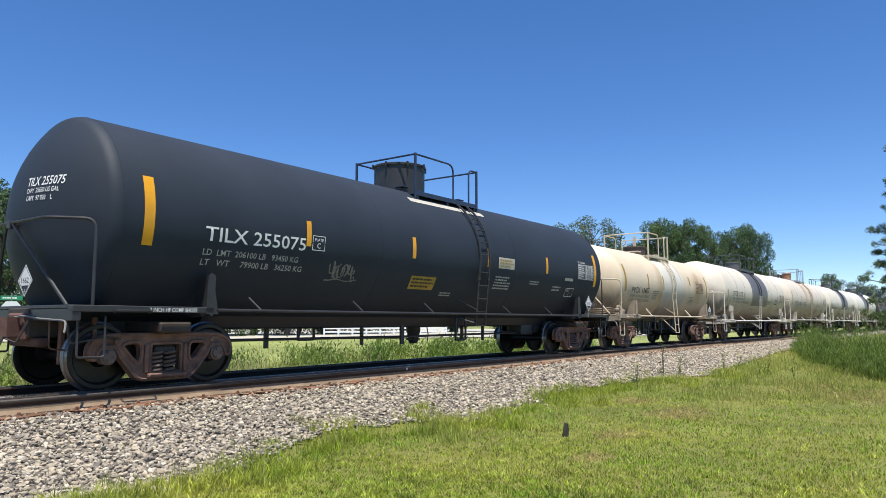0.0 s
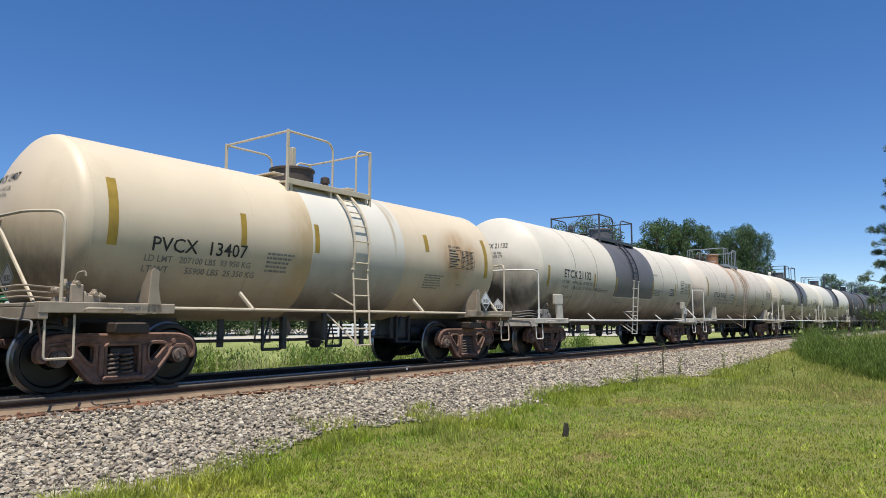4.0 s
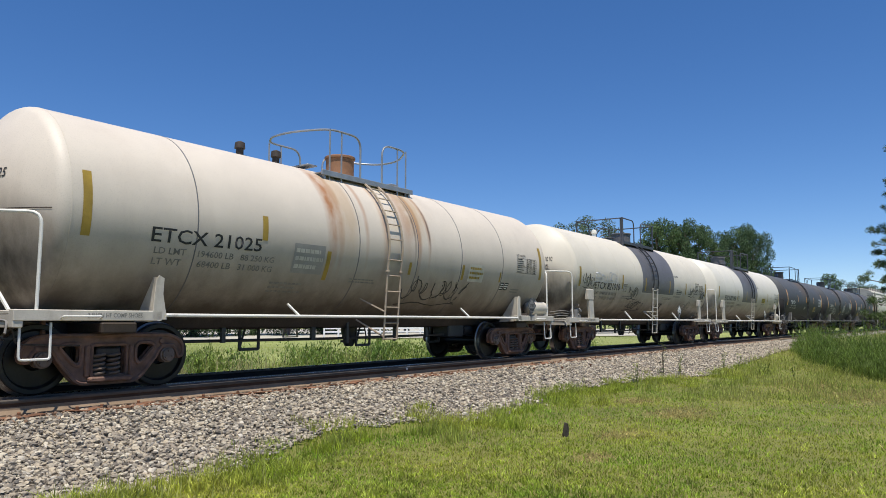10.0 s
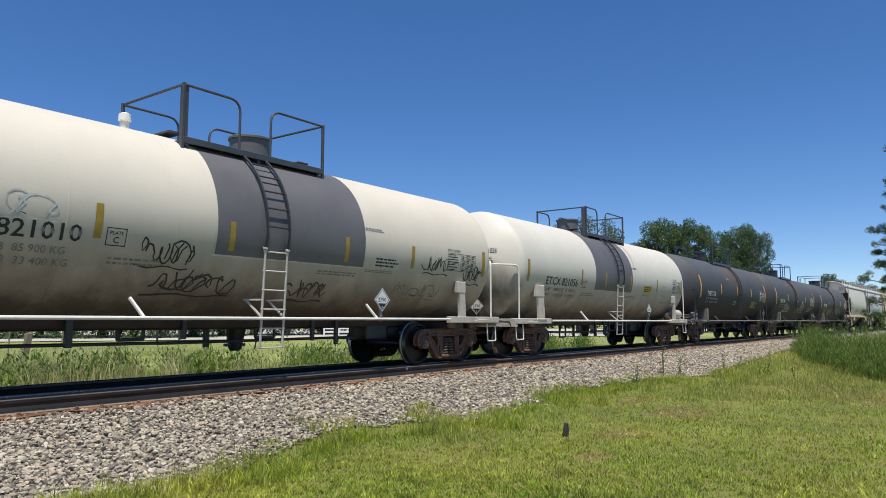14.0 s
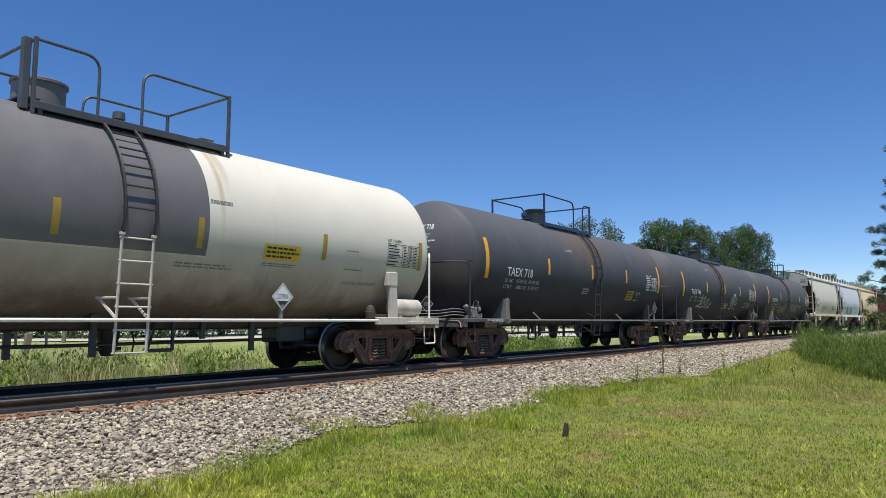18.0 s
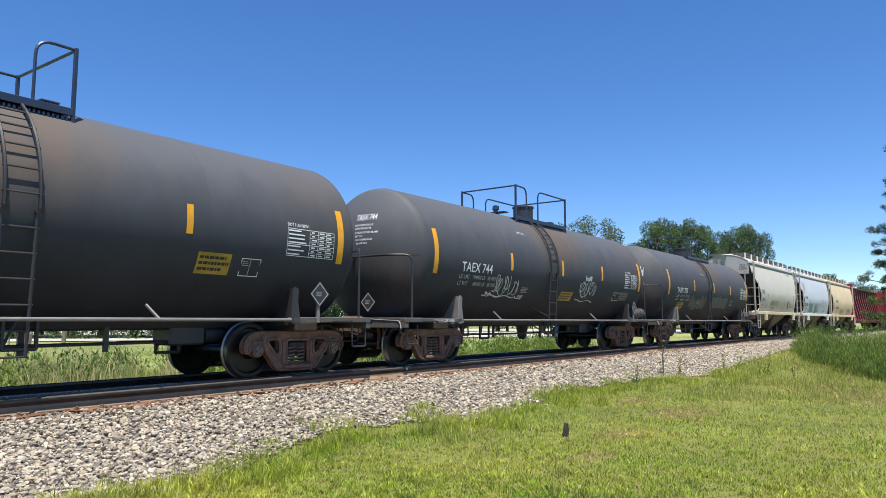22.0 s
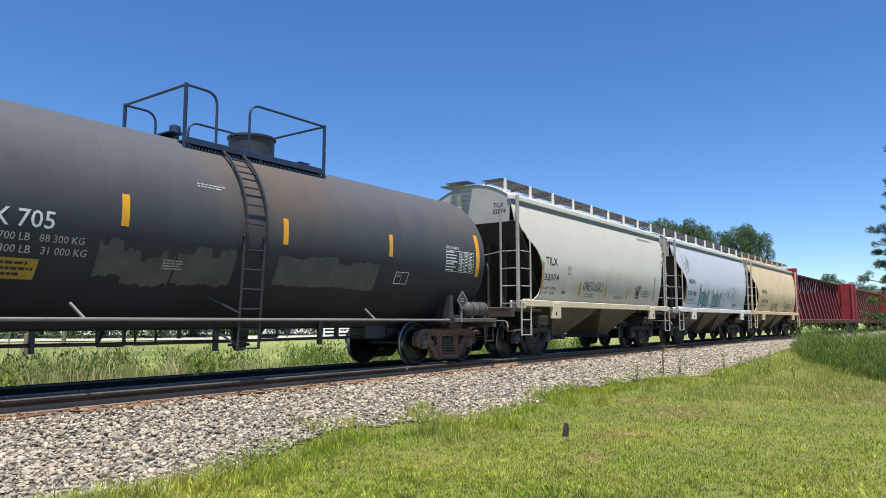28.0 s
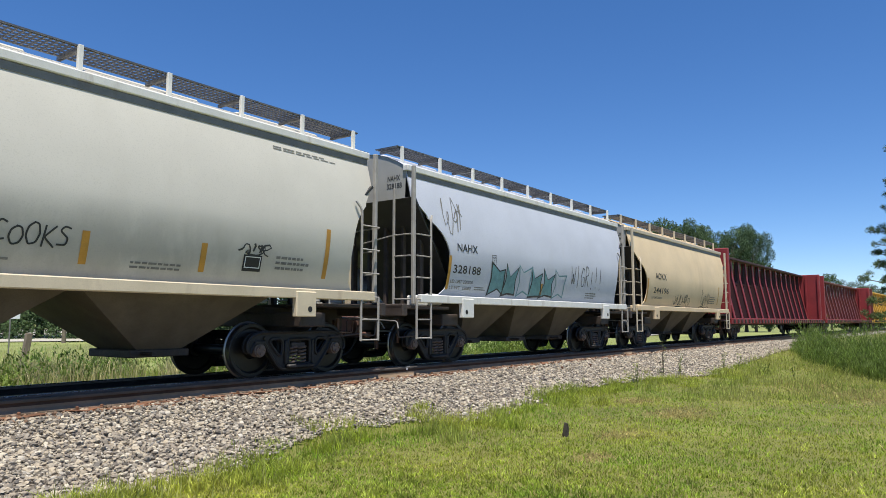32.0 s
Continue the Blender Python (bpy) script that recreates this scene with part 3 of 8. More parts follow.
def scrawl(name, x, z, w, h, place, material, parent, label, seed=1, strokes=6, thick=0.032):
    """Sprayed loops and strokes that cannot be read, with a long underline."""
    rng = random.Random(seed)
    lines = []
    # one looping line, then a few slashes over it
    pts, n = [], strokes * 11
    size, tall, a, way = 1.0, 0.9, rng.uniform(0, 6), 1
    for i in range(n + 1):
        u = i / n
        if i % 7 == 0:
            size, tall = rng.uniform(0.2, 1.3), rng.uniform(0.4, 1.0)
            way = rng.choice((1, 1, -1))
        a += way * rng.uniform(0.25, 1.0)
        pts.append((x + w * (0.06 + 0.88 * u) + size * 0.6 * w / strokes * math.cos(a), z + h * (0.46 + 0.46 * tall * math.sin(a) + 0.12 * math.sin(u * 9 + a * 0.1))))
    lines.append(pts)
    for s in range(max(2, strokes // 2 + 2)):
        a, b = x + w * rng.random(), rng.uniform(0.05, 0.3) * h
        lines.append([(a, z + b), (a + 0.05 * w, z + b + 0.4 * h), (a + rng.uniform(0.0, 0.16) * w, z + b + rng.uniform(0.5, 0.75) * h)])
    if strokes > 3:
        y0 = z - h * 0.06
        lines.append([(x + w * k / 8, y0 + h * 0.05 * math.sin(k * 1.3 + seed)) for k in range(9)])
    uv, fa = [], []
    for pts in lines:
        pts = [np.array(p) for p in pts]
        k0 = len(uv)
        t0 = thick * rng.uniform(0.75, 1.15)
        for i, q in enumerate(pts):
            t = pts[min(i + 1, len(pts) - 1)] - pts[max(i - 1, 0)]
            n = np.array([-t[1], t[0]]) / (np.linalg.norm(t) + 1e-9) * t0 * (0.5 + 0.12 * math.sin(i * 0.9))
            uv += [tuple(q + n), tuple(q - n)]
        fa += [(k0 + 2 * i, k0 + 2 * i + 1, k0 + 2 * i + 3, k0 + 2 * i + 2) for i in range(len(pts) - 1)]
    return tagged(laid(name, uv, fa, place, material, parent, label), kind="stuff")


STROKES = {"O": ["0.5,1 0.1,0.8 0,0.4 0.3,0 0.8,0.1 1,0.5 0.8,0.95 0.4,1"], "N": ["0,0 0.1,1", "0.1,1 0.8,0.05", "0.8,0.05 0.95,1"], "E": ["0.9,0.9 0.2,1 0.1,0.5 0,0.05 0.9,0", "0.1,0.5 0.7,0.55"],
           "C": ["0.95,0.85 0.5,1 0.05,0.55 0.3,0.02 0.95,0.12"], "K": ["0.1,0 0.15,1", "0.95,1 0.15,0.45 1,0"], "S": ["0.9,0.9 0.4,1 0.1,0.75 0.8,0.4 0.7,0.05 0,0.05"], "W": ["0,1 0.25,0 0.5,0.7 0.75,0 1,1"],
           "I": ["0.5,1 0.5,0"], "G": ["0.95,0.85 0.5,1 0.05,0.5 0.4,0 0.95,0.15 0.95,0.5 0.55,0.5"], "R": ["0.1,0 0.1,1 0.8,0.9 0.8,0.55 0.1,0.5 0.95,0"], "!": ["0.5,1 0.5,0.3", "0.5,0.1 0.52,0.0"]}


def brushed(text, x, z, w, h, place, material, parent, label, thick=0.022, tilt=0.0, seed=1):
    """A word sprayed in single strokes."""
    rng = random.Random(seed)
    uv, fa = [], []
    step = w / len(text)
    for i, ch in enumerate(text):
        tall, drop = h * rng.uniform(0.85, 1.1), h * rng.uniform(-0.08, 0.08)
        for line in STROKES[ch]:
            pts = [tuple(float(q) for q in p.split(",")) for p in line.split()]
            pts = [np.array((x + step * (i + a * 0.86) + tilt * b * tall, z + drop + b * tall)) for a, b in pts]
            pts = [np.array(p[:2]) for p in bent([(p[0], p[1], 0) for p in pts], 0.12 * h, 3)] if len(pts) > 2 else pts
            k0 = len(uv)
            for j, q in enumerate(pts):
                t = pts[min(j + 1, len(pts) - 1)] - pts[max(j - 1, 0)]
                n = np.array([-t[1], t[0]]) / (np.linalg.norm(t) + 1e-9) * thick * 0.5
                uv += [tuple(q + n), tuple(q - n)]
            fa += [(k0 + 2 * j, k0 + 2 * j + 1, k0 + 2 * j + 3, k0 + 2 * j + 2) for j in range(len(pts) - 1)]
    return tagged(laid("graffiti", uv, fa, place, material, parent, label, [z + h * k / 8 for k in range(9)]), kind="stuff")


def painted_piece(x, z, w, h, place, parent, seed=1, count=6):
    """A sprayed block of overlapping angular shapes, filled with teal and edged with black."""
    rng = random.Random(seed)
    for k in range(count):
        a, b = x + w * k / count, w / count * 1.25
        pts = [(a + b * u + rng.uniform(-0.1, 0.1) * b, z + h * v) for u, v in ((0.05, 0.0), (0.5, rng.uniform(0.0, 0.2)), (0.95, 0.05), (0.85, 0.5), (1.0, rng.uniform(0.8, 1.0)), (0.5, rng.uniform(0.6, 0.8)), (0.12, 1.0), (0.2, 0.5))]
        if k % 3 != 2:
            laid("graffiti_fill", pts, [tuple(range(8))], place, TEAL_SPRAY, parent, "teal sprayed block", [z + h * j / 6 for j in range(1, 6)])
        cx, cz = sum(p[0] for p in pts) / 8, sum(p[1] for p in pts) / 8
        ring = pts + [(cx + (p - cx) * 0.86, cz + (q - cz) * 0.86) for p, q in pts]
        laid("graffiti_edge", ring, [(i, (i + 1) % 8, (i + 1) % 8 + 8, i + 8) for i in range(8)], lambda u, v: place(u, v) + Vector((0, -0.004, 0)), TEAL_SPRAY if k % 3 == 2 else BLACK_SPRAY, parent, "", [z + h * j / 6 for j in range(1, 6)])


# ---- trucks ----
WB, WR, JY = 0.875, 0.457, 1.0


def wheel_profile():
    return [(0.10, 0.07), (0.075, 0.14), (0.02, 0.15), (0.035, 0.36), (-0.01, 0.39), (-0.01, 0.443), (0.0, 0.457), (0.095, 0.461), (0.108, 0.485), (0.128, 0.487),
            (0.135, 0.46), (0.135, 0.40), (0.085, 0.37), (0.07, 0.17), (0.13, 0.14), (0.14, 0.07)]


def wheelset_mesh():
    """Two wheels, the axle and the bearing caps; the axle lies along y."""
    s = Shape()
    for sg in (-1, 1):
        prof = [(sg * (0.845 - a), r) for a, r in wheel_profile()]
        s.lathe(prof if sg > 0 else prof[::-1], 40, "y")
        s.lathe([(sg * 0.86, 0.075), (sg * 0.93, 0.075), (sg * 0.93, 0.115), (sg * 1.07, 0.115), (sg * 1.075, 0.095), (sg * 1.105, 0.09), (sg * 1.11, 0.03)][::sg], 20, "y")
        for k in range(3):
            a = k * 2.094
            s.lathe([(sg * 1.10, 0.018), (sg * 1.13, 0.018), (sg * 1.131, 0.001)][::sg], 6, "y", (0.058 * math.cos(a), 0, 0.058 * math.sin(a)))
    s.lathe([(-0.75, 0.085), (0.75, 0.085)], 16, "y")
    me = mesh_of("wheelset", s)
    me.materials.append(WHEEL_STEEL)
    me.materials.append(TREAD_STEEL)
    me.materials.append(BEARING_GREY)
    for p in me.polygons:
        r = math.hypot(p.center.x, p.center.z)
        if r > 0.447 and abs(p.normal.y) < 0.9 and abs(p.center.y) < 0.84:
            p.material_index = 1
        if abs(p.center.y) > 0.9:
            p.material_index = 2
    return me


def rounded(points, radius):
    """A closed outline with its corners rounded."""
    n = len(points)
    out = []
    for k in range(n):
        a, b, c = Vector(points[k - 1]), Vector(points[k]), Vector(points[(k + 1) % n])
        r = min(radius, (a - b).length * 0.45, (c - b).length * 0.45)
        p, q = b + (a - b).normalized() * r, b + (c - b).normalized() * r
        out += [tuple(p * (1 - u) ** 2 + b * 2 * u * (1 - u) + q * u * u) for u in (0.0, 0.5, 1.0)]
    return out


def side_frame_mesh():
    """A cast frame: an arched outline with three openings, thick rounded rims, jaws over the bearings."""
    half = [(0.0, 0.75), (0.4, 0.755), (0.68, 0.755), (0.9, 0.745), (1.05, 0.69), (1.13, 0.59), (1.13, 0.45), (1.05, 0.41), (1.015, 0.53), (0.95, 0.585), (0.8, 0.585), (0.735, 0.53), (0.705, 0.46), (0.6, 0.33), (0.47, 0.17), (0.38, 0.115), (0.0, 0.11)]
    outer = rounded(half[:-1] + [(-a, b) for a, b in half[::-1]][:-1], 0.05)
    tri = [(0.68, 0.6), (0.61, 0.645), (0.44, 0.65), (0.38, 0.6), (0.38, 0.42), (0.42, 0.35), (0.49, 0.38)]
    holes = [rounded(tri, 0.05), rounded([(-a, b) for a, b in tri[::-1]], 0.05), rounded([(-0.25, 0.2), (0.25, 0.2), (0.25, 0.63), (-0.25, 0.63)], 0.04)]
    s = Shape()
    loops = [outer] + holes
    flat = [p for q in loops for p in q]
    tris = tessellate_polygon([[Vector((a, b, 0)) for a, b in q] for q in loops])
    for y in (-0.05, 0.05):
        s.add([(a, y, b) for a, b in flat], [t if y > 0 else t[::-1] for t in tris])
    for q in loops:
        n = len(q)
        s.add([(a, -0.05, b) for a, b in q] + [(a, 0.05, b) for a, b in q], [(k, (k + 1) % n, (k + 1) % n + n, k + n) for k in range(n)])
        for y in (-0.05, 0.05):
            ring = [(a, y, b) for a, b in q] + [(q[0][0], y, q[0][1])]
            s.pipe(ring, 0.03, 6, False)
    for m in (-1, 1):
        s.box(m * 0.875 - 0.11, m * 0.875 + 0.11, -0.08, 0.08, 0.555, 0.62, 0.012)
        s.lathe([(-0.07, 0.04), (-0.085, 0.035), (-0.086, 0.001)], 8, "y", (m * 0.77, 0, 0.66))
        s.box(m * 0.31 - 0.035, m * 0.31 + 0.035, -0.085, 0.085, 0.2, 0.62, 0.015)
    s.box(-0.3, 0.3, -0.15, 0.15, 0.13, 0.2, 0.02)
    return mesh_of("side_frame", s, 40)


def spring_mesh():
    pts = [(0.08 * math.cos(a), 0.08 * math.sin(a), 0.2 + 0.3 * i / 48) for i, a in ((i, i * 0.64) for i in range(49))]
    return mesh_of("spring", Shape().pipe(pts, 0.018, 6))


def bolster_mesh():
    s = Shape().box(-0.2, 0.2, -0.9, 0.9, 0.46, 0.62, 0.02)
    s.box(-0.17, 0.17, -1.04, 1.04, 0.47, 0.58, 0.02).lathe([(0.62, 0.2), (0.68, 0.2)], 20, "z")
    for m in (-1, 1):
        s.box(m * 0.42 - 0.05, m * 0.42 + 0.05, -0.72, 0.72, 0.33, 0.42, 0.015)
        s.box(m * 0.42 - 0.06, m * 0.42 + 0.06, -0.80, -0.68, 0.27, 0.62, 0.02)
        s.box(m * 0.42 - 0.06, m * 0.42 + 0.06, 0.68, 0.80, 0.27, 0.62, 0.02)
    return mesh_of("truck", s)


TRUCK_MESHES = (bolster_mesh(), side_frame_mesh(), spring_mesh(), wheelset_mesh())
WHEELSETS = []


def truck(car, x, steel):
    b, f, sp, w = TRUCK_MESHES
    if not b.materials:
        b.materials.append(DARK_RUST)
        sp.materials.append(SPRING_STEEL)
    t = part("truck", b, DARK_RUST, car, "cast steel bogie with two axles")
    t.location = (x, 0, 0)
    fm = f.copy()
    fm.materials.clear()
    for sg in (-1, 1):
        o = part("side_frame", fm, steel, t, "cast side frame with triangular openings")
        o.location = (0, sg * JY, 0)
        for cx in (-0.14, 0.07):
            o = part("spring", sp, RUST_STEEL, t)
            o.location = (cx, sg * (JY + 0.03), 0)
    for sg in (-1, 1):
        o = part("wheelset", w, WHEEL_STEEL, t, "pair of flanged steel wheels on an axle")
        WHEELSETS.append((o, sg))
    return t


def coupler_shape(x, m):
    """Draft shank and knuckle; m: -1 looks forward, +1 back."""
    s = Shape().box(min(x, x - m * 0.5), max(x, x - m * 0.5), -0.09, 0.09, 0.79, 0.95, 0.02)
    s.prism([(x, -0.16), (x + m * 0.18, -0.2), (x + m * 0.30, -0.12), (x + m * 0.24, 0.0), (x + m * 0.30, 0.1), (x + m * 0.14, 0.18), (x, 0.14)], "z", 0.74, 1.0)
    return s


def ends(car, x_end, m):
    """What hangs at a car's end: coupler, cut lever, air hose, steps."""
    part("coupler", coupler_shape(x_end, m), COUPLER_RUST, car, "rusty cast knuckle coupler")
    part("cut_lever", Shape().pipe(bent([(x_end + m * 0.05, -0.1, 1.0), (x_end + m * 0.02, -0.35, 1.02), (x_end - m * 0.05, -0.6, 0.98), (x_end - m * 0.05, -1.35, 0.95), (x_end, -1.42, 0.8)], 0.08), 0.014), GREY_STEEL, car)
    part("air_hose", Shape().pipe(bent([(x_end - m * 0.1, 0.35, 0.85), (x_end + m * 0.05, 0.33, 0.7), (x_end + m * 0.15, 0.25, 0.42), (x_end + m * 0.42, 0.1, 0.28)], 0.2), 0.03, 8), HOSE, car, "black rubber air hose")
    rng = random.Random(int(abs(x_end) * 100) + (7 if m > 0 else 0))
    part("angle_cock", Shape().box(*sorted((x_end - m * 0.14, x_end - m * 0.02)), 0.3, 0.4, 0.82, 0.92, 0.02).pipe([(x_end - m * 0.08, 0.35, 0.9), (x_end - m * 0.08, 0.35, 1.02), (x_end - m * 0.2, 0.35, 1.04)], 0.014, 5), GREY_STEEL, car)
    part("uncoupling_chain", Shape().pipe([(x_end + m * 0.12, -0.1, 0.98), (x_end + m * 0.2, -0.16, 0.72), (x_end + m * 0.1, -0.3, 0.66), (x_end, -0.4, 0.95)], 0.016, 5), DARK_RUST, car)
    part("hose_support", Shape().pipe(bent([(x_end + m * 0.1, 0.05, 0.76), (x_end + m * 0.16, 0.16, 0.5), (x_end + m * 0.2, 0.22, 0.4)], 0.1), 0.012, 5), GREY_STEEL, car)
    part("striker", Shape().box(*sorted((x_end - m * 0.12, x_end)), -0.28, 0.28, 0.68, 1.06, 0.03).box(*sorted((x_end - m * 0.3, x_end - m * 0.1)), -0.42, 0.42, 0.6, 0.72, 0.02), COUPLER_RUST, car, "draft gear striker casting")
    for k in range(5):
        y = -1.25 + 0.5 * k + rng.uniform(-0.1, 0.1)
        z = rng.uniform(0.55, 0.75)
        part("brake_rod", Shape().pipe(bent([(x_end - m * 0.12, y, 0.95), (x_end - m * rng.uniform(0.1, 0.2), y, z), (x_end - m * 0.7, y + rng.uniform(-0.1, 0.1), z + rng.uniform(-0.1, 0.1)), (x_end - m * 1.5, y * 0.6, 0.6)], 0.06), rng.choice((0.012, 0.016, 0.02)), 5), rng.choice((DARK_RUST, RUST_STEEL, BLACK_STEEL)), car)
    part("brake_lever", Shape().box(*sorted((x_end - m * 0.45, x_end - m * 0.38)), -0.5, -0.42, 0.35, 0.98, 0.012), RUST_STEEL, car)
    part("brake_lever", Shape().box(*sorted((x_end - m * 0.72, x_end - m * 0.66)), -0.85, -0.78, 0.48, 1.0, 0.012), RUST_STEEL, car)
    if m > 0:
        hose = [(x_end + 0.05, 0.3, 0.7), (x_end + 0.18, 0.26, 0.36), (x_end + 0.36, 0.18, 0.2), (x_end + 0.56, 0.1, 0.26), (x_end + 0.7, 0.02, 0.5), (x_end + 0.8, -0.02, 0.8)]
        part("hose_loop", Shape().pipe(bent(hose, 0.15), 0.026, 7), HOSE, car, "slack brake hose that hangs between the cars")

TRAIN = []


def diamond(car, x, z, size, place, number, dark=False):
    """A hazard placard on its point, with its number."""
    ink, ground = (WORN_WHITE, BLACK_STEEL) if dark and not number else (BLACK_INK, WHITE_INK)
    uv = [(x, z - size), (x + size, z), (x, z + size), (x - size, z)]
    p = laid("placard", uv, [(0, 1, 2, 3)], place, (GREY_STEEL if number else ground) if dark else ground, car, "diamond hazard placard on its holder")
    off = lambda u, v: place(u, v) + Vector((-0.002, -0.002, 0))
    s = size * 0.9
    k = 0.88 if dark else 0.93
    uv = [(x, z - s), (x + s, z), (x, z + s), (x - s, z), (x, z - s * k), (x + s * k, z), (x, z + s * k), (x - s * k, z)]
    laid("placard_border", uv, [(0, 1, 5, 4), (1, 2, 6, 5), (2, 3, 7, 6), (3, 0, 4, 7)], off, ink, p)
    if number:
        q = size * 0.8
        laid("placard_field", [(x - q * 0.62, z - q * 0.38), (x, z - q), (x + q * 0.62, z - q * 0.38)], [(0, 1, 2)], off, ink, p)
        lettering("placard_number", number, x - size * 0.5, z - size * 0.17, size * 1.0, size * 0.36, off, ink, p)
    else:
        bars("placard_print", x - size * 0.35, z - size * 0.2, size * 0.7, size * 0.4, 3, off, ink, p, "", 3)
        return p
    lettering("class_number", "8" if number != "1662" else "6", x - size * 0.06, z - size * 0.72, size * 0.12, size * 0.2, lambda u, v: off(u, v) + Vector((-0.002, -0.002, 0)), ground if number else ink, p)
    return p


def tank_car(c):
    r, zc, h = c["r"], c["zc"], c["half"]
    head = dome(r)[0][0]
    shell, rail, frame_mat = c["paint"], c["rail"], c["frame"]
    zp, xe, tb = c["deck"], c["end"], c["trucks"]
    car = thing("tank_car", c["label"], "tank car", "freight cars of the train")
    TRAIN.append((car, c["at"]))
    # shell
    seams = c.get("seams", [-h * 0.5, 0, h * 0.5])
    prof = [(-h - a, b) for a, b in dome(r)] + [(-h + 0.03, r), (h - 0.03, r)] + [(h + a, b) for a, b in reversed(dome(r))]
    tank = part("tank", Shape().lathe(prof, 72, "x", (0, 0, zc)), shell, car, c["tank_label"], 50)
    wall, front = round_wall(r, zc), head_wall(-h, r, zc)
    b0, b1 = c.get("band", (0, 0))[:2]
    for x in [x for x in seams if not b0 - 0.2 < x < b1 + 0.2] + [-h, h]:
        part("weld_seam", Shape().lathe([(x - 0.014, r - 0.01), (x - 0.009, r + 0.003), (x + 0.009, r + 0.003), (x + 0.014, r - 0.01)], 72, "x", (0, 0, zc)), c.get("seam_mat", shell) if abs(x) < h else shell, tank)
    if c.get("head_seam"):
        n = 24
        uv = [(-r * 0.93 + r * 1.86 * i / n, zc - 0.05 + d) for i in range(n + 1) for d in (-0.007, 0.007)]
        laid("head_seam", uv, [(2 * i, 2 * i + 1, 2 * i + 3, 2 * i + 2) for i in range(n)], front, DARK_RUST, tank, "thin dark weld line across the head")
    if "repaint" in c:
        x0, x1 = c["repaint"]
        part("repaint", Shape().lathe([(x0 - 0.01, r - 0.01), (x0, r + 0.004), (x1, r + 0.004), (x1 + 0.01, r - 0.01)], 72, "x", (0, 0, zc)), WHITE_CLEAN, tank, "cleaner white repainted course of the shell")
    # dark band round the middle
    if "band" in c:
        x0, x1, zb = c["band"]
        n, amax = 40, math.pi - math.acos(min(1, (zc - zb) / r))
        v = []
        for x in (x0, x1):
            for i in range(n + 1):
                a = -amax + 2 * amax * i / n
                v.append((x, -(r + 0.004) * math.sin(a), zc + (r + 0.004) * math.cos(a)))
        f = [(i, i + 1, n + 2 + i, n + 1 + i) for i in range(n)]
        part("painted_band", Shape().add(v, f), BAND_GREY, tank, "dark grey painted band under the manway")
        patch("band_edge", x0 - 0.05, x1 + 0.02, zb - 0.012, zb + 0.014, wall, PALE_TAPE, tank, "thin pale line under the painted band")
    # grime and overpaint patches with ragged edges
    for k, (x, z, w, hh, m, coat) in enumerate([(*q, wall) for q in c.get("patches", [])] + [(*q, front) for q in c.get("head_patches", [])]):
        rng = random.Random(k + int(c["at"]))
        n = 28
        step = [rng.uniform(-0.3, 0.1) for _ in range(8)]
        top = [z + hh * (1 + step[i // 4] + rng.uniform(-0.03, 0.03)) for i in range(n + 1)]
        bot = [z + hh * (0.3 * step[i // 4 - 1] + 0.14 + rng.uniform(-0.03, 0.03)) for i in range(n + 1)]
        uv, fa = [], []
        for i in range(n + 1):
            for j in range(5):
                uv.append((x + w * i / n, bot[i] + (top[i] - bot[i]) * j / 4))
        for i in range(n):
            for j in range(4):
                k0 = i * 5 + j
                fa.append((k0, k0 + 5, k0 + 6, k0 + 1))
        laid("overpaint", uv, fa, coat, m, tank, "roughly rolled-out patch of overpaint")
    # reflective tape
    for x, z0, z1, w, m in c["tape"]:
        patch("reflector_strip", x - w / 2, x + w / 2, z0, z1, wall, m, tank, "vertical strip of reflective tape")
    # lettering
    ink, worn = c["ink"], c["worn"]
    for text, x, z, w, hh, main in c["text"]:
        lettering("reporting_mark" if main else "stencil", text, x, z, w, hh, wall, ink if main else worn, tank)
    for text, u, z, w, hh, main in c["end_text"]:
        lettering("end_mark" if main else "end_stencil", text, u, z, w, hh, front, ink if main else worn, tank)
    for x, z, w, hh, n in c.get("bars", []):
        bars("small_stencil", x, z, w, hh, n, wall, worn, tank, "", int(x * 10))
    for x, z, w, hh in c.get("tables", []):
        if c.get("table_ground"):
            patch("data_panel", x - 0.02, x + w + 0.02, z - 0.02, z + hh + 0.02, round_wall(r, zc, 0.004), c["table_ground"], tank)
        table_bars("test_table", x, z, w, hh, 7, wall, ink, tank, "ruled table of test dates")
        lettering("stencil", "DOT 111A100W1", x, z + hh + 0.035, w * 0.44, 0.06, wall, ink, tank)
    for x, z, w, hh in c.get("frames", []):
        frame_box("plate_box", x, z, w, hh, 0.012, wall, ink, tank)
        if w > 0.34:
            patch("plate_rule", x + w * 0.45, x + w * 0.48, z + 0.02, z + hh - 0.02, wall, worn, tank)
            bars("plate_print", x + w * 0.08, z + hh * 0.55, w * 0.32, hh * 0.32, 3, wall, worn, tank, "", 9)
            continue
        lettering("plate_letter", "C", x + w * 0.36, z + hh * 0.15, w * 0.28, hh * 0.36, wall, ink, tank)
        lettering("plate_word", "PLATE", x + w * 0.16, z + hh * 0.62, w * 0.68, hh * 0.2, wall, ink, tank)
    for x, z, w, hh, m, bm in c.get("panels", []):
        p = patch("notice_panel", x, x + w, z, z + hh, round_wall(r, zc, 0.005), m, tank, "small notice panel with worn print")
        bars("notice_print", x + w * 0.06, z + hh * 0.1, w * 0.9, hh * 0.8, 3, round_wall(r, zc, 0.009), bm, p, "", 5)
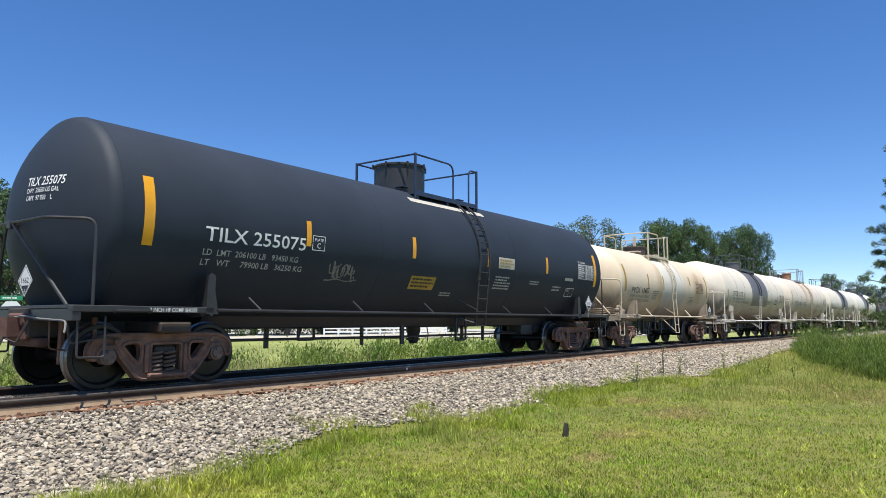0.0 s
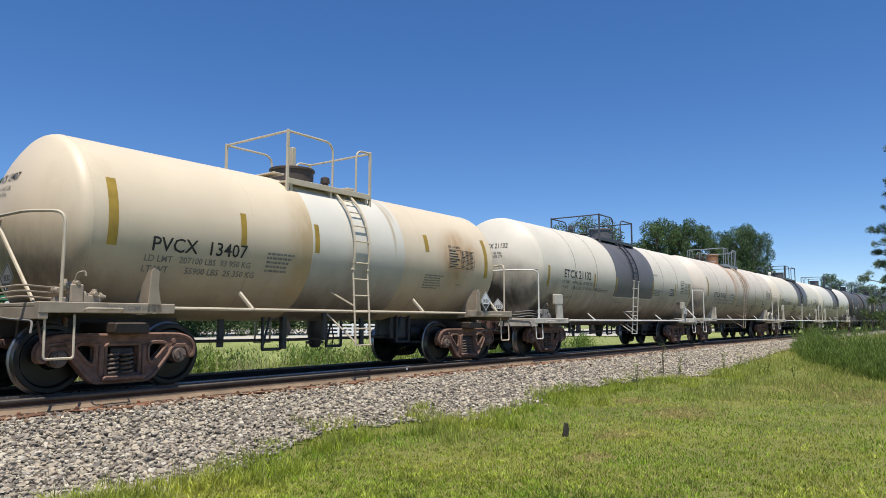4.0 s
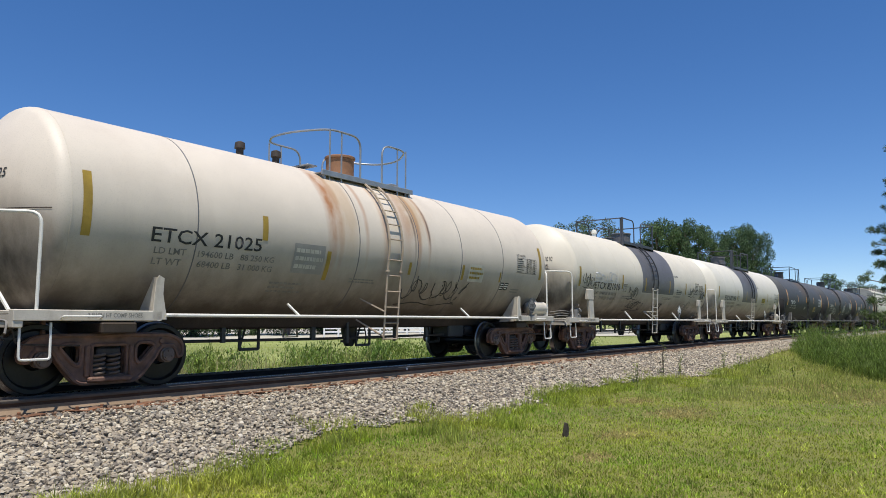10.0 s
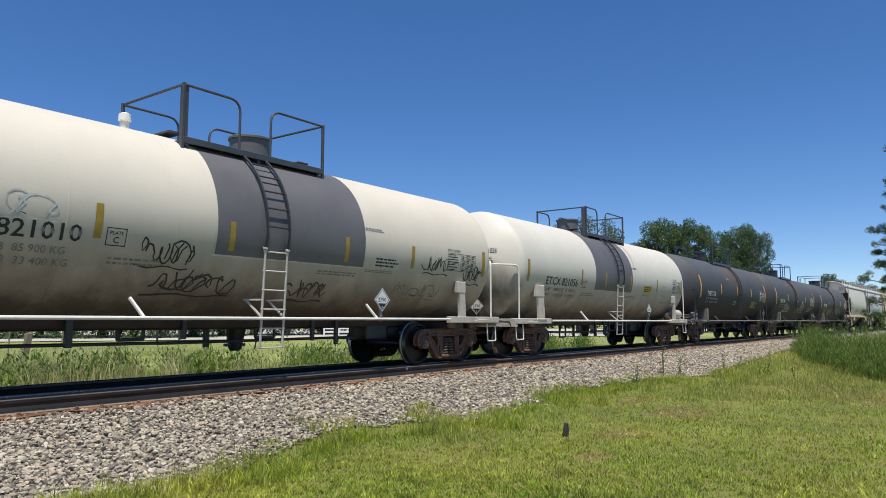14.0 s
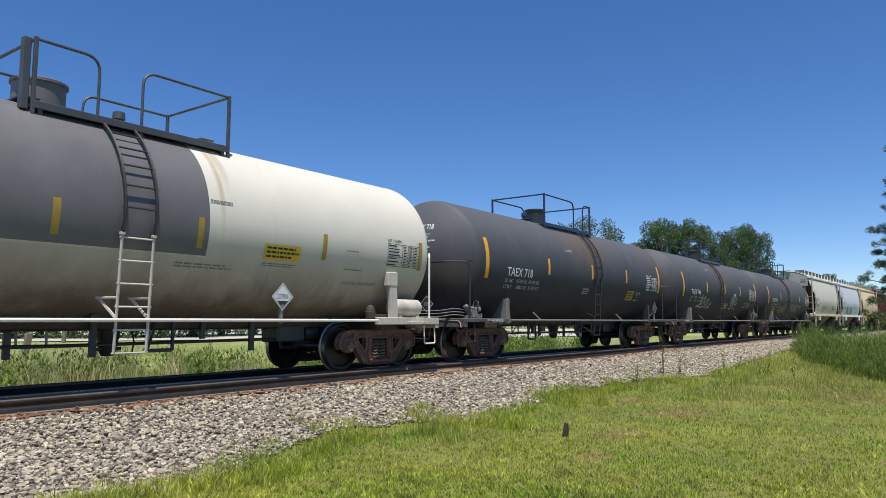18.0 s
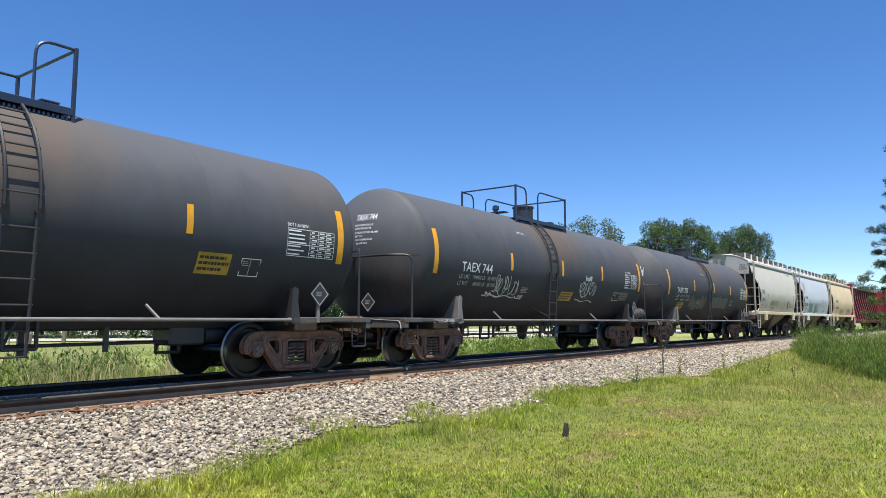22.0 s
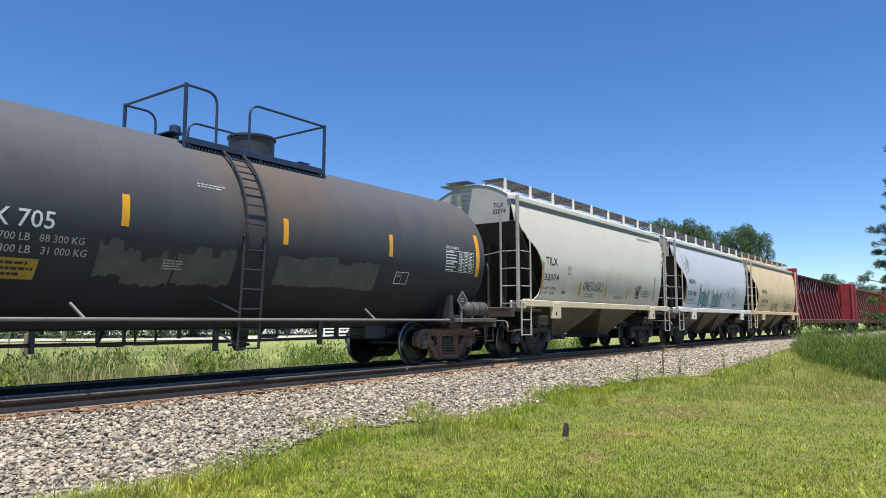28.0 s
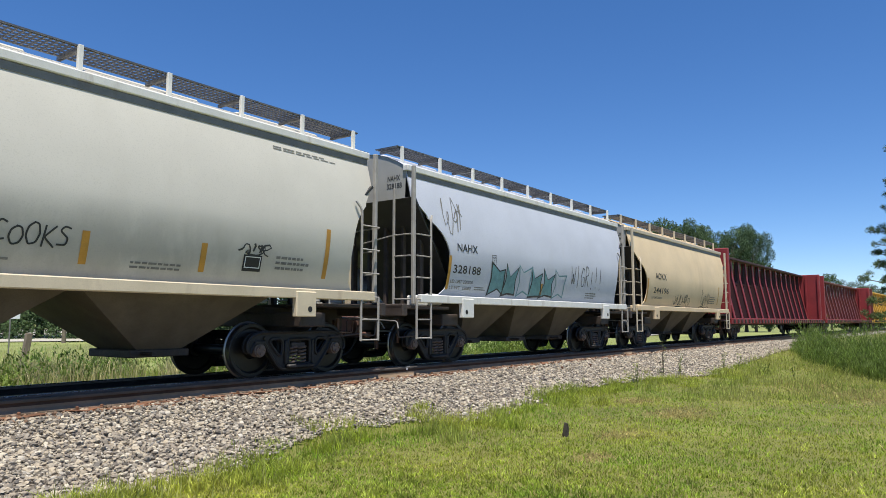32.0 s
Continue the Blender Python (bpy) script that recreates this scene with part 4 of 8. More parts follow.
    for x, z, w, hh, m, seed, st in c.get("graffiti", []):
        scrawl("graffiti", x, z, w, hh, wall, m, tank, "sprayed graffiti scrawl", seed, st, 0.024)
    # top platform, railing, manway
    p0, p1 = c["platform"]
    zt = zc + r
    zd, zr = zt - 0.19, zt + c.get("rail_up", 0.7)
    top_mat = c.get("top", rail)
    ye = 0.9
    low = zc + math.sqrt(r * r - ye * ye)
    plat = part("top_platform", Shape().box(p0, p1, -ye, -0.52, zd, zd + 0.03, 0.006).box(p0, p1, 0.52, ye, zd, zd + 0.03, 0.006)
                .box(p0, p0 + 0.26, -0.52, 0.52, zt + 0.02, zt + 0.05, 0.008).box(p1 - 0.26, p1, -0.52, 0.52, zt + 0.02, zt + 0.05, 0.008), top_mat, car, "steel walkway round the manway")
    for sd in (-1, 1):
        part("edge_channel", Shape().box(p0, p1, *sorted((sd * ye, sd * (ye + 0.03))), zd - 0.03, zd + 0.075, 0.006), top_mat, plat)
    grip = Shape() if c.get("grip") else None
    for i in range(int((p1 - p0 - 0.1) / 0.06) if grip else 0):
        x = p0 + 0.06 + i * 0.06
        grip.box(x, x + 0.032, -ye - 0.02, -ye + 0.02, zd - 0.095, zd - 0.055)
    if grip:
        grip.box(p0, p1, -ye - 0.012, -ye + 0.012, zd - 0.115, zd - 0.095)
        tagged(part("grip_strip", grip, top_mat, plat, "slotted grip strip along the walkway", 0), kind="stuff")
    if "pad" in c:
        patch("walkway_pad", p0 - 0.35, p1 + 0.12, low - 0.13, low - 0.03, wall, c["pad"], tank, "pale painted strip under the walkway")
    for i in range(14):
        x = p0 + 0.1 + (p1 - p0 - 0.2) * i / 13
        part("grating_bar", Shape().box(x - 0.012, x + 0.012, -ye + 0.01, -0.53, zd + 0.03, zd + 0.04), top_mat, plat)
    for x in (p0 + 0.1, (p0 + p1) / 2, p1 - 0.1):
        part("platform_bracket", Shape().prism([(-ye, zd), (-0.5, zd), (-0.5, zt - 0.1), (-ye, low - 0.03)], "x", x - 0.03, x + 0.03), top_mat, plat)
    lx = c["ladder"]
    hr = 0.022
    if c.get("round_ends"):
        for x, turn in ((p0, lx - 0.32), (p1, lx + 0.34)):
            k = math.copysign(0.22, x - turn)
            loop = [(turn, -ye, zd), (turn, -ye, zr), (x - k, -ye, zr), (x + k, -0.3, zr - 0.06), (x + k, 0.3, zr - 0.06), (x - k, ye, zr), (turn, ye, zr), (turn, ye, zd)]
            part("handrail", Shape().pipe(bent(loop, 0.26, 6), hr, 7), top_mat, plat, "pipe handrail bent round the platform's end")
            for px in (x - k, (x + turn) / 2):
                for sd in (-1, 1):
                    part("rail_post", Shape().pipe([(px, sd * ye, low - 0.03), (px, sd * ye, zr)], hr * 0.85, 6), top_mat, plat)
    for sd in () if c.get("round_ends") else (-1, 1):
        y = sd * ye
        for x, turn, stop in ((p0, lx - 0.32, lx - 0.32 - p0), (p1, lx + 0.34, p1 - lx - 0.34)):
            if stop > 0.22:
                part("handrail", Shape().pipe(bent([(x, y, zr), (turn, y, zr), (turn, y, zd)], 0.22, 6), hr, 7), top_mat, plat, "bent pipe handrail")
            part("corner_upright", Shape().box(x - 0.025, x + 0.025, y - 0.025, y + 0.025, low - 0.04, zr + 0.03, 0.006), top_mat, plat)
    for x in () if c.get("round_ends") else (p0, p1):
        part("end_handrail", Shape().pipe([(x, -ye, zr), (x, ye, zr)], hr, 7), top_mat, plat)
    for x, y in c.get("posts", []):
        part("handrail_post", Shape().box(x - 0.05, x + 0.05, y - 0.05, y + 0.05, zt - 0.25, zr, 0.01), top_mat, plat)
    mx, mr, mh = c["manway"]
    man = part("manway", Shape().lathe([(zt - 0.15, mr), (zt + mh - 0.05, mr), (zt + mh - 0.05, mr + 0.03), (zt + mh - 0.012, mr + 0.03), (zt + mh, mr + 0.015), (zt + mh + 0.004, 0.02)], 32, "z", (mx, 0, 0)), c.get("manway_mat", top_mat), car, "round manway housing with a bolted lid")
    if top_mat in (NAVY_STEEL, SLATE_STEEL) and "manway_mat" not in c:
        man.data.materials[0] = BAND_GREY if top_mat is SLATE_STEEL else BLACK_STEEL
    for k in range(8 if c.get("bolts") else 0):
        a = k * math.pi / 4 + 0.2
        part("lid_bolt", Shape().box(mx + (mr + 0.05) * math.cos(a) - 0.02, mx + (mr + 0.05) * math.cos(a) + 0.02, (mr + 0.05) * math.sin(a) - 0.02, (mr + 0.05) * math.sin(a) + 0.02, zt + mh - 0.1, zt + mh + 0.015, 0.005), c.get("manway_mat", top_mat), man)
    for vx in c.get("valves", []):
        part("safety_valve", Shape().lathe([(zt - 0.05, 0.14), (zt + 0.03, 0.14), (zt + 0.03, 0.07), (zt + 0.16, 0.07), (zt + 0.17, 0.1), (zt + 0.28, 0.09), (zt + 0.31, 0.03)], 16, "z", (vx, 0, 0)), c.get("valve_mat", top_mat), car, "flanged pressure relief valve")
    # side ladder that bends over the shoulder of the tank
    lm = c.get("ladder_mat", rail)
    off = r + 0.07
    zlow = c.get("ladder_low", 0.55)
    split = c.get("ladder_split", 1.9)
    lm2 = c.get("ladder_low_mat", lm)
    lw = c.get("ladder_half", 0.2)
    reach = lambda z: float(np.interp(z, [zlow, split, zc - 0.1], [1.46, off - 0.05, off]))
    for sd in (-1, 1):
        lad = None
        for k, xx in enumerate((lx - lw, lx + lw)):
            pts = [(xx, -sd * reach(split), split), (xx, sd * (-off), zc - 0.1)]
            for i in range(10):
                a = math.pi / 2 - (math.pi / 2 - 0.62) * i / 9
                pts.append((xx, -sd * off * math.sin(a), zc + off * math.cos(a)))
            s = Shape().pipe(pts, 0.024, 6)
            if lad is None:
                lad = part("ladder", s, lm, car, "side ladder that bends over the tank")
            else:
                part("stringer", s, lm, lad)
            part("lower_stringer", Shape().pipe([(xx, -sd * reach(zlow), zlow), (xx, -sd * reach(split), split + 0.004)], 0.022, 5).box(xx - 0.032, xx + 0.032, -sd * reach(split) - 0.03, -sd * reach(split) + 0.03, split, split + 0.04, 0.006), lm2, lad)
        n = 13
        for i in range(n):
            d = i * 0.31
            straight = zc - 0.1 - zlow
            if d <= straight:
                y, z = -reach(zlow + d), zlow + d
            else:
                a = math.pi / 2 - (d - straight) / off
                y, z = -off * math.sin(a), zc + off * math.cos(a)
            if i < n and d - straight < off * 0.95:
                part("rung", Shape().pipe([(lx - lw - 0.03, sd * y, z), (lx + lw + 0.03, sd * y, z)], 0.014, 5), lm if z > split else lm2, lad)
        if c.get("stay_in"):
            for xx in (lx - lw, lx + lw):
                part("ladder_stay", Shape().pipe([(xx, -sd * reach(zp + 0.02), zp + 0.02), (xx - 0.1, -sd * 1.2, zp + 0.3)], 0.022, 5).pipe([(xx - 0.14, -sd * 1.2, zp + 0.3), (xx, -sd * reach(zp + 0.3), zp + 0.3)], 0.016, 5), lm2, lad)
                if c.get("stay_low"):
                    part("ladder_stay", Shape().pipe([(xx, -sd * reach(zlow), zlow + 0.05), (xx - 0.12, -sd * 1.1, zp - 0.12)], 0.02, 5), lm2, lad)
        else:
            part("ladder_stay", Shape().pipe([(lx - lw, -sd * reach(zp + 0.1), zp + 0.1), (lx - lw - 0.35, -sd * 1.15, zp + 0.35)], 0.018, 5), lm2, lad)
            part("ladder_stay", Shape().pipe([(lx - lw, -sd * reach(zlow), zlow + 0.05), (lx - lw - 0.3, -sd * 1.0, zp - 0.05)], 0.018, 5), lm2, lad)
    # running pipe along both sides, with stays
    yr = min(1.5, r + 0.02)
    sr, sh = c.get("stay_size", (0.022, 0.21))
    for sd in (-1, 1):
        run = part("side_handrail", Shape().pipe([(-tb + 0.55, sd * yr, zp), (tb - 0.55, sd * yr, zp)], 0.026, 8), rail, car, "long pipe rail along the tank's side")
        for x in c["stays"]:
            part("rail_stay", Shape().pipe([(x, sd * yr, zp), (x - 0.12, sd * (r * 0.86), zp + sh)], sr, 6), rail, run)
    # end platforms
    for m in (-1, 1):
        deck = Shape()
        lo, hi = (0.045, 0.045) if shell in (BLACK_NEW, BLACK_OLD) else (0.08, 0.06)
        deck.box(*sorted((m * (tb - 0.5), m * xe)), -1.5, -1.36, zp - lo, zp + hi, 0.01)
        deck.box(*sorted((m * (tb - 0.5), m * xe)), 1.36, 1.5, zp - lo, zp + hi, 0.01)
        deck.box(*sorted((m * (xe - 0.75), m * xe)), -1.36, 1.36, zp + 0.0, zp + 0.05, 0.01)
        deck.box(*sorted((m * (xe - 0.12), m * xe)), -1.49, 1.49, zp - 0.16, zp + 0.0, 0.01)
        d = part("end_platform", deck, c.get("deck_mat", frame_mat), car, "end platform with side channels")
        sill = Shape().box(*sorted((m * (tb - 1.3), m * (xe + 0.02))), -0.33, 0.33, 0.72, zp + 0.02, 0.02)
        sill.box(*sorted((m * (tb - 0.25), m * (tb + 0.25))), -1.3, 1.3, 0.78, 0.93, 0.02)
        part("draft_sill", sill, DARK_RUST, car, "stub centre sill and body bolster")
        for sd in (-1, 1):
            if c.get("plain_saddle"):
                break
            x = m * (tb - c.get("gusset_in", 0.45))
            g = Shape().prism([(sd * 1.5, zp - 0.08), (sd * 1.46, zp + 0.54), (sd * 1.36, zp + 0.54), (sd * 0.9, zp - 0.1)], "x", x - 0.025, x + 0.025)
            g.prism([(x - 0.1, zp - 0.06), (x + 0.12, zp - 0.06), (x + 0.05, zp + 0.3), (x + 0.06, zp + 0.52), (x - 0.02, zp + 0.56), (x - 0.06, zp + 0.5)], "y", *sorted((sd * 1.48, sd * 1.5)))
            part("saddle_gusset", g, (GREY_STEEL if m < 0 else BLACK_STEEL) if c.get("deck_mat") is DECK_DUSTY else c.get("deck_mat", frame_mat), car, "tapered upright saddle plate")
        x = m * (xe - 0.28)
        zt2 = c.get("end_rail_top", 2.3)
        xb = m * max(xe - 0.28, h + head + 0.1)
        er = part("end_handrail", Shape().pipe(bent([(x, -1.44, zp), (x, -1.44, zt2), (xb, -1.02, zt2), (xb, 1.02, zt2), (x, 1.44, zt2), (x, 1.44, zp)], 0.16), 0.022, 8), c.get("end_rail", rail), car, "bent pipe handrail across the car end")
        if c.get("diagonal", True) and (m < 0 or c.get("diagonal_rear")):
            part("diagonal_stay", Shape().pipe([(xb, -0.1, zt2 - 0.02), (m * (xe - 0.1), -1.12, zp + 0.05)], 0.025, 6), c.get("end_rail", rail), er)
            part("diagonal_stay", Shape().pipe([(xb, 0.1, zt2 - 0.02), (m * (xe - 0.1), 1.12, zp + 0.05)], 0.018, 6), c.get("end_rail", rail), er)
        part("rail_bracket", Shape().box(*sorted((xb, m * (h + head * 0.8))), -0.05, 0.05, zt2 - 0.03, zt2 + 0.02, 0.008).box(xb - 0.03, xb + 0.03, -0.05, 0.05, zt2 - 0.08, zt2 + 0.03, 0.008), c.get("end_rail", rail), er)
        for sd in (-1, 1):
            xs2 = m * (xe - 0.1)
            part("sill_step", Shape().pipe(bent([(xs2, sd * 1.44, zp - 0.1), (xs2, sd * 1.46, 0.48), (xs2 - m * 0.36, sd * 1.46, 0.48), (xs2 - m * 0.36, sd * 1.44, zp - 0.1)], 0.04), 0.016, 6), c.get("end_rail", rail), car, "U-shaped sill step")
            part("grab_iron", Shape().pipe(bent([(xs2 - m * 0.45, sd * 1.49, zp - 0.06), (xs2 - m * 0.45, sd * 1.56, zp - 0.02), (xs2 - m * 0.95, sd * 1.56, zp - 0.02), (xs2 - m * 0.95, sd * 1.49, zp - 0.06)], 0.04), 0.012, 6), c.get("end_rail", rail), car)
        ends(car, m * (xe + 0.05), m)
        truck(car, m * tb, c.get("truck_mat", RUST_STEEL))
    # writing on the side channel
    lettering("sill_stencil", "2 INCH HF COMP SHOES", -tb - 0.55, zp - 0.035, 0.75, 0.06, flat_wall(-1.503), c.get("sill_ink", worn), car)
    # placards
    dk = c.get("placard_dark", False)
    diamond(car, 0.45, zp + 0.38, 0.22, lambda u, v: Vector((-h - head - 0.05, -u, v)), c["un"], dk)
    rear = flat_wall(-1.53)
    px, pz = c.get("side_placard", (tb - 0.25, zp + 0.35))
    part("placard_holder", Shape().box(px - 0.03, px + 0.03, -1.515, -1.46, zp - 0.05, pz, 0.005), GREY_STEEL, car)
    diamond(car, px, pz, 0.23, rear, c["un"], c.get("side_dark", dk))
    # brake gear below the tank
    if not c.get("open_belly"):
        # added trough, sized for the camera's view: deepens the tank's dark belly
        part("belly_trough", Shape().prism([(-0.62, zc - r + 0.16), (-0.5, 0.84), (-0.42, 0.81), (0.42, 0.81), (0.5, 0.84), (0.62, zc - r + 0.16)], "x", -tb + 0.9, tb - 0.9), BLACK_STEEL if shell in (BLACK_NEW, BLACK_OLD) else DARK_RUST, car, "added dark trough that stands for the tank belly")
    part("brake_pipe", Shape().pipe([(-tb + 0.9, -0.35, 0.62), (-0.5, -0.35, 0.6), (tb - 0.9, -0.35, 0.63)], 0.028, 6), BLACK_STEEL, car, "brake train line below the tank")
    rng = random.Random(int(c["at"]) + 7)
    zb = zc - r
    for k in range(8):
        x = -tb + 1.8 + (2 * tb - 3.4) * (k + rng.uniform(0.1, 0.9)) / 8
        y = rng.uniform(-0.7, 0.1)
        lo = rng.choice((0.44, 0.5, 0.58, 0.66))
        if k % 3 == 1:
            part("brake_hanger", Shape().pipe(bent([(x, y, zb + 0.15), (x, y, lo), (x + 0.42, y, lo), (x + 0.42, y, zb + 0.15)], 0.02), 0.03, 5).pipe([(x, y, lo + 0.02), (x + 0.16, y, zb + 0.1)], 0.022, 5), BLACK_STEEL, car)
        else:
            part("brake_hanger", Shape().box(x, x + rng.uniform(0.05, 0.12), y - 0.03, y + 0.03, lo, zb + 0.15, 0.006), BLACK_STEEL, car)
    part("brake_cylinder", Shape().box(tb - 2.15, tb - 1.5, -0.5, 0.0, 0.56, zb + 0.1, 0.03).lathe([(tb - 1.5, 0.13), (tb - 1.15, 0.13), (tb - 1.12, 0.05)], 14, "x", (0, -0.4, 0.72)), BLACK_STEEL, car, "brake cylinder and lever box")
    part("outlet_chain", Shape().pipe([(0.35 + 0.25, -0.2, zb), (0.35 + 0.3, -0.22, 0.62), (0.35 + 0.28, -0.2, 0.45)], 0.014, 5), DARK_RUST, car)
    part("bottom_outlet", Shape().lathe([(0.42, 0.09), (0.5, 0.13), (0.56, 0.13), (0.6, 0.15), (0.66, 0.15), (0.7, 0.17), (zb + 0.1, 0.18)], 20, "z", (0.35, 0, 0)).box(0.35 - 0.22, 0.35 + 0.2, -0.05, 0.05, 0.5, 0.55, 0.01), BLACK_STEEL, car, "bottom outlet valve")
    # air reservoir and brake gear on one end
    for kind, x in c.get("gear", []):
        if kind == "reservoir":
            res = part("air_reservoir", Shape().lathe([(x - 0.1, 0.03), (x - 0.07, 0.12), (x, 0.18), (x + 0.74, 0.18), (x + 0.81, 0.12), (x + 0.84, 0.03)], 24, "x", (0, -1.28, zp + 0.26)), c.get("deck_mat", frame_mat), car, "rounded air reservoir on the end platform")
            for dx in () if c.get("deck_mat") is DECK_GREY else (0.1, 0.36, 0.62):
                part("strap", Shape().lathe([(x + dx, 0.181), (x + dx, 0.188), (x + dx + 0.035, 0.188), (x + dx + 0.035, 0.181)], 24, "x", (0, -1.28, zp + 0.26)), DARK_RUST, res)
            for dx in (0.06, 0.6):
                part("cradle", Shape().box(x + dx, x + dx + 0.1, -1.42, -1.14, zp + 0.04, zp + 0.12, 0.01), c.get("deck_mat", frame_mat), res)
            part("end_valve", Shape().lathe([(zp + 0.04, 0.1), (zp + 0.16, 0.11), (zp + 0.17, 0.09), (zp + 0.24, 0.085), (zp + 0.29, 0.05), (zp + 0.3, 0.01)], 14, "z", (x - 0.75, -1.36, 0)).box(x - 0.62, x - 0.2, -1.36, -1.3, zp + 0.05, zp + 0.12, 0.01), DARK_RUST, res)
        if kind == "valve":
            vm = DECK_TAN if c.get("deck_mat") is DECK_TAN else GREY_STEEL
            s = Shape().box(x + 0.02, x + 0.2, -1.34, -1.14, zp + 0.05, zp + 0.3, 0.02)
            v = part("control_valve", s, vm, car, "brake control valve with fittings")
            rng = random.Random(int(c["at"]) + 31)
            for k in range(9):
                cx, cz, rr = x + rng.uniform(-0.16, 0.5), zp + rng.uniform(0.1, 0.34), rng.uniform(0.03, 0.065)
                ax = rng.choice("xyz")
                at = {"x": (0, -1.25, cz), "y": (cx, 0, cz), "z": (cx, -1.25, 0)}[ax]
                mid = {"x": cx, "y": -1.27, "z": cz}[ax]
                part("fitting", Shape().lathe([(mid - 0.08, rr * 0.7), (mid - 0.06, rr), (mid - 0.01, rr), (mid - 0.01, rr * 1.3), (mid + 0.02, rr * 1.3), (mid + 0.02, rr), (mid + 0.08, rr * 0.6)], 12, ax, at), vm, v)
            part("valve_bracket", Shape().box(x + 0.2, x + 0.44, -1.32, -1.16, zp + 0.04, zp + 0.16, 0.015).box(x - 0.16, x + 0.02, -1.3, -1.2, zp + 0.04, zp + 0.12, 0.01), vm, v)
            part("release_rod", Shape().pipe(bent([(x + 0.1, -1.26, zp + 0.3), (x + 0.12, -1.3, zp + 0.45), (x + 0.2, -1.34, zp + 0.47), (x + 0.2, -1.36, zp + 0.4)], 0.04), 0.014, 6), vm, v)
            for dz in (0.1, 0.17, 0.24):
                part("air_pipe", Shape().pipe(bent([(x - 0.05, -1.2, zp + dz), (x - 0.5, -1.15, zp + dz + 0.03), (x - 0.7, -0.9, zp + dz - 0.02), (x - 0.75, 0.2, zp + dz - 0.02)], 0.1), 0.012, 5), v.data.materials[0], v)
        if kind == "handwheel":
            wy = c.get("wheel_y", -0.85)
            rr = [(x, wy + 0.28 * math.cos(a), zp + 0.75 + 0.28 * math.sin(a)) for a in [2 * math.pi * i / 24 for i in range(25)]]
            w = part("brake_wheel", Shape().pipe(rr, 0.018, 6, False), rail, car, "spoked hand brake wheel")
            for i in range(5):
                a = i * 1.2566
                part("spoke", Shape().pipe([(x, wy, zp + 0.75), (x, wy + 0.28 * math.cos(a), zp + 0.75 + 0.28 * math.sin(a))], 0.012, 5), rail, w)
            part("brake_housing", Shape().box(x - 0.22, x - 0.03, wy - 0.15, wy + 0.15, zp + 0.5, zp + 0.98, 0.03).box(x - 0.16, x - 0.08, wy - 0.05, wy + 0.05, zp + 0.05, zp + 0.55, 0.01), rail, car, "hand brake gear housing")
    for x, z0, w, hh in c.get("boxes", []):
        part("card_box", Shape().box(x, x + w, -1.5, -1.38, z0, z0 + hh, 0.015).prism([(x + w * 0.35, zp - 0.08), (x + w * 1.1, zp - 0.08), (x + w * 0.92, z0 + 0.02), (x + w * 0.2, z0 + 0.02)], "y", -1.49, -1.42), c.get("deck_mat", frame_mat), car, "upright document box on a post")
    return car


def mirror_tape(h, xs, zc, m, ends_h=0.46, mid_h=0.22, w=0.16, wm=0.11):
    out = [(-h + 0.27, zc - ends_h, zc + ends_h + 0.06, w, m), (h - 0.27, zc - ends_h, zc + ends_h + 0.06, w, m)]
    return out + [(x, zc - mid_h, zc + mid_h, wm, m) for x in xs]

# ---- the tank cars, in their order ----
def weights(x, z, w, lines):
    return [(s, x, z - 0.15 * i, w * len(s) / 26, 0.095, False) for i, s in enumerate(lines)]


C = 2.46
tank_car(dict(at=12.77, r=1.535, zc=2.44, half=7.78, trucks=6.78, end=8.38, deck=1.11, paint=BLACK_NEW, rail=BLACK_STEEL, frame=BLACK_STEEL, top=NAVY_STEEL,
              label="glossy black tank car with white lettering and amber reflector strips", tank_label="glossy black tank shell", seams=[-2.5, 2.6],
              tape=mirror_tape(7.68, (-4.44, -1.52, 1.33, 4.28), C, AMBER), ink=WHITE_INK, worn=WORN_WHITE, un="1662",
              text=[("TILX 255075", -6.5, 2.15, 2.0, 0.22, True)] + weights(-6.5, 1.94, 1.68, ["LD  LMT  206100 LB   93450 KG", "LT   WT     79900 LB   36250 KG"]),
              end_text=[("TILX 255075", 0.15, 2.81, 0.72, 0.13, True), ("CAPY  25630 US GAL", 0.17, 2.71, 0.63, 0.07, True), ("CAPY  97 020    L", 0.19, 2.6, 0.52, 0.07, True)],
              bars=[(1.7, 1.72, 0.75, 0.34, 5), (3.4, 1.9, 0.6, 0.12, 2), (4.75, 1.78, 0.6, 0.16, 2), (-0.3, 1.5, 0.5, 0.1, 2)], tables=[(6.23, 2.2, 1.05, 0.42)], table_ground=PATCH_GREY,
              frames=[(-4.35, 2.18, 0.3, 0.26), (5.6, 1.66, 0.5, 0.24)], panels=[(-1.49, 1.62, 0.85, 0.27, AMBER_OLD, BLACK_INK), (1.78, 2.24, 0.75, 0.27, PALE_TAPE, AMBER_OLD), (5.4, 2.1, 0.5, 0.08, PALE_TAPE, PALE_TAPE)],
              graffiti=[(-3.9, 1.72, 0.82, 0.32, GREY_INK, 4, 7)], platform=(-0.72, 1.75), pad=PALE_TAPE, ladder=1.06, manway=(-0.2, 0.6, 0.62), manway_mat=BLACK_STEEL, bolts=True, rail_up=0.72, ladder_low=0.85, end_rail=BLACK_STEEL, 
              stays=[-5.4, -3.0, -0.8, 2.4, 4.6], truck_mat=RUST_STEEL, sill_ink=WHITE_INK, side_placard=(6.9, 1.48), gear=[("handwheel", 8.32)], wheel_y=-0.75))

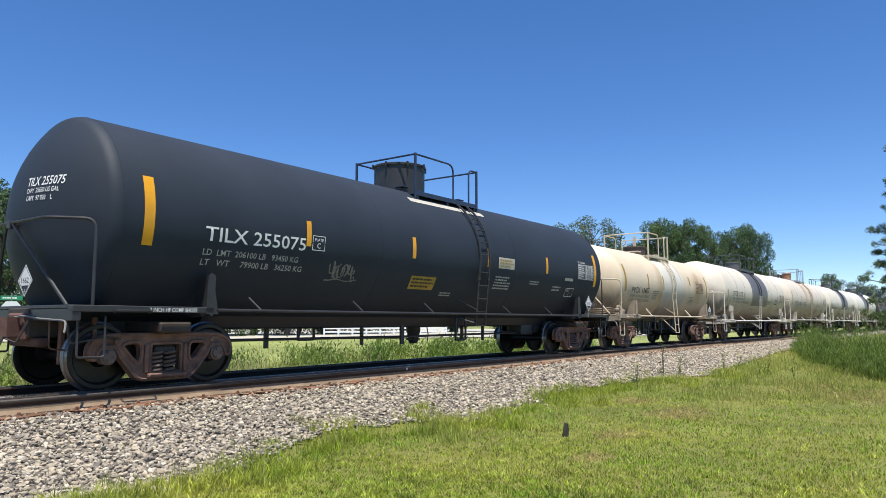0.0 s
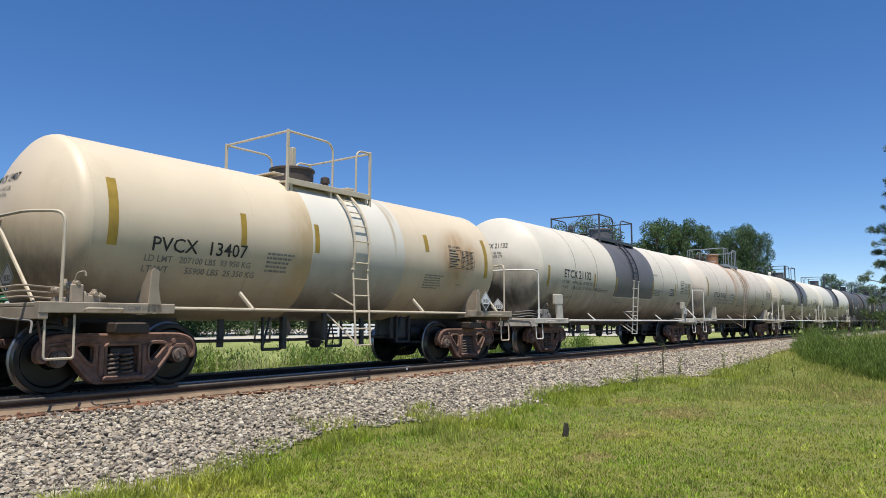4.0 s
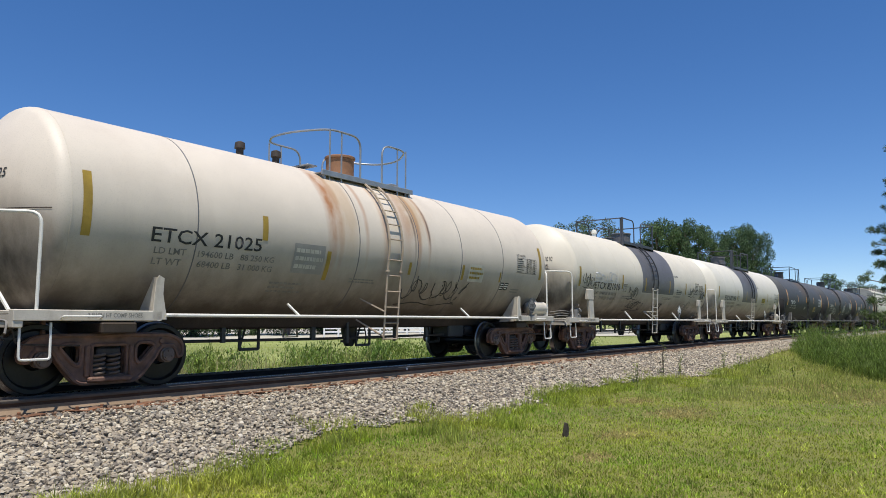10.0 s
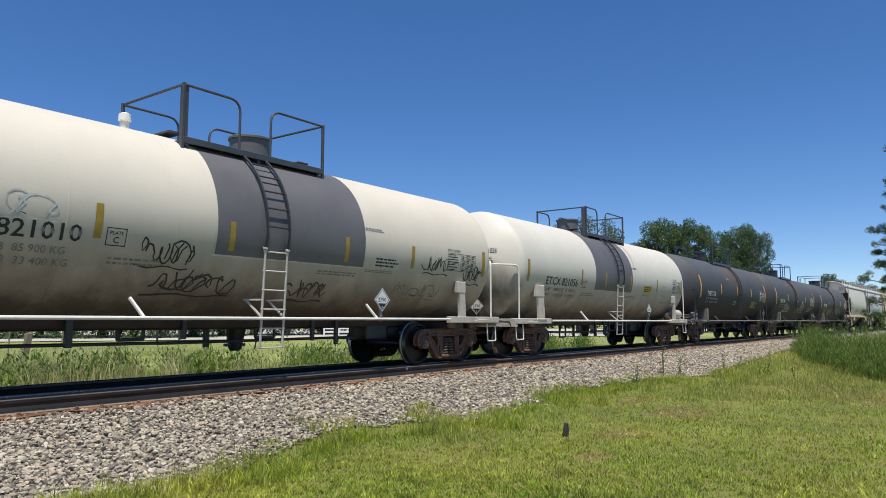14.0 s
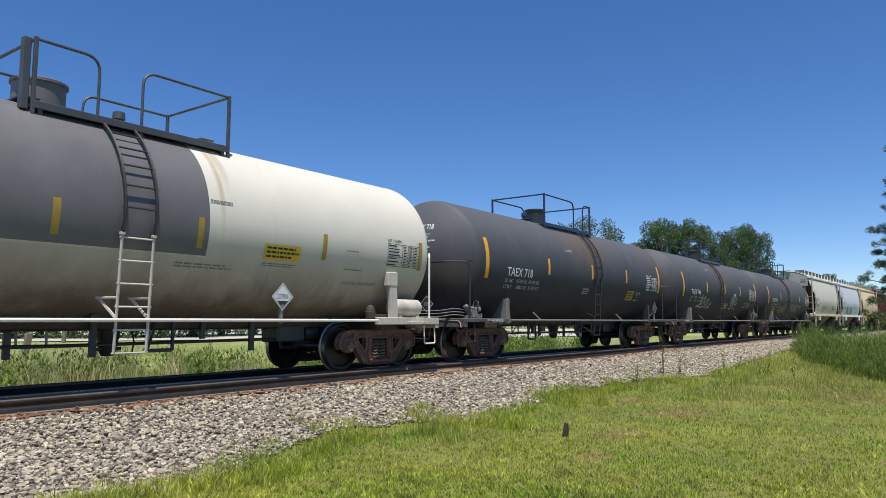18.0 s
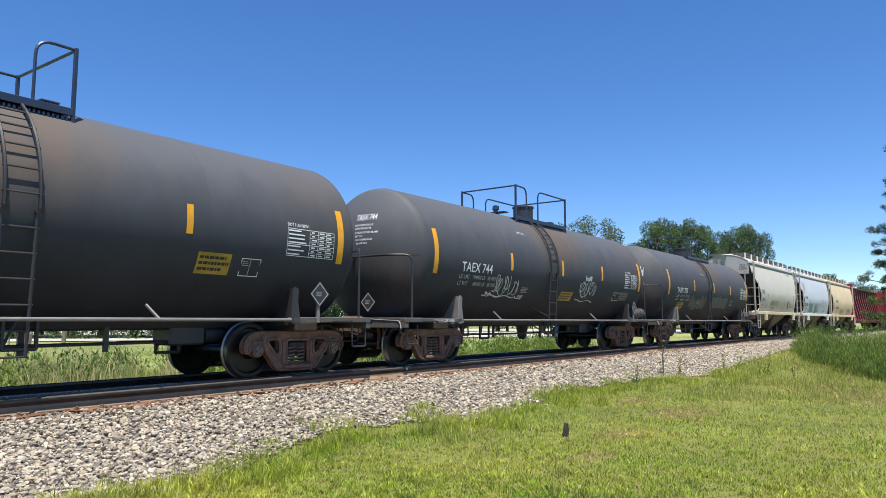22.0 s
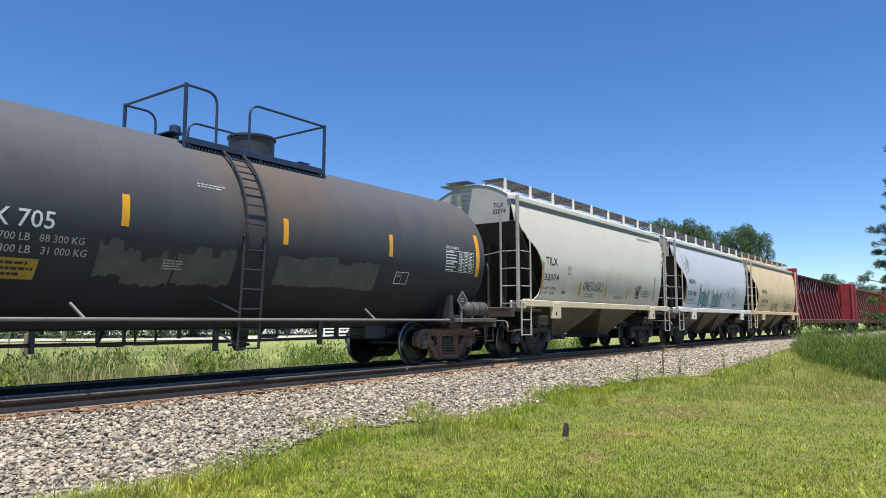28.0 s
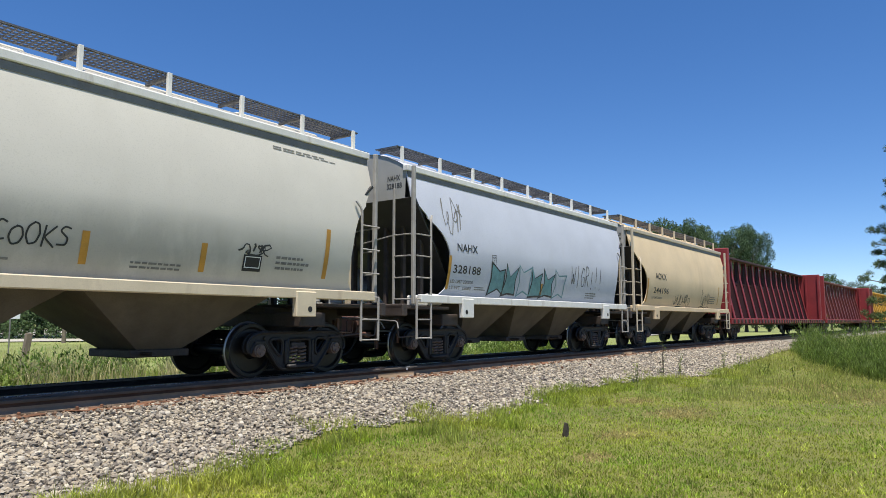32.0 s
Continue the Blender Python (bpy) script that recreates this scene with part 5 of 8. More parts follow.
C = 2.3
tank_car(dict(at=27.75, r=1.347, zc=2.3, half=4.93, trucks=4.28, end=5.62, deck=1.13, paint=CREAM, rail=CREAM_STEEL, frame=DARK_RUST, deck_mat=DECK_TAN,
              label="short cream tank car with rust stains and pale handrails", tank_label="cream tank shell with yellowed stains", seams=[-2.3, -0.9, 2.2],
              tape=mirror_tape(4.93, (-2.5, -0.9), C + 0.12, AMBER_OLD, 0.44, 0.26, 0.14) + [(2.34, 2.45, 2.82, 0.13, AMBER_OLD)], ink=BLACK_INK, worn=GREY_INK, un="1830", placard_dark=True, side_dark=False, repaint=(-1.0, 1.55),
              text=[("PVCX  13407", -4.06, 1.95, 1.65, 0.21, True)] + weights(-4.15, 1.8, 1.6, ["LD LMT   207100 LBS  93 950 KG", "LT WT       55900 LBS  25 350 KG"]),
              end_text=[("PVCX 13407", -0.42, 2.88, 0.67, 0.12, True), ("CAPY 13 407 GAL", -0.38, 2.75, 0.52, 0.06, False), ("CAPY 50 750 L", -0.38, 2.66, 0.45, 0.06, False)],
              tables=[(3.15, 2.15, 1.0, 0.42)], bars=[(-2.0, 1.75, 0.6, 0.35, 5), (2.3, 1.65, 0.72, 0.32, 6), (3.5, 1.76, 0.22, 0.04, 1)],
              platform=(-1.25, 0.95), ladder=0.2, manway=(-0.35, 0.42, 0.3), manway_mat=DARK_RUST, valves=[0.55], valve_mat=DARK_RUST, rail_up=0.75, posts=[(-0.35, 0.0)],
              stays=[-2.3, 2.17], stay_size=(0.036, 0.28), gusset_in=0.18, truck_mat=RUST_STEEL, gear=[("valve", -5.2)], side_placard=(4.36, 1.42), open_belly=True, diagonal_rear=True, end_rail_top=2.35, ladder_low=0.5))

C = 2.424
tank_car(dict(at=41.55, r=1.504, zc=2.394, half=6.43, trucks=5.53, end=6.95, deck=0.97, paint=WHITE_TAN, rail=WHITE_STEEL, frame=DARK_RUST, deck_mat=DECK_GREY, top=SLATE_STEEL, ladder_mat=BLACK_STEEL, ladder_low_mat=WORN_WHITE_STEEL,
              label="off-white tank car with a dark grey band under its manway", tank_label="off-white grimy tank shell, shade painted on its lower half", seam_mat=GREY_INK, seams=[-4.5, -3.0, 2.95, 4.6],
              band=(-1.55, 1.97, 1.74), tape=mirror_tape(6.43, (-3.17, -1.45, 1.88, 4.38), C - 0.26, AMBER_OLD, 0.26, 0.24, 0.11, 0.09), ink=BLACK_INK, worn=GREY_INK, un="1830",
              text=[("ETCX 21132", -5.23, 2.2, 1.78, 0.24, True)] + weights(-5.3, 2.03, 1.72, ["LD LMT  193700 LBS   87 850 KG", "LT WT     69300 LBS   31 450 KG   NEW 7-97"]) + [("2 INCH HF COMP SHOES", -5.25, 1.62, 0.85, 0.06, False), ("VALVE ATTACHED TO OUTLET", -1.15, 1.32, 0.76, 0.05, False)],
              end_text=[("ETCX 21132", -0.14, 2.96, 0.78, 0.14, True), ("CAPY 21122 GAL", -0.04, 2.79, 0.54, 0.07, True), ("CAPY 79 955 LTR", -0.05, 2.69, 0.58, 0.07, True)],
              tables=[(5.0, 2.06, 1.08, 0.42)], bars=[(-2.9, 1.85, 1.0, 0.1, 2), (-1.22, 1.55, 0.76, 0.06, 1), (0.48, 1.34, 0.95, 0.1, 2), (1.99, 1.88, 0.8, 0.22, 4), (1.97, 2.61, 0.48, 0.07, 2), (3.02, 1.8, 0.38, 0.05, 1), (4.9, 1.64, 0.62, 0.05, 1)],
              panels=[(3.75, 1.92, 0.25, 0.27, BLACK_INK, WHITE_INK), (4.03, 1.92, 0.22, 0.27, BLACK_INK, WHITE_INK)], platform=(-1.43, 1.45), ladder=0.04, ladder_half=0.21, ladder_split=2.3, stay_in=True, stay_low=True, manway=(0.67, 0.4, 0.42), valves=[-1.75],
              stays=[-3.2, 2.68], truck_mat=RUST_STEEL, gear=[("valve", -6.2), ("handwheel", -6.8)], wheel_y=0.85, boxes=[(-5.78, 1.42, 0.42, 0.28), (5.14, 1.44, 0.3, 0.26)], plain_saddle=True, side_placard=(5.42, 1.32), rail_up=0.65, end_rail_top=2.32, ladder_low=0.52, diagonal=False, head_seam=True))

C = 2.45
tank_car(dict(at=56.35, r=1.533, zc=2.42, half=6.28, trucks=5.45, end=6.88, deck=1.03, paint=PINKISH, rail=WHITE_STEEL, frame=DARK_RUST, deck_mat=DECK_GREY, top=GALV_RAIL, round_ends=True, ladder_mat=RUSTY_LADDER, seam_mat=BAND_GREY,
              label="faded pinkish-white tank car with rust runs down its sides", tank_label="faded pinkish-white tank shell", seams=[-4.45, -0.97, 0.8, 2.4, 4.18],
              tape=mirror_tape(6.36, (-3.2,), C, AMBER_OLD, 0.4, 0.2, 0.12) + [(-1.74, 1.68, 2.19, 0.1, AMBER_OLD), (0.58, 1.9, 2.15, 0.08, AMBER_OLD), (2.49, 1.88, 2.22, 0.08, AMBER_OLD), (4.1, 1.9, 2.14, 0.06, AMBER_OLD)], ink=BLACK_INK, worn=GREY_INK, un="2790", placard_dark=True,
              text=[("ETCX 21025", -5.17, 2.06, 1.92, 0.21, True)] + weights(-5.1, 1.9, 1.8, ["LD LMT    194600 LB   88 250 KG", "LT WT      68400 LB   31 000 KG"]),
              end_text=[("ETCX 21025", 0.1, 2.79, 0.7, 0.13, True), ("CAPY 21170 GAL", 0.18, 2.61, 0.57, 0.07, True), ("CAPY 80117 L", 0.18, 2.51, 0.46, 0.07, True)],
              tables=[(4.86, 2.18, 1.0, 0.38)], bars=[(-2.9, 1.42, 0.8, 0.2, 3), (-1.1, 1.66, 0.8, 0.1, 2), (4.75, 1.66, 0.5, 0.12, 2)], panels=[(2.72, 1.86, 0.62, 0.4, PALE_TAPE, AMBER_OLD), (4.2, 1.72, 0.17, 0.18, BLACK_INK, WHITE_INK), (4.4, 1.72, 0.17, 0.18, BLACK_INK, WHITE_INK), (-2.56, 1.77, 0.72, 0.5, PATCH_PALE, PALE_TAPE)],
              graffiti=[(0.55, 1.36, 2.1, 0.58, BLACK_SPRAY, 11, 7)],
              platform=(-1.4, 1.35), ladder=0.0, manway=(0.0, 0.3, 0.5), manway_mat=RUST_STAIN, valves=[-1.75, -2.6], valve_mat=DARK_RUST, rail_up=0.72,
              stays=[-2.4, 2.75], truck_mat=RUST_STEEL, gear=[("reservoir", 5.9)], side_placard=(5.6, 1.35), end_rail_top=2.3, ladder_low=0.6, head_seam=True))

for at, num, half, tb, xe, lds, liq, paint, gra, tape in (
        (71.2, "ETCX 821010", 6.51, 5.45, 6.95, ["LD LMT  189400 LB  85 900 KG", "LT WT     73600 LB  33 400 KG"], ["CAPY 20240 GAL", "CAPY 76 650 LITERS"], WHITE_TAN, True, AMBER_OLD),
        (85.8, "ETCX 821056", 6.43, 5.42, 6.85, ["LD LMT   188900 LB   85 700 KG", "LT WT      74100 LB   33 600 KG"], ["CAPY 21000 GAL", "CAPY 79 800 LITERS"], WHITE_CLEAN, False, AMBER_OLD)):
    C = 2.46
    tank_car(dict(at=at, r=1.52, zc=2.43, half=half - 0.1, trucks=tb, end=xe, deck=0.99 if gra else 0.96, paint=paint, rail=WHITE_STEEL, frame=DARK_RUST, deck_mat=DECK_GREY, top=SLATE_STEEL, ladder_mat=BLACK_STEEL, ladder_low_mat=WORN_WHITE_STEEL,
                  label="white tank car with a dark band and black graffiti" if gra else "clean white tank car with a dark grey band", tank_label="white tank shell with soot towards the ends, shade painted low", seams=[-5.2, -3.4, -1.85, 2.3, 4.3],
                  band=(-1.18, 2.12, 1.95) if gra else (-1.98, 1.02, 1.91), tape=mirror_tape(half, (-3.0, -0.9, 1.64, 3.58) if gra else (-2.95, -1.2, 0.88, 3.42), C - 0.2, tape, 0.26, 0.23, 0.12, 0.1), ink=BLACK_INK, worn=GREY_INK, un="2790",
                  text=[(num, -5.15, 1.96, 1.95, 0.22, True)] + weights(-5.25, 1.79, 1.75, lds) + ([] if gra else [("COUPLED LENGTH 50FT", 4.02, 1.63, 0.95, 0.06, False)]),
                  end_text=[(num, 0.26, 2.72, 0.66, 0.14, True), (liq[0], 0.3, 2.56, 0.52, 0.07, True), (liq[1], 0.3, 2.46, 0.55, 0.07, True)], frames=[(-2.88, 1.95, 0.28, 0.24)],
                  tables=[(4.8, 2.07, 1.1, 0.38) if gra else (5.13, 2.04, 0.98, 0.44)],
                  bars=[(-2.8, 1.7, 1.0, 0.12, 2), (-5.0, 1.35, 1.0, 0.05, 1)] + ([(1.0, 1.77, 1.12, 0.09, 2), (2.14, 2.67, 0.62, 0.07, 2), (2.2, 1.88, 0.8, 0.06, 2)] if gra else [(0.54, 1.73, 1.0, 0.09, 2), (1.05, 2.73, 0.46, 0.07, 2), (2.09, 1.84, 0.74, 0.07, 2), (4.0, 1.88, 0.55, 0.045, 1), (3.98, 2.22, 0.42, 0.04, 1), (-0.66, 1.22, 0.2, 0.04, 1)]),
                  panels=[(2.4, 1.97, 0.77, 0.24, PALE_TAPE, BLACK_INK) if gra else (2.09, 1.95, 0.78, 0.26, NOTICE_YELLOW, BLACK_INK)],
                  graffiti=[(-6.0, 2.0, 0.75, 0.42, BLACK_SPRAY, 21, 4), (-5.3, 2.2, 1.8, 0.32, WHITE_SPRAY, 24, 6), (-2.42, 1.74, 0.85, 0.4, BLACK_SPRAY, 46, 4), (-2.15, 1.36, 1.5, 0.34, BLACK_SPRAY, 42, 6), (0.41, 1.33, 1.02, 0.36, BLACK_SPRAY, 43, 5), (3.96, 1.98, 0.9, 0.36, BLACK_SPRAY, 25, 5), (3.17, 1.44, 1.55, 0.3, GREY_INK, 26, 6), (5.5, 1.82, 0.7, 0.4, BLACK_SPRAY, 44, 4)] if gra else [],
                  platform=(-1.45, 1.55) if gra else (-1.3, 1.75), ladder=-0.05 if gra else -0.12, ladder_half=0.23, ladder_split=2.1, stay_in=True, stay_size=(0.028, 0.28), manway=(0.55, 0.37, 0.4) if gra else (-0.85, 0.35, 0.42), valves=[-1.9] if gra else [0.35], valve_mat=WHITE_STEEL if gra else SLATE_STEEL, rail_up=0.72, posts=[(-1.4, -0.85)],
                  stays=[-2.3, 2.5] if gra else [-2.6], truck_mat=RUST_STEEL, wheel_y=0.85, gear=[("valve", -6.3), ("handwheel", -6.8)] if gra else [("reservoir", 5.55), ("handwheel", 6.55)],
                  boxes=[(-5.72, 1.6, 0.42, 0.32), (5.22, 1.58, 0.3, 0.26) if gra else (5.16, 1.64, 0.3, 0.28)], side_placard=(2.6, 1.36) if gra else (2.46, 1.35), plain_saddle=True, diagonal=False, end_rail_top=2.4, ladder_low=0.52))

for at, num, half, tb, xe, lad, plat, man, lds, gra in (
        (100.4, "TAEX 718", 6.13, 5.31, 6.75, 0.44, (-1.8, 1.3), (-0.76, 0.29, 0.46), ["LD LMT   195000 LB   88 450 KG", "LT WT      68000 LB   30 850 KG"], []),
        (115.1, "TAEX 744", 6.18, 5.4, 6.9, -0.55, (-1.46, 1.52), (0.5, 0.3, 0.46), ["LD LMT   194900 LB   88 400 KG", "LT WT      68100 LB   30 900 KG"],
         [(-3.46, 1.6, 1.15, 0.5, WHITE_SPRAY, 33, 5), (-3.76, 1.54, 0.3, 0.13, WHITE_SPRAY, 35, 2), (-2.2, 1.52, 0.3, 0.12, WHITE_SPRAY, 36, 2), (1.2, 1.6, 1.25, 0.62, WHITE_SPRAY, 32, 5)]),
        (130.0, "TAEX 705", 6.13, 5.32, 6.75, -0.6, (-1.5, 1.5), (0.5, 0.42, 0.42), ["LD LMT   194700 LB   88 300 KG", "LT WT      68300 LB   31 000 KG"], [])):
    C = 2.44
    last = num.endswith("705")
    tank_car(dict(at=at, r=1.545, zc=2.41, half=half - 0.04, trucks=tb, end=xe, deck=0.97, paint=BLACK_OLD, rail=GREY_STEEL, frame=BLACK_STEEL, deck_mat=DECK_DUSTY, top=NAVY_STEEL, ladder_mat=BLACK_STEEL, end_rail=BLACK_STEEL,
                  label="weathered black tank car with grey overpaint patches" if last else "weathered black tank car with white scrawled graffiti" if gra else "weathered black tank car with white lettering",
                  tank_label="weathered black tank shell, sunlight painted into its upper half", seams=[-3.0, 0.1, 3.1], tape=mirror_tape(half, (-2.75, 0.05, 2.75), C, AMBER, 0.46, 0.22, 0.15), ink=WHITE_INK, worn=WORN_WHITE, un="", placard_dark=True,
                  text=[(num, -4.93, 2.08, 1.28, 0.22, True)] + weights(-4.98, 1.92, 1.5, lds), end_text=[(num, -0.08, 3.15, 0.56, 0.14, True), ("CAPY 20798 GAL US", -0.08, 3.02, 0.5, 0.045, True), ("CAPY 78 730 LTR", -0.05, 2.94, 0.44, 0.045, True), ("2 INCH STROKE BEAMS", -0.03, 2.85, 0.6, 0.042, True), ("INT WLS", -0.01, 2.77, 0.2, 0.042, True), ("NO 24 BRAKE BEAMS", 0.01, 2.69, 0.44, 0.042, True), ("IN LINE EXT", 0.03, 2.61, 0.3, 0.042, True)], head_seam=True, diagonal=False, grip=True,
                  tables=[(4.61, 2.05, 1.08, 0.46)], bars=[(-2.1, 1.68, 0.4, 0.15, 4) if gra or last else (-0.5, 1.75, 0.5, 0.2, 3), (-2.12, 3.22, 0.5, 0.08, 2) if gra else (-1.6, 2.95, 0.6, 0.08, 2), (-0.55, -0.0, 0.1, 0.1, 1)], panels=[(2.95, 1.66, 0.6, 0.32, AMBER_OLD, BLACK_INK)] if num.endswith("718") else [(0.15, 1.54, 0.76, 0.25, AMBER_OLD, BLACK_INK), (4.36, 1.63, 0.68, 0.29, PATCH_GREY, GREY_INK)] if not last else [(-4.5, 1.46, 0.75, 0.25, AMBER_OLD, BLACK_INK)],
                  frames=[(3.75, 1.66, 0.38, 0.28)] if num.endswith("718") else [(3.0, 1.7, 0.4, 0.24)] if last else [(3.84, 1.63, 0.5, 0.25)], graffiti=gra, patches=[(-3.05, 1.5, 0.48, 0.55, PATCH_GREY), (-2.64, 1.4, 0.72, 0.52, PATCH_GREY), (-1.88, 1.42, 1.0, 0.58, PATCH_GREY), (-0.04, 1.48, 2.5, 0.6, PATCH_GREY)] if last else [(1.57, 2.14, 0.44, 0.15, WHITE_SPRAY)] if gra else [],
                  platform=plat, ladder=lad, manway=man, valves=[plat[0] + 0.4], rail_up=0.72, stays=[-3.2, 2.36], truck_mat=RUST_STEEL, sill_ink=WHITE_INK,
                  gear=[("reservoir", 5.8 if gra else 5.7)] if last or gra else [("valve", -6.2)], side_placard=(5.25, 1.42) if last else (5.38, 1.42), end_rail_top=2.33, ladder_low=0.52, ladder_split=2.25, head_patches=[(0.25, 2.62, 0.55, 0.42, PALE_TAPE)] if last else []))
TRAIN[-1][0].name = "tank_car"


# ---- covered hopper cars ----
def hopper_car(c):
    h, paint, sill = c["half"], c["paint"], c["sill"]
    tb, xe, Y = c["trucks"], c["half"] + 0.35, 1.55
    car = thing("hopper_car", c["label"], "hopper car", "freight cars of the train")
    TRAIN.append((car, c["at"]))
    ze, zs = 4.16, 1.5
    # curved side sheet: its foot is cut back at the ends, above the trucks
    def outline():
        pts = [(-h + 0.02, ze), (-h + 0.02, 3.55), (-h + 0.46, 3.22), (-h + 0.5, 3.14), (-h + 0.85, 2.96), (-h + 1.08, 2.76), (-h + 1.22, 2.5), (-h + 1.29, 2.15), (-h + 1.28, 1.8), (-h + 1.2, 1.62), (-h + 1.05, 1.54), (-h + 1.0, zs)]
        pts += [(-x, z) for x, z in reversed(pts)]
        return pts
    side = outline()
    bulge = lambda u: 0.2 * max(0, (0.46 - u) / 0.46) ** 2 + 0.3 * max(0, (u - 0.34) / 0.66) ** 1.8
    for sd in (-1, 1):
        body = Shape()
        levels = [ze - (ze - zs) * k / 16 for k in range(17)] + [3.55, 3.22, 3.14, 1.54]
        half_line = [(z, x) for x, z in side[:len(side) // 2]]
        edge_x = lambda z: float(np.interp(-z, [-q for q, _ in half_line], [x for _, x in half_line]))
        levels = sorted(set(levels), reverse=True)
        v, f = [], []
        for d in (0.0, 0.03):
            for z in levels:
                y = sd * (Y - d - bulge((z - zs) / (ze - zs)))
                v += [(edge_x(z), y, z), (h - (edge_x(z) + h) * 0.5, y, z)]
        n = 2 * len(levels)
        for k in range(len(levels) - 1):
            q = (2 * k, 2 * k + 2, 2 * k + 3, 2 * k + 1)
            f += [q if sd < 0 else q[::-1], tuple(i + n for i in (q[::-1] if sd < 0 else q)), (2 * k, 2 * k + n, 2 * k + 2 + n, 2 * k + 2), (2 * k + 1, 2 * k + 3, 2 * k + 3 + n, 2 * k + 1 + n)]
        body.add(v, f)
        part("side_sheet", body, paint, car, c["side_label"], 20)
    # roof and eaves
    roof = []
    for i in range(11):
        a = -1 + 2 * i / 10
        roof.append((a * (Y - 0.27), ze + 0.06 + 0.42 * (1 - a * a)))
    r = Shape()
    v = [(x, y, z) for x in (-h, h) for y, z in roof]
    r.add(v, [(i, i + 11, i + 12, i + 1) for i in range(10)])
    part("roof", r, paint, car, "curved roof sheet", 60)
    for sd in (-1, 1):
        part("eave_rail", Shape().box(-h - 0.02, h + 0.02, *sorted((sd * (Y - 0.36), sd * (Y - 0.215))), ze - 0.03, ze + 0.1, 0.015), c.get("eave", paint), car, "pale eave angle along the roof edge")
        # Added strip: stands for the band of shadow and grime under the eave.
        part("eave_trim", Shape().box(-h + 0.03, h - 0.03, *sorted((sd * (Y - 0.3), sd * (Y - 0.243))), ze - 0.15, ze - 0.034, 0.006), GREY_STEEL, car, "dark strip painted in for shadow and grime below the eave")
    # end sheets: an upright panel below the roof, then a slope down to the hoppers
    for m in (-1, 1):
        e = Shape()
        top = [(y * 0.98, z) for y, z in roof]
        x = m * (h - 0.02)
        v = [(x, y, z) for y, z in top] + [(x, y * 0.98, 3.55) for y, z in top]
        e.add(v, [(i, i + 1, i + 12, i + 11) for i in range(10)])
        xs = m * (h - 2.1)
        part("end_sheet", e, END_GREY, car, "upright end panel below the roof", 0)
        # Black in place of the body paint, to stand for the shade here.
        part("slope_sheet", Shape().add([(x, -1.48, 3.55), (x, 1.48, 3.55), (xs, 1.12, 1.35), (xs, -1.12, 1.35), (x - m * 0.04, -1.48, 3.57), (x - m * 0.04, 1.48, 3.57), (xs - m * 0.04, 1.12, 1.37), (xs - m * 0.04, -1.12, 1.37)], [(0, 1, 2, 3), (7, 6, 5, 4), (0, 4, 5, 1), (1, 5, 6, 2), (2, 6, 7, 3), (3, 7, 4, 0)]), BLACK_STEEL, car, "sloping sheet under the car end, blackened for its shade", 0)
        # corner posts and ladders
        for sd in (-1, 1):
            y = sd * (Y - 0.02)
            part("corner_post", Shape().box(*sorted((m * (h - 0.03), m * (h + 0.05))), *sorted((y, y - sd * 0.08)), 1.3, ze + 0.05, 0.012), c.get("post", paint), car, "upright corner post")
            xx = m * (h - 0.46)
            lad = part("ladder", Shape().pipe(bent([(xx, y + sd * 0.06, 0.58), (xx, y + sd * 0.06, 3.05), (xx - m * 0.1, y + sd * 0.0, 3.2)], 0.1), 0.026, 6).pipe([(m * (h + 0.02), y + sd * 0.06, 0.58), (m * (h + 0.02), y + sd * 0.06, 1.4)], 0.026, 6), c.get("post", paint), car, "corner ladder")
            for z in (2.75, 2.3, 1.85, 1.4, 0.98, 0.6):
                part("rung", Shape().pipe([(xx, y + sd * 0.06, z), (m * (h + 0.03), y + sd * 0.06, z)], 0.015, 5), c.get("post", paint), lad)
            xx = m * (h + 0.12)
            lad = part("end_ladder", Shape().box(xx - 0.02, xx + 0.02, *sorted((sd * 1.02, sd * 1.07)), 1.3, 3.75, 0.005), c.get("post", paint), car, "end ladder")
            for i in range(4):
                part("rung", Shape().pipe([(xx, sd * 1.04, 1.4 + 0.45 * i), (xx, sd * 1.5, 1.4 + 0.45 * i)], 0.015, 5), c.get("post", paint), lad)
            part("cross_rail", Shape().pipe([(xx, sd * 0.1, 2.62), (xx, sd * 1.04, 2.75)], 0.014, 5), c.get("post", paint), lad)
            part("end_strut", Shape().box(*sorted((m * (h - 0.9), m * (h - 0.78))), *sorted((sd * 0.95, sd * 1.05)), 1.3, 3.0, 0.01), DARK_RUST, car)
        deck = Shape().box(*sorted((m * (tb - 0.2), m * xe)), -0.32, 0.32, 0.75, 1.2, 0.02).box(*sorted((m * (xe - 0.15), m * xe)), -1.5, 1.5, 1.05, 1.3, 0.015)
        deck.box(*sorted((m * (tb - 0.3), m * (tb + 0.3))), -1.4, 1.4, 0.85, 1.1, 0.02).box(*sorted((m * (h - 1.3), m * xe)), -1.45, 1.45, 1.2, 1.26, 0.01)
        part("end_underframe", deck, DARK_RUST, car, "end sill, bolster and end deck")
        for i in range(4):
            y = -0.75 + 0.5 * i
            part("end_brace", Shape().box(*sorted((m * (h - 0.6), m * (h - 0.5))), y - 0.04, y + 0.04, 1.26, 3.2, 0.01), DARK_RUST, car)
        ends(car, m * (xe + 0.05), m)
        truck(car, m * tb, SHADED_CAST)
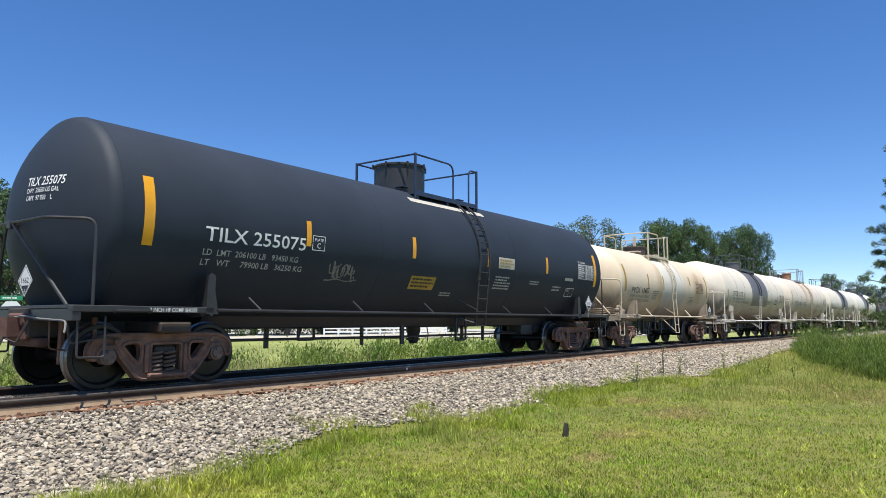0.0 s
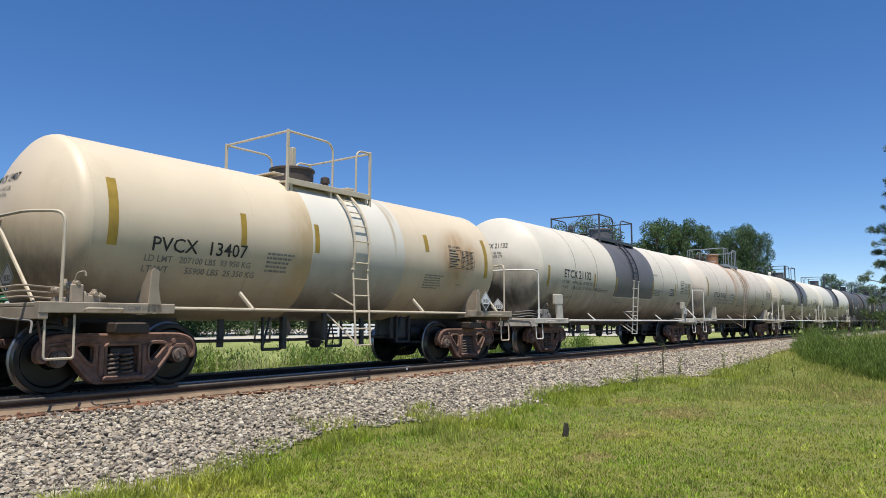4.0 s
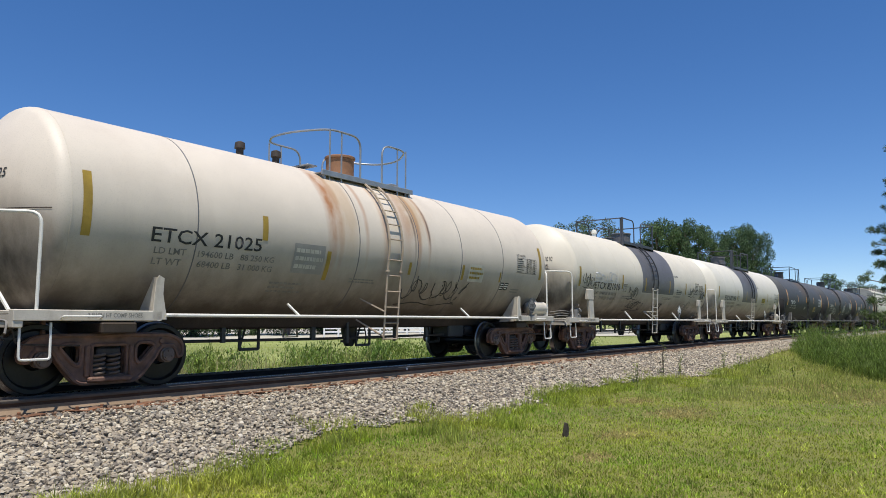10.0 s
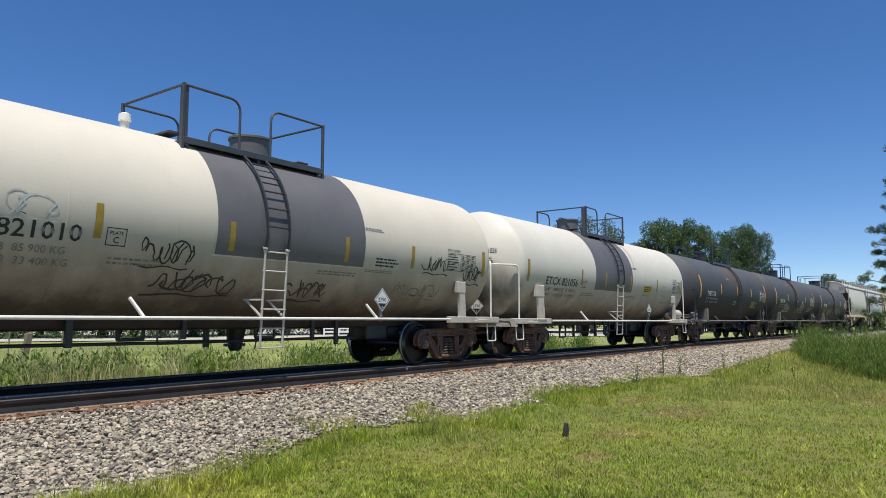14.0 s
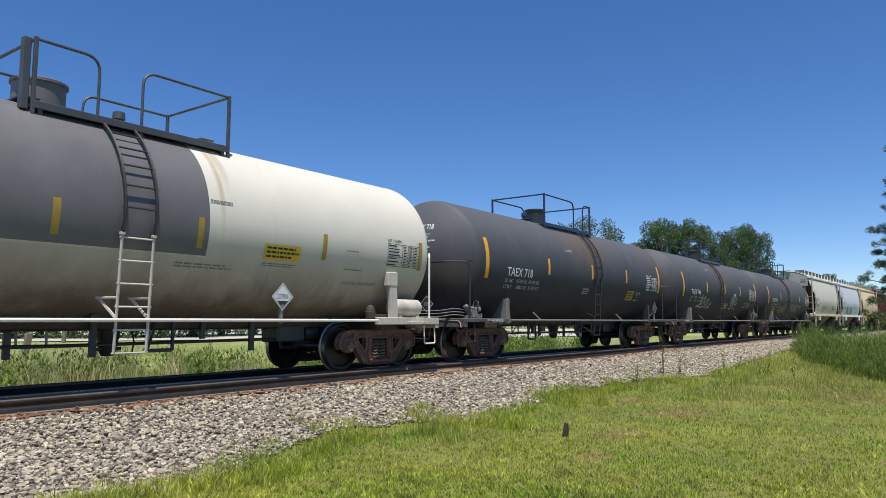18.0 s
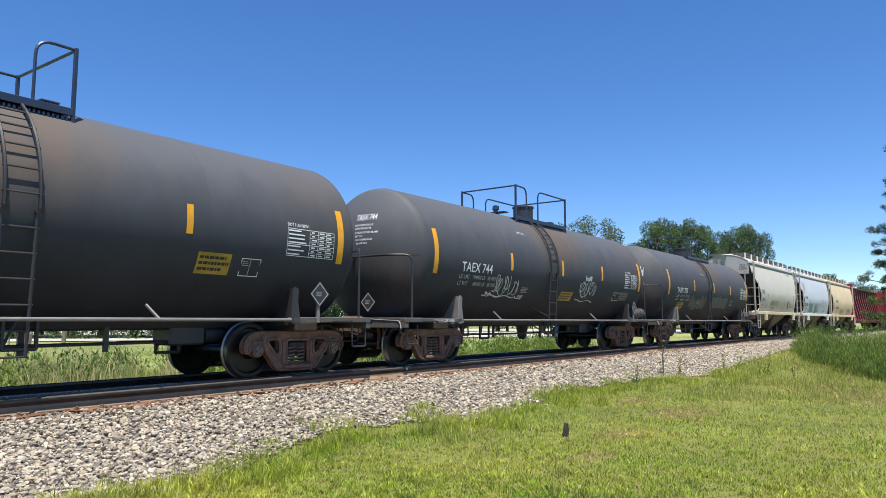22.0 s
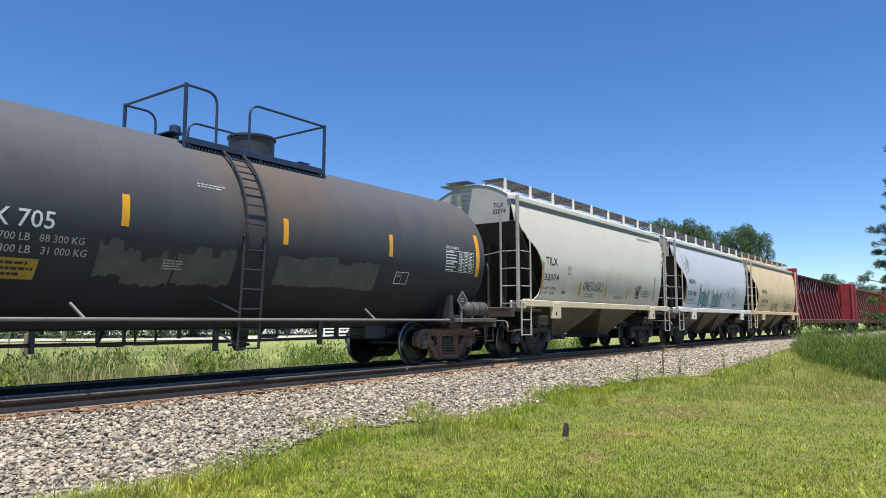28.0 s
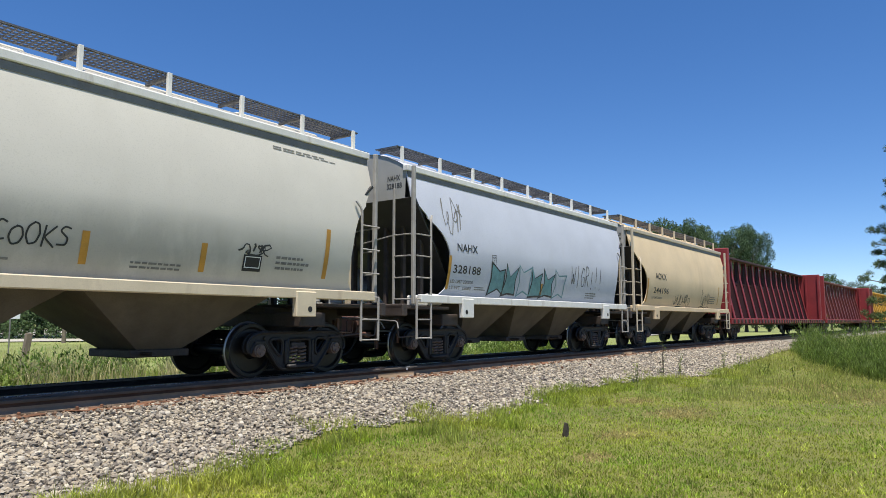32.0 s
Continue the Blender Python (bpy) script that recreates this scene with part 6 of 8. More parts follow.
    # side sills
    for sd in (-1, 1):
        s = part("side_sill", Shape().box(-h + 0.1, h - 0.1, *sorted((sd * 1.5, sd * 1.62)), 1.33, 1.5, 0.015), sill, car, "long side sill below the body")
        for m in (-1, 1):
            part("jacking_pad", Shape().box(*sorted((m * (tb - 0.6), m * (tb - 0.15))), *sorted((sd * 1.52, sd * 1.64)), 1.02, 1.45, 0.015), sill, s)
            # black disc stands for the dark of a hole
            part("pad_hole", Shape().lathe([(sd * 1.6, 0.05), (sd * 1.643, 0.05), (sd * 1.644, 0.001)][::sd], 16, "y", (m * (tb - 0.3), 0, 1.15)), SHADED_CAST, s)
    # sloping hoppers
    for i in range(c["bays"]):
        w = (2 * tb - 1.5) / c["bays"]
        x = -tb + 0.75 + w * (i + 0.5)
        v = [(x - w * 0.5, -1.3, 1.42), (x + w * 0.5, -1.3, 1.42), (x + w * 0.5, 1.3, 1.42), (x - w * 0.5, 1.3, 1.42), (x - 0.35, -0.55, 0.5), (x + 0.35, -0.55, 0.5), (x + 0.35, 0.55, 0.5), (x - 0.35, 0.55, 0.5)]
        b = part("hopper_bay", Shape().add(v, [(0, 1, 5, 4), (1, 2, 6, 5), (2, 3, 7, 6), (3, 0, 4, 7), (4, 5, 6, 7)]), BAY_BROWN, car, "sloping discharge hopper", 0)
        part("outlet_gate", Shape().box(x - 0.5, x + 0.5, -0.6, 0.6, 0.4, 0.52, 0.015).pipe([(x - 0.3, -0.9, 0.46), (x - 0.3, 0.9, 0.46)], 0.03, 6), DARK_RUST, b)
    # roof walk
    zw = ze + 0.56
    walkway = part("roof_walk", Shape().box(-h, h, -1.02, -0.98, zw - 0.02, zw).box(-h, h, -0.42, -0.38, zw - 0.02, zw), GALVANISED, car, "open grating roof walk")
    g = Shape()
    for k in range(int(2 * h / 0.085)):
        x = -h + k * 0.085
        g.box(x, x + 0.012, -1.0, -0.4, zw - 0.03, zw)
    for k in range(6):
        y = -0.98 + 0.11 * k
        g.box(-h, h, y - 0.006, y + 0.006, zw - 0.03, zw - 0.005)
    part("grating", g, GALVANISED, walkway, "close steel grating", 0)
    g = Shape()
    for k in range(int(2 * h / 0.085)):
        x = -h + k * 0.085
        g.box(x, x + 0.012, 0.4, 1.0, zw - 0.03, zw)
    part("far_grating", g.box(-h, h, 0.39, 0.41, zw - 0.03, zw).box(-h, h, 0.99, 1.01, zw - 0.03, zw), GALVANISED, walkway, "", 0)
    for m in (-1, 1):
        cw = Shape()
        for k in range(8):
            y = -0.1 + 0.09 * k
            cw.box(*sorted((m * (h + 0.3), m * (h - 0.1))), y, y + 0.035, zw - 0.04, zw - 0.015)
        for k in range(14):
            x = m * (h - 0.09 + 0.03 * k)
            cw.box(x - 0.007, x + 0.007, -0.1, 0.57, zw - 0.045, zw - 0.01)
        tagged(part("cross_walk", cw, GALVANISED, walkway, "open grating across the car end", 0), kind="stuff")
    for i in range(9):
        x = -h + 0.15 + (2 * h - 0.3) * i / 8
        part("walk_bracket", Shape().box(x - 0.035, x + 0.035, -1.06, -1.0, ze + 0.12, zw, 0.006), c.get("eave", paint), walkway)
        part("bracket_arm", Shape().box(x - 0.03, x + 0.03, -1.0, -0.4, zw - 0.09, zw - 0.04, 0.006), GALVANISED, walkway)
    for i in range(4):
        x = -h + h * 0.25 + i * h * 0.5
        part("roof_hatch", Shape().box(x - 1.0, x + 1.0, -0.28, 0.28, ze + 0.42, ze + 0.55, 0.03), paint, car, "long trough hatch cover")
    wall = lambda x, z: Vector((x - 0.07, -(Y + 0.006 - bulge((z - zs) / (ze - zs))), z))
    for text, x, z, w, hh, main in c["text"]:
        lettering("reporting_mark" if main else "stencil", text, x, z, w, hh, wall, BLACK_INK if main else GREY_INK, car)
    for x, z0, z1 in c["tape"]:
        patch("reflector_strip", x - 0.05, x + 0.05, z0, z1, wall, HOPPER_TAPE, car, "faded amber reflector strip", 14)
    endw = lambda u, z: Vector((-h + 0.016, -u, z))
    for text, u, z, w, hh in c["end_text"]:
        lettering("end_mark", text, u, z, w, hh, endw, BLACK_INK, car)
    for x, z, w, hh, m, seed, st in c.get("graffiti", []):
        scrawl("graffiti", x, z, w, hh, wall, m, car, "sprayed graffiti scrawl", seed, st, 0.03)
    for text, x, z, w, hh, m, tilt in c.get("tags", []):
        brushed(text, x, z, w, hh, wall, m, car, "thin sprayed graffiti word", 0.024, tilt)
    for x, z, w, hh in c.get("pieces", []):
        painted_piece(x, z, w, hh, wall, car, 52, 6)
    for x, z, w, hh in c.get("frames", []):
        frame_box("plate_box", x, z, w, hh, 0.012, wall, BLACK_INK, car)
        lettering("plate_word", "PLATE", x + w * 0.16, z + hh * 0.62, w * 0.68, hh * 0.18, wall, BLACK_INK, car)
        lettering("plate_letter", "C", x + w * 0.36, z + hh * 0.18, w * 0.28, hh * 0.3, wall, BLACK_INK, car)
    for x, z, w, hh, n in c.get("bars", []):
        bars("small_stencil", x, z, w, hh, n, wall, GREY_INK, car, "", int(x * 7) + 50)
    for x, z, w, hh in c.get("panels", []):
        p = patch("notice_panel", x, x + w, z, z + hh, wall, BLACK_INK, car, "black notice panel", 2)
        frame_box("panel_grid", x + w * 0.08, z + hh * 0.2, w * 0.84, hh * 0.7, 0.014, lambda a, b: wall(a, b) + Vector((0, -0.005, 0)), WHITE_INK, p)
    mast = part("brake_mast", Shape().box(-h - 0.16, -h - 0.09, 0.2, 0.34, 1.26, ze + 0.2, 0.012), CREAM_SILL, car, "rust-stained cream upright brake mast")
    part("mast_stay", Shape().box(-h - 0.1, -h, 0.22, 0.32, 3.62, 3.7, 0.008), CREAM_SILL, mast)
    rr = [(-xe + 0.02, 0.5 + 0.26 * math.cos(a), 2.45 + 0.26 * math.sin(a)) for a in [2 * math.pi * i / 24 for i in range(25)]]
    w = part("brake_wheel", Shape().pipe(rr, 0.018, 6, False), DARK_RUST, car, "spoked hand brake wheel")
    for i in range(5):
        a = i * 1.2566
        part("spoke", Shape().pipe([(-xe + 0.02, 0.5, 2.45), (-xe + 0.02, 0.5 + 0.26 * math.cos(a), 2.45 + 0.26 * math.sin(a))], 0.012, 5), DARK_RUST, w)
    part("brake_housing", Shape().box(-h - 0.28, -h - 0.1, 0.34, 0.66, 2.2, 2.72, 0.04).lathe([(-h - 0.34, 0.08), (-h - 0.28, 0.09)], 14, "x", (0, 0.5, 2.45)), CREAM_SILL, car, "grimy hand brake gear housing")
    part("brake_chain", Shape().pipe([(-h - 0.2, 0.5, 2.2), (-h - 0.2, 0.48, 1.7), (-h - 0.12, 0.4, 1.28)], 0.014, 5), DARK_RUST, car)
    part("control_valve", Shape().box(-h + 0.35, -h + 0.75, -1.3, -1.0, 1.27, 1.5, 0.03).lathe([(-h + 0.8, 0.05), (-h + 0.83, 0.13), (-h + 1.25, 0.13), (-h + 1.28, 0.05)], 16, "x", (0, -1.2, 1.42)), sill, car, "brake valve on the end deck")
    return car


hopper_car(dict(at=143.36, half=5.54, trucks=4.06, paint=GREY_HOPPER, sill=CREAM_SILL, eave=WHITE_STEEL, post=WORN_POST, bays=2, label="light grey covered hopper car with a rust-stained cream sill", side_label="light grey curved side sheets",
                text=[("TILX", -4.05, 2.5, 0.68, 0.21, True), ("32074", -4.1, 2.06, 0.85, 0.19, True), ("LD LMT  232900", -4.18, 1.82, 0.8, 0.08, False), ("LT  WT   53100", -4.18, 1.68, 0.78, 0.08, False)],
                end_text=[("TILX", 0.74, 3.95, 0.32, 0.12), ("32074", 0.72, 3.78, 0.4, 0.12)], tape=[(-4.2, 1.65, 2.56), (-1.82, 1.67, 2.09), (0.05, 1.68, 2.11), (1.82, 1.68, 2.11), (4.33, 1.7, 2.58)],
                tags=[("ONECOOKS", -1.62, 1.88, 1.5, 0.26, BLACK_SPRAY, 0.1)], graffiti=[(2.4, 2.0, 0.7, 0.22, BLACK_SPRAY, 42, 3)], frames=[(-2.72, 2.28, 0.2, 0.24)], panels=[(2.55, 1.74, 0.36, 0.26), (-2.95, 1.72, 0.2, 0.12)],
                bars=[(-1.5, 1.66, 0.7, 0.12, 2), (3.2, 1.78, 0.8, 0.26, 3), (0.7, 1.66, 0.8, 0.12, 2), (3.2, 3.85, 1.6, 0.08, 2)]))
hopper_car(dict(at=155.75, half=5.62, trucks=4.2, paint=BLUE_GREY_HOPPER, sill=WHITE_STEEL, eave=WHITE_STEEL, post=WORN_POST, bays=3, label="pale blue-grey covered hopper car with teal graffiti", side_label="pale blue-grey curved side sheets",
                text=[("NAHX", -4.05, 2.52, 0.82, 0.18, True), ("328188", -4.15, 2.02, 1.1, 0.19, True), ("LD LMT 220000", -4.2, 1.8, 0.9, 0.08, False), ("LT WT  63000", -4.2, 1.66, 0.85, 0.08, False)],
                end_text=[("NAHX", 0.74, 3.95, 0.35, 0.12), ("328188", 0.72, 3.78, 0.42, 0.12)], tape=[(-4.3, 1.65, 2.4), (0.0, 1.66, 1.95)],
                tags=[("WIGR!!!", 1.7, 1.95, 2.2, 0.62, BLACK_SPRAY, 0.0)], graffiti=[(-4.6, 2.9, 0.8, 0.85, GREY_INK, 54, 3)], frames=[(-2.6, 2.3, 0.2, 0.24)],
                pieces=[(-2.7, 1.55, 3.9, 0.85)], bars=[(2.8, 1.62, 0.8, 0.2, 3), (-3.2, 1.66, 0.5, 0.1, 2)]))
hopper_car(dict(at=168.05, half=5.8, trucks=4.3, paint=TAN_HOPPER, sill=TAN_HOPPER, eave=CREAM_STEEL, post=CREAM_STEEL, bays=3, label="tan covered hopper car with rust stains and black graffiti", side_label="tan curved side sheets",
                text=[("AOKX", -3.7, 2.5, 1.2, 0.24, True), ("244196", -3.8, 1.98, 1.6, 0.22, True), ("LD LMT 203000", -3.9, 1.78, 1.1, 0.08, False)],
                end_text=[("AOKX", 0.74, 3.95, 0.35, 0.12), ("244196", 0.72, 3.78, 0.42, 0.12)], tape=[(-4.4, 1.65, 2.5), (4.5, 1.7, 2.5)],
                graffiti=[(-1.5, 1.55, 2.2, 0.55, BLACK_SPRAY, 61, 6), (1.9, 1.6, 1.4, 0.7, BLACK_SPRAY, 62, 5)], bars=[(3.2, 1.7, 1.0, 0.35, 4)]))


# ---- centre-beam flat cars ----
def beam_car(at, half, paint, end_paint, label, seed, marks):
    car = thing("centerbeam_car", label, "flat car", "freight cars of the train")
    TRAIN.append((car, at))
    top = 4.5
    # first car: beam in the shaded red, stake edges in full red as if lit
    beam = SHADED_RED_BEAM if seed == 1 else BROWN_BEAM if seed == 2 else paint
    deck = Shape().box(-half, half, -1.5, 1.5, 0.98, 1.08, 0.02).box(-half, half, -0.35, 0.35, 0.72, 1.0, 0.02)
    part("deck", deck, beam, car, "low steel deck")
    for sd in (-1, 1):
        s = part("side_sill", Shape().box(-half, half, *sorted((sd * 1.42, sd * 1.52)), 0.82, 1.1, 0.015), paint, car)
        n = int(2 * half / 0.7)
        for i in range(n):
            x = -half + 0.4 + i * 0.7
            part("stake_pocket", Shape().box(x - 0.08, x + 0.08, *sorted((sd * 1.52, sd * 1.58)), 0.84, 1.04, 0.01), DARK_RUST, s)
    for m in (-1, 1):
        b = part("bulkhead", Shape().box(*sorted((m * (half - 0.3), m * half)), -1.45, 1.45, 1.08, top + 0.05, 0.03), end_paint, car, "tall solid end bulkhead")
        for y in (-1.35, -0.5, 0.5, 1.35):
            part("bulkhead_rib", Shape().box(*sorted((m * (half - 0.42), m * (half - 0.3))), y - 0.06, y + 0.06, 1.08, top, 0.01), end_paint, b)
        truck(car, m * (half - 2.0), DARK_RUST)
        ends(car, m * (half + 0.2), m)
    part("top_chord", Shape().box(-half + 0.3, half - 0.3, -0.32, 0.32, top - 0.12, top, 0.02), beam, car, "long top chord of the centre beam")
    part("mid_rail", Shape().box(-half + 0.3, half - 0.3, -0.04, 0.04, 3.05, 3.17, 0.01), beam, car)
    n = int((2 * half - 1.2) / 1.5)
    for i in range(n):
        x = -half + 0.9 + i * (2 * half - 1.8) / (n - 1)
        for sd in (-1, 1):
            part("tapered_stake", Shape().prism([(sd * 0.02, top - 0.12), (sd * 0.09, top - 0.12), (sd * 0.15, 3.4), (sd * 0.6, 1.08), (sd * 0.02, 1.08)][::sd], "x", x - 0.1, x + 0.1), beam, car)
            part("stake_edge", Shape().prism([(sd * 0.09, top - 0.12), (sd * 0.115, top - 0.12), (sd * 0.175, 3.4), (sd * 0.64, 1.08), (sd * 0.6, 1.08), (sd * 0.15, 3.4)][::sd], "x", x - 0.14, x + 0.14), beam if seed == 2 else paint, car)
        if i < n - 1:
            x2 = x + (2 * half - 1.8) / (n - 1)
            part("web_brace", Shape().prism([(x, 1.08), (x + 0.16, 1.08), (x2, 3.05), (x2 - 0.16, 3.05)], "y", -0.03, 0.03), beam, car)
    endw = lambda u, z: Vector((-half - 0.008, -u, z))
    for u, z, w, hh, k in marks:
        bars("end_stencil", u, z, w, hh, k, endw, WORN_WHITE, car, "", seed)
    if seed == 2:
        scrawl("graffiti", -0.9, 1.35, 2.0, 1.3, endw, RED_SPRAY, car, "dark red sprayed scrawl", 71, 4, 0.12)
    return car


beam_car(187.3, 12.6, RED_BEAM, RED_BEAM, "red centre-beam flat car, empty, with tapered stakes", 1, [])
beam_car(214.6, 13.1, RED_BEAM, RED_BEAM, "red centre-beam flat car with a scrawl on its bulkhead", 2, [(0.2, 3.0, 0.9, 0.3, 3)])
beam_car(242.2, 12.6, YELLOW_BEAM, BROWN_BEAM, "yellow centre-beam flat car with a brown bulkhead", 3, [(0.1, 2.6, 1.0, 1.2, 4)])

# ---- ground, ballast and track ----
def at_view(bearing, depth):
    """Place on the plan fitted to the camera's view: bearing counts image columns, depth runs along its axis."""
    u = (bearing - 784) / 1231 * depth
    f = Vector((AHEAD.x, AHEAD.y, 0)).normalized()
    return EYE.x + f.x * depth + f.y * u, EYE.y + f.y * depth - f.x * u


TIE_TOP = -0.2


def bed_height(side):
    """Height of ballast and ground across the track; side: metres from its centre line, minus towards the camera."""
    if side < 0:
        return float(np.interp(-side, [0, 0.8, 0.95, 1.75, 2.1, 3.9, 5.5, 60], [-0.24, -0.24, -0.222, -0.225, -0.28, -0.64, -0.66, -0.7]))
    return float(np.interp(side, [0, 1.75, 2.1, 3.4, 6, 300], [-0.24, -0.25, -0.29, -0.62, -0.72, -0.75]))


def ground_z(x, y):
    side = y - BEND * min(x, 300) ** 2 / 2
    w = 0.05 * noise.noise((x * 0.3, y * 0.3, 0)) + 0.015 * noise.noise((x * 1.3, y * 1.3, 4))
    k = min(1, max(0, (abs(side) - 2) / 2))
    return bed_height(side) + w * k - 0.02


def ground():
    xs = np.concatenate([[-1500, -400, -120, -40], np.arange(-12, 60, 0.6), np.arange(60, 262, 6.0), [320, 500, 900, 2500]])
    ys = np.concatenate([[-2500, -900, -300, -100, -40, -20], np.arange(-14, 8, 0.4), [9, 11, 14, 18, 25, 40, 60, 100, 180, 400, 1000, 3000]])
    v = [(x, y + (BEND * min(x, 300) ** 2 / 2 if -15 < y < 30 and x > -40 else 0), 0) for x in xs for y in ys]
    v = [(x, y, ground_z(x, y) if -15 < x < 300 and -50 < y < 60 else -0.72) for x, y, z in v]
    n = len(ys)
    f = [(i * n + j, (i + 1) * n + j, (i + 1) * n + j + 1, i * n + j + 1) for i in range(len(xs) - 1) for j in range(n - 1)]
    g = part("ground", Shape().add(v, f), SOIL, None, "grassy ground with bare and dry patches")
    g.data.materials.append(MEADOW_SOIL)
    for p in g.data.polygons:
        if p.center.y > 3 or p.center.x > 90 or p.center.y < -16:
            p.material_index = 1
    tagged(g, "", "ground", "", "structure")


def edge(x):
    """How far the stones reach towards the lawn."""
    return float(np.interp(x, [-5, 3.9, 4.9, 6.1, 7.3, 8.75, 9.6, 11.6, 13.65, 15.4, 19.2, 21.6, 26.5, 36.4, 60, 300],
                           [4.6, 4.3, 4.05, 3.62, 3.48, 3.68, 4.2, 3.9, 3.45, 3.52, 3.78, 4.55, 3.95, 3.3, 2.5, 2.4])) + 0.1 * noise.noise((x * 0.8, 3, 0)) + 0.14 * noise.noise((x * 3, 8, 0))


def ballast():
    xs = np.concatenate([np.arange(-14, 45, 0.25), np.arange(45, 262, 3.0)])
    v, f = [], []
    n = 26
    for x in xs:
        e = edge(x)
        for j in range(n):
            s = -e + (e + 3.2) * j / (n - 1)
            w = 0.02 * noise.noise((x * 4, s * 4, 1)) if abs(s) > 1.2 else 0
            v.append((x, s + BEND * x * x / 2, bed_height(s) + w + (0.012 if 0 < j < n - 1 else -0.09)))
    for i in range(len(xs) - 1):
        for j in range(n - 1):
            f.append((i * n + j, (i + 1) * n + j, (i + 1) * n + j + 1, i * n + j + 1))
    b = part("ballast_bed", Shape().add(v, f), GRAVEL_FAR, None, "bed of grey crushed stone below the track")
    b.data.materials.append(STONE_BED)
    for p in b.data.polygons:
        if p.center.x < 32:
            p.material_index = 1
    tagged(b, "", "ballast", "", "structure")


def rails():
    track = tagged(new("track"), "single railway track on wooden ties", "track", "", "structure")
    prof = [(-0.076, -0.186), (0.076, -0.186), (0.076, -0.174), (0.03, -0.155), (0.011, -0.13), (0.011, -0.06), (0.03, -0.045), (0.036, -0.035), (0.036, -0.012), (0.026, 0.0), (-0.026, 0.0), (-0.036, -0.012), (-0.036, -0.035), (-0.03, -0.045), (-0.011, -0.06), (-0.011, -0.13), (-0.03, -0.155), (-0.076, -0.174)]
    xs = list(np.arange(-14, 60, 2.0)) + list(np.arange(60, 262, 6.0))
    n = len(prof)
    for sd in (-1, 1):
        v = [(x, BEND * x * x / 2 + sd * 0.753 + a, b) for x in xs for a, b in prof]
        f = [(i * n + k, i * n + (k + 1) % n, (i + 1) * n + (k + 1) % n, (i + 1) * n + k) for i in range(len(xs) - 1) for k in range(n)]
        r = part("rail", Shape().add(v, f), RAIL_SIDE, track, "rusty steel rail with a polished running surface", 25)
        r.data.materials.append(RAIL_TOP)
        r.data.materials.append(RAIL_WEB)
        r.data.materials.append(RAIL_FOOT)
        for i, p in enumerate(r.data.polygons):
            k = i % n
            p.material_index = 1 if k in (8, 9, 10) else 2 if k in (4, 5, 13, 14) else 3 if k in (1, 2, 3, 15, 16, 17) else 0
    # an old rail left lying upright on the tie ends
    spare = tagged(new("spare_rail"), "old rusty rail lying upright on the tie ends", "rail")
    half = [(0.076, -0.186), (0.076, -0.17), (0.048, -0.15), (0.026, -0.125), (0.02, -0.09), (0.02, -0.058), (0.033, -0.045), (0.037, -0.035), (0.037, -0.012), (0.026, 0.0)]
    worn = half + [(-a, b) for a, b in half[::-1]]
    n = len(worn)
    v = [(x, BEND * x * x / 2 - 1.22 + a, b + 0.002) for x in xs for a, b in worn]
    f = [(i * n + k, i * n + (k + 1) % n, (i + 1) * n + (k + 1) % n, (i + 1) * n + k) for i in range(len(xs) - 1) for k in range(n)]
    r = part("rail_bar", Shape().add(v, f), SPARE_SIDE, spare, "", 25)
    r.data.materials.append(SPARE_WEB)
    r.data.materials.append(SPARE_FOOT)
    # upper web takes the shaded colour, foot and lower web the lit one
    for i, p in enumerate(r.data.polygons):
        k = i % n
        p.material_index = 1 if k in (4, 5, 13, 14) else 2 if k in (0, 1, 2, 3, 15, 16, 17, 18, 19) else 0
    y = BEND * 11.35 ** 2 / 2 - 1.22
    mark = Shape().box(11.33, 11.365, y - 0.041, y - 0.037, -0.06, -0.01).box(11.3, 11.45, y - 0.036, y - 0.02, 0.001, 0.005).box(11.34, 11.5, y - 0.1, y - 0.05, -0.17, -0.166)
    part("paint_mark", mark, WHITE_INK, spare, "white sprayed paint mark")
    for x, y in ((15.2, -2.1), (16.4, -2.25), (18.0, -2.3)):
        o = thing("iron_stake", "short rusty iron stake in the ballast", "stake")
        o.location = (x, BEND * x * x / 2 + y, bed_height(y))
        part("peg", Shape().lathe([(-0.1, 0.02), (0.07, 0.02), (0.07, 0.035), (0.1, 0.035), (0.105, 0.01)], 10, "z"), PLATE_RUST, o)
    tie = mesh_of("tie", Shape().box(-0.11, 0.11, -1.3, 1.3, -0.38, TIE_TOP, 0.012))
    plate = mesh_of("tie_plate", Shape().box(-0.1, 0.1, -0.18, 0.18, TIE_TOP, TIE_TOP + 0.014, 0.004))
    spike = mesh_of("spike", Shape().box(-0.016, 0.016, -0.02, 0.02, TIE_TOP, TIE_TOP + 0.05, 0.006))
    anchor = mesh_of("rail_anchor", Shape().box(-0.02, 0.02, -0.1, 0.1, -0.205, -0.165, 0.006).box(-0.02, 0.02, -0.11, -0.07, -0.205, -0.13, 0.006))
    rng = random.Random(4)
    for i in range(86):
        x = 1.0 + i * 0.5 + rng.uniform(-0.03, 0.03)
        y = BEND * x * x / 2
        t = part("tie", tie, TIE_WOOD, track)
        t.location, t.rotation_euler = (x, y + rng.uniform(-0.03, 0.03), rng.uniform(-0.012, 0.004)), (0, 0, rng.uniform(-0.03, 0.03))
        for sd in (-1, 1):
            p = part("tie_plate", plate, PLATE_RUST, track)
            p.location = (x, y + sd * 0.753, 0)
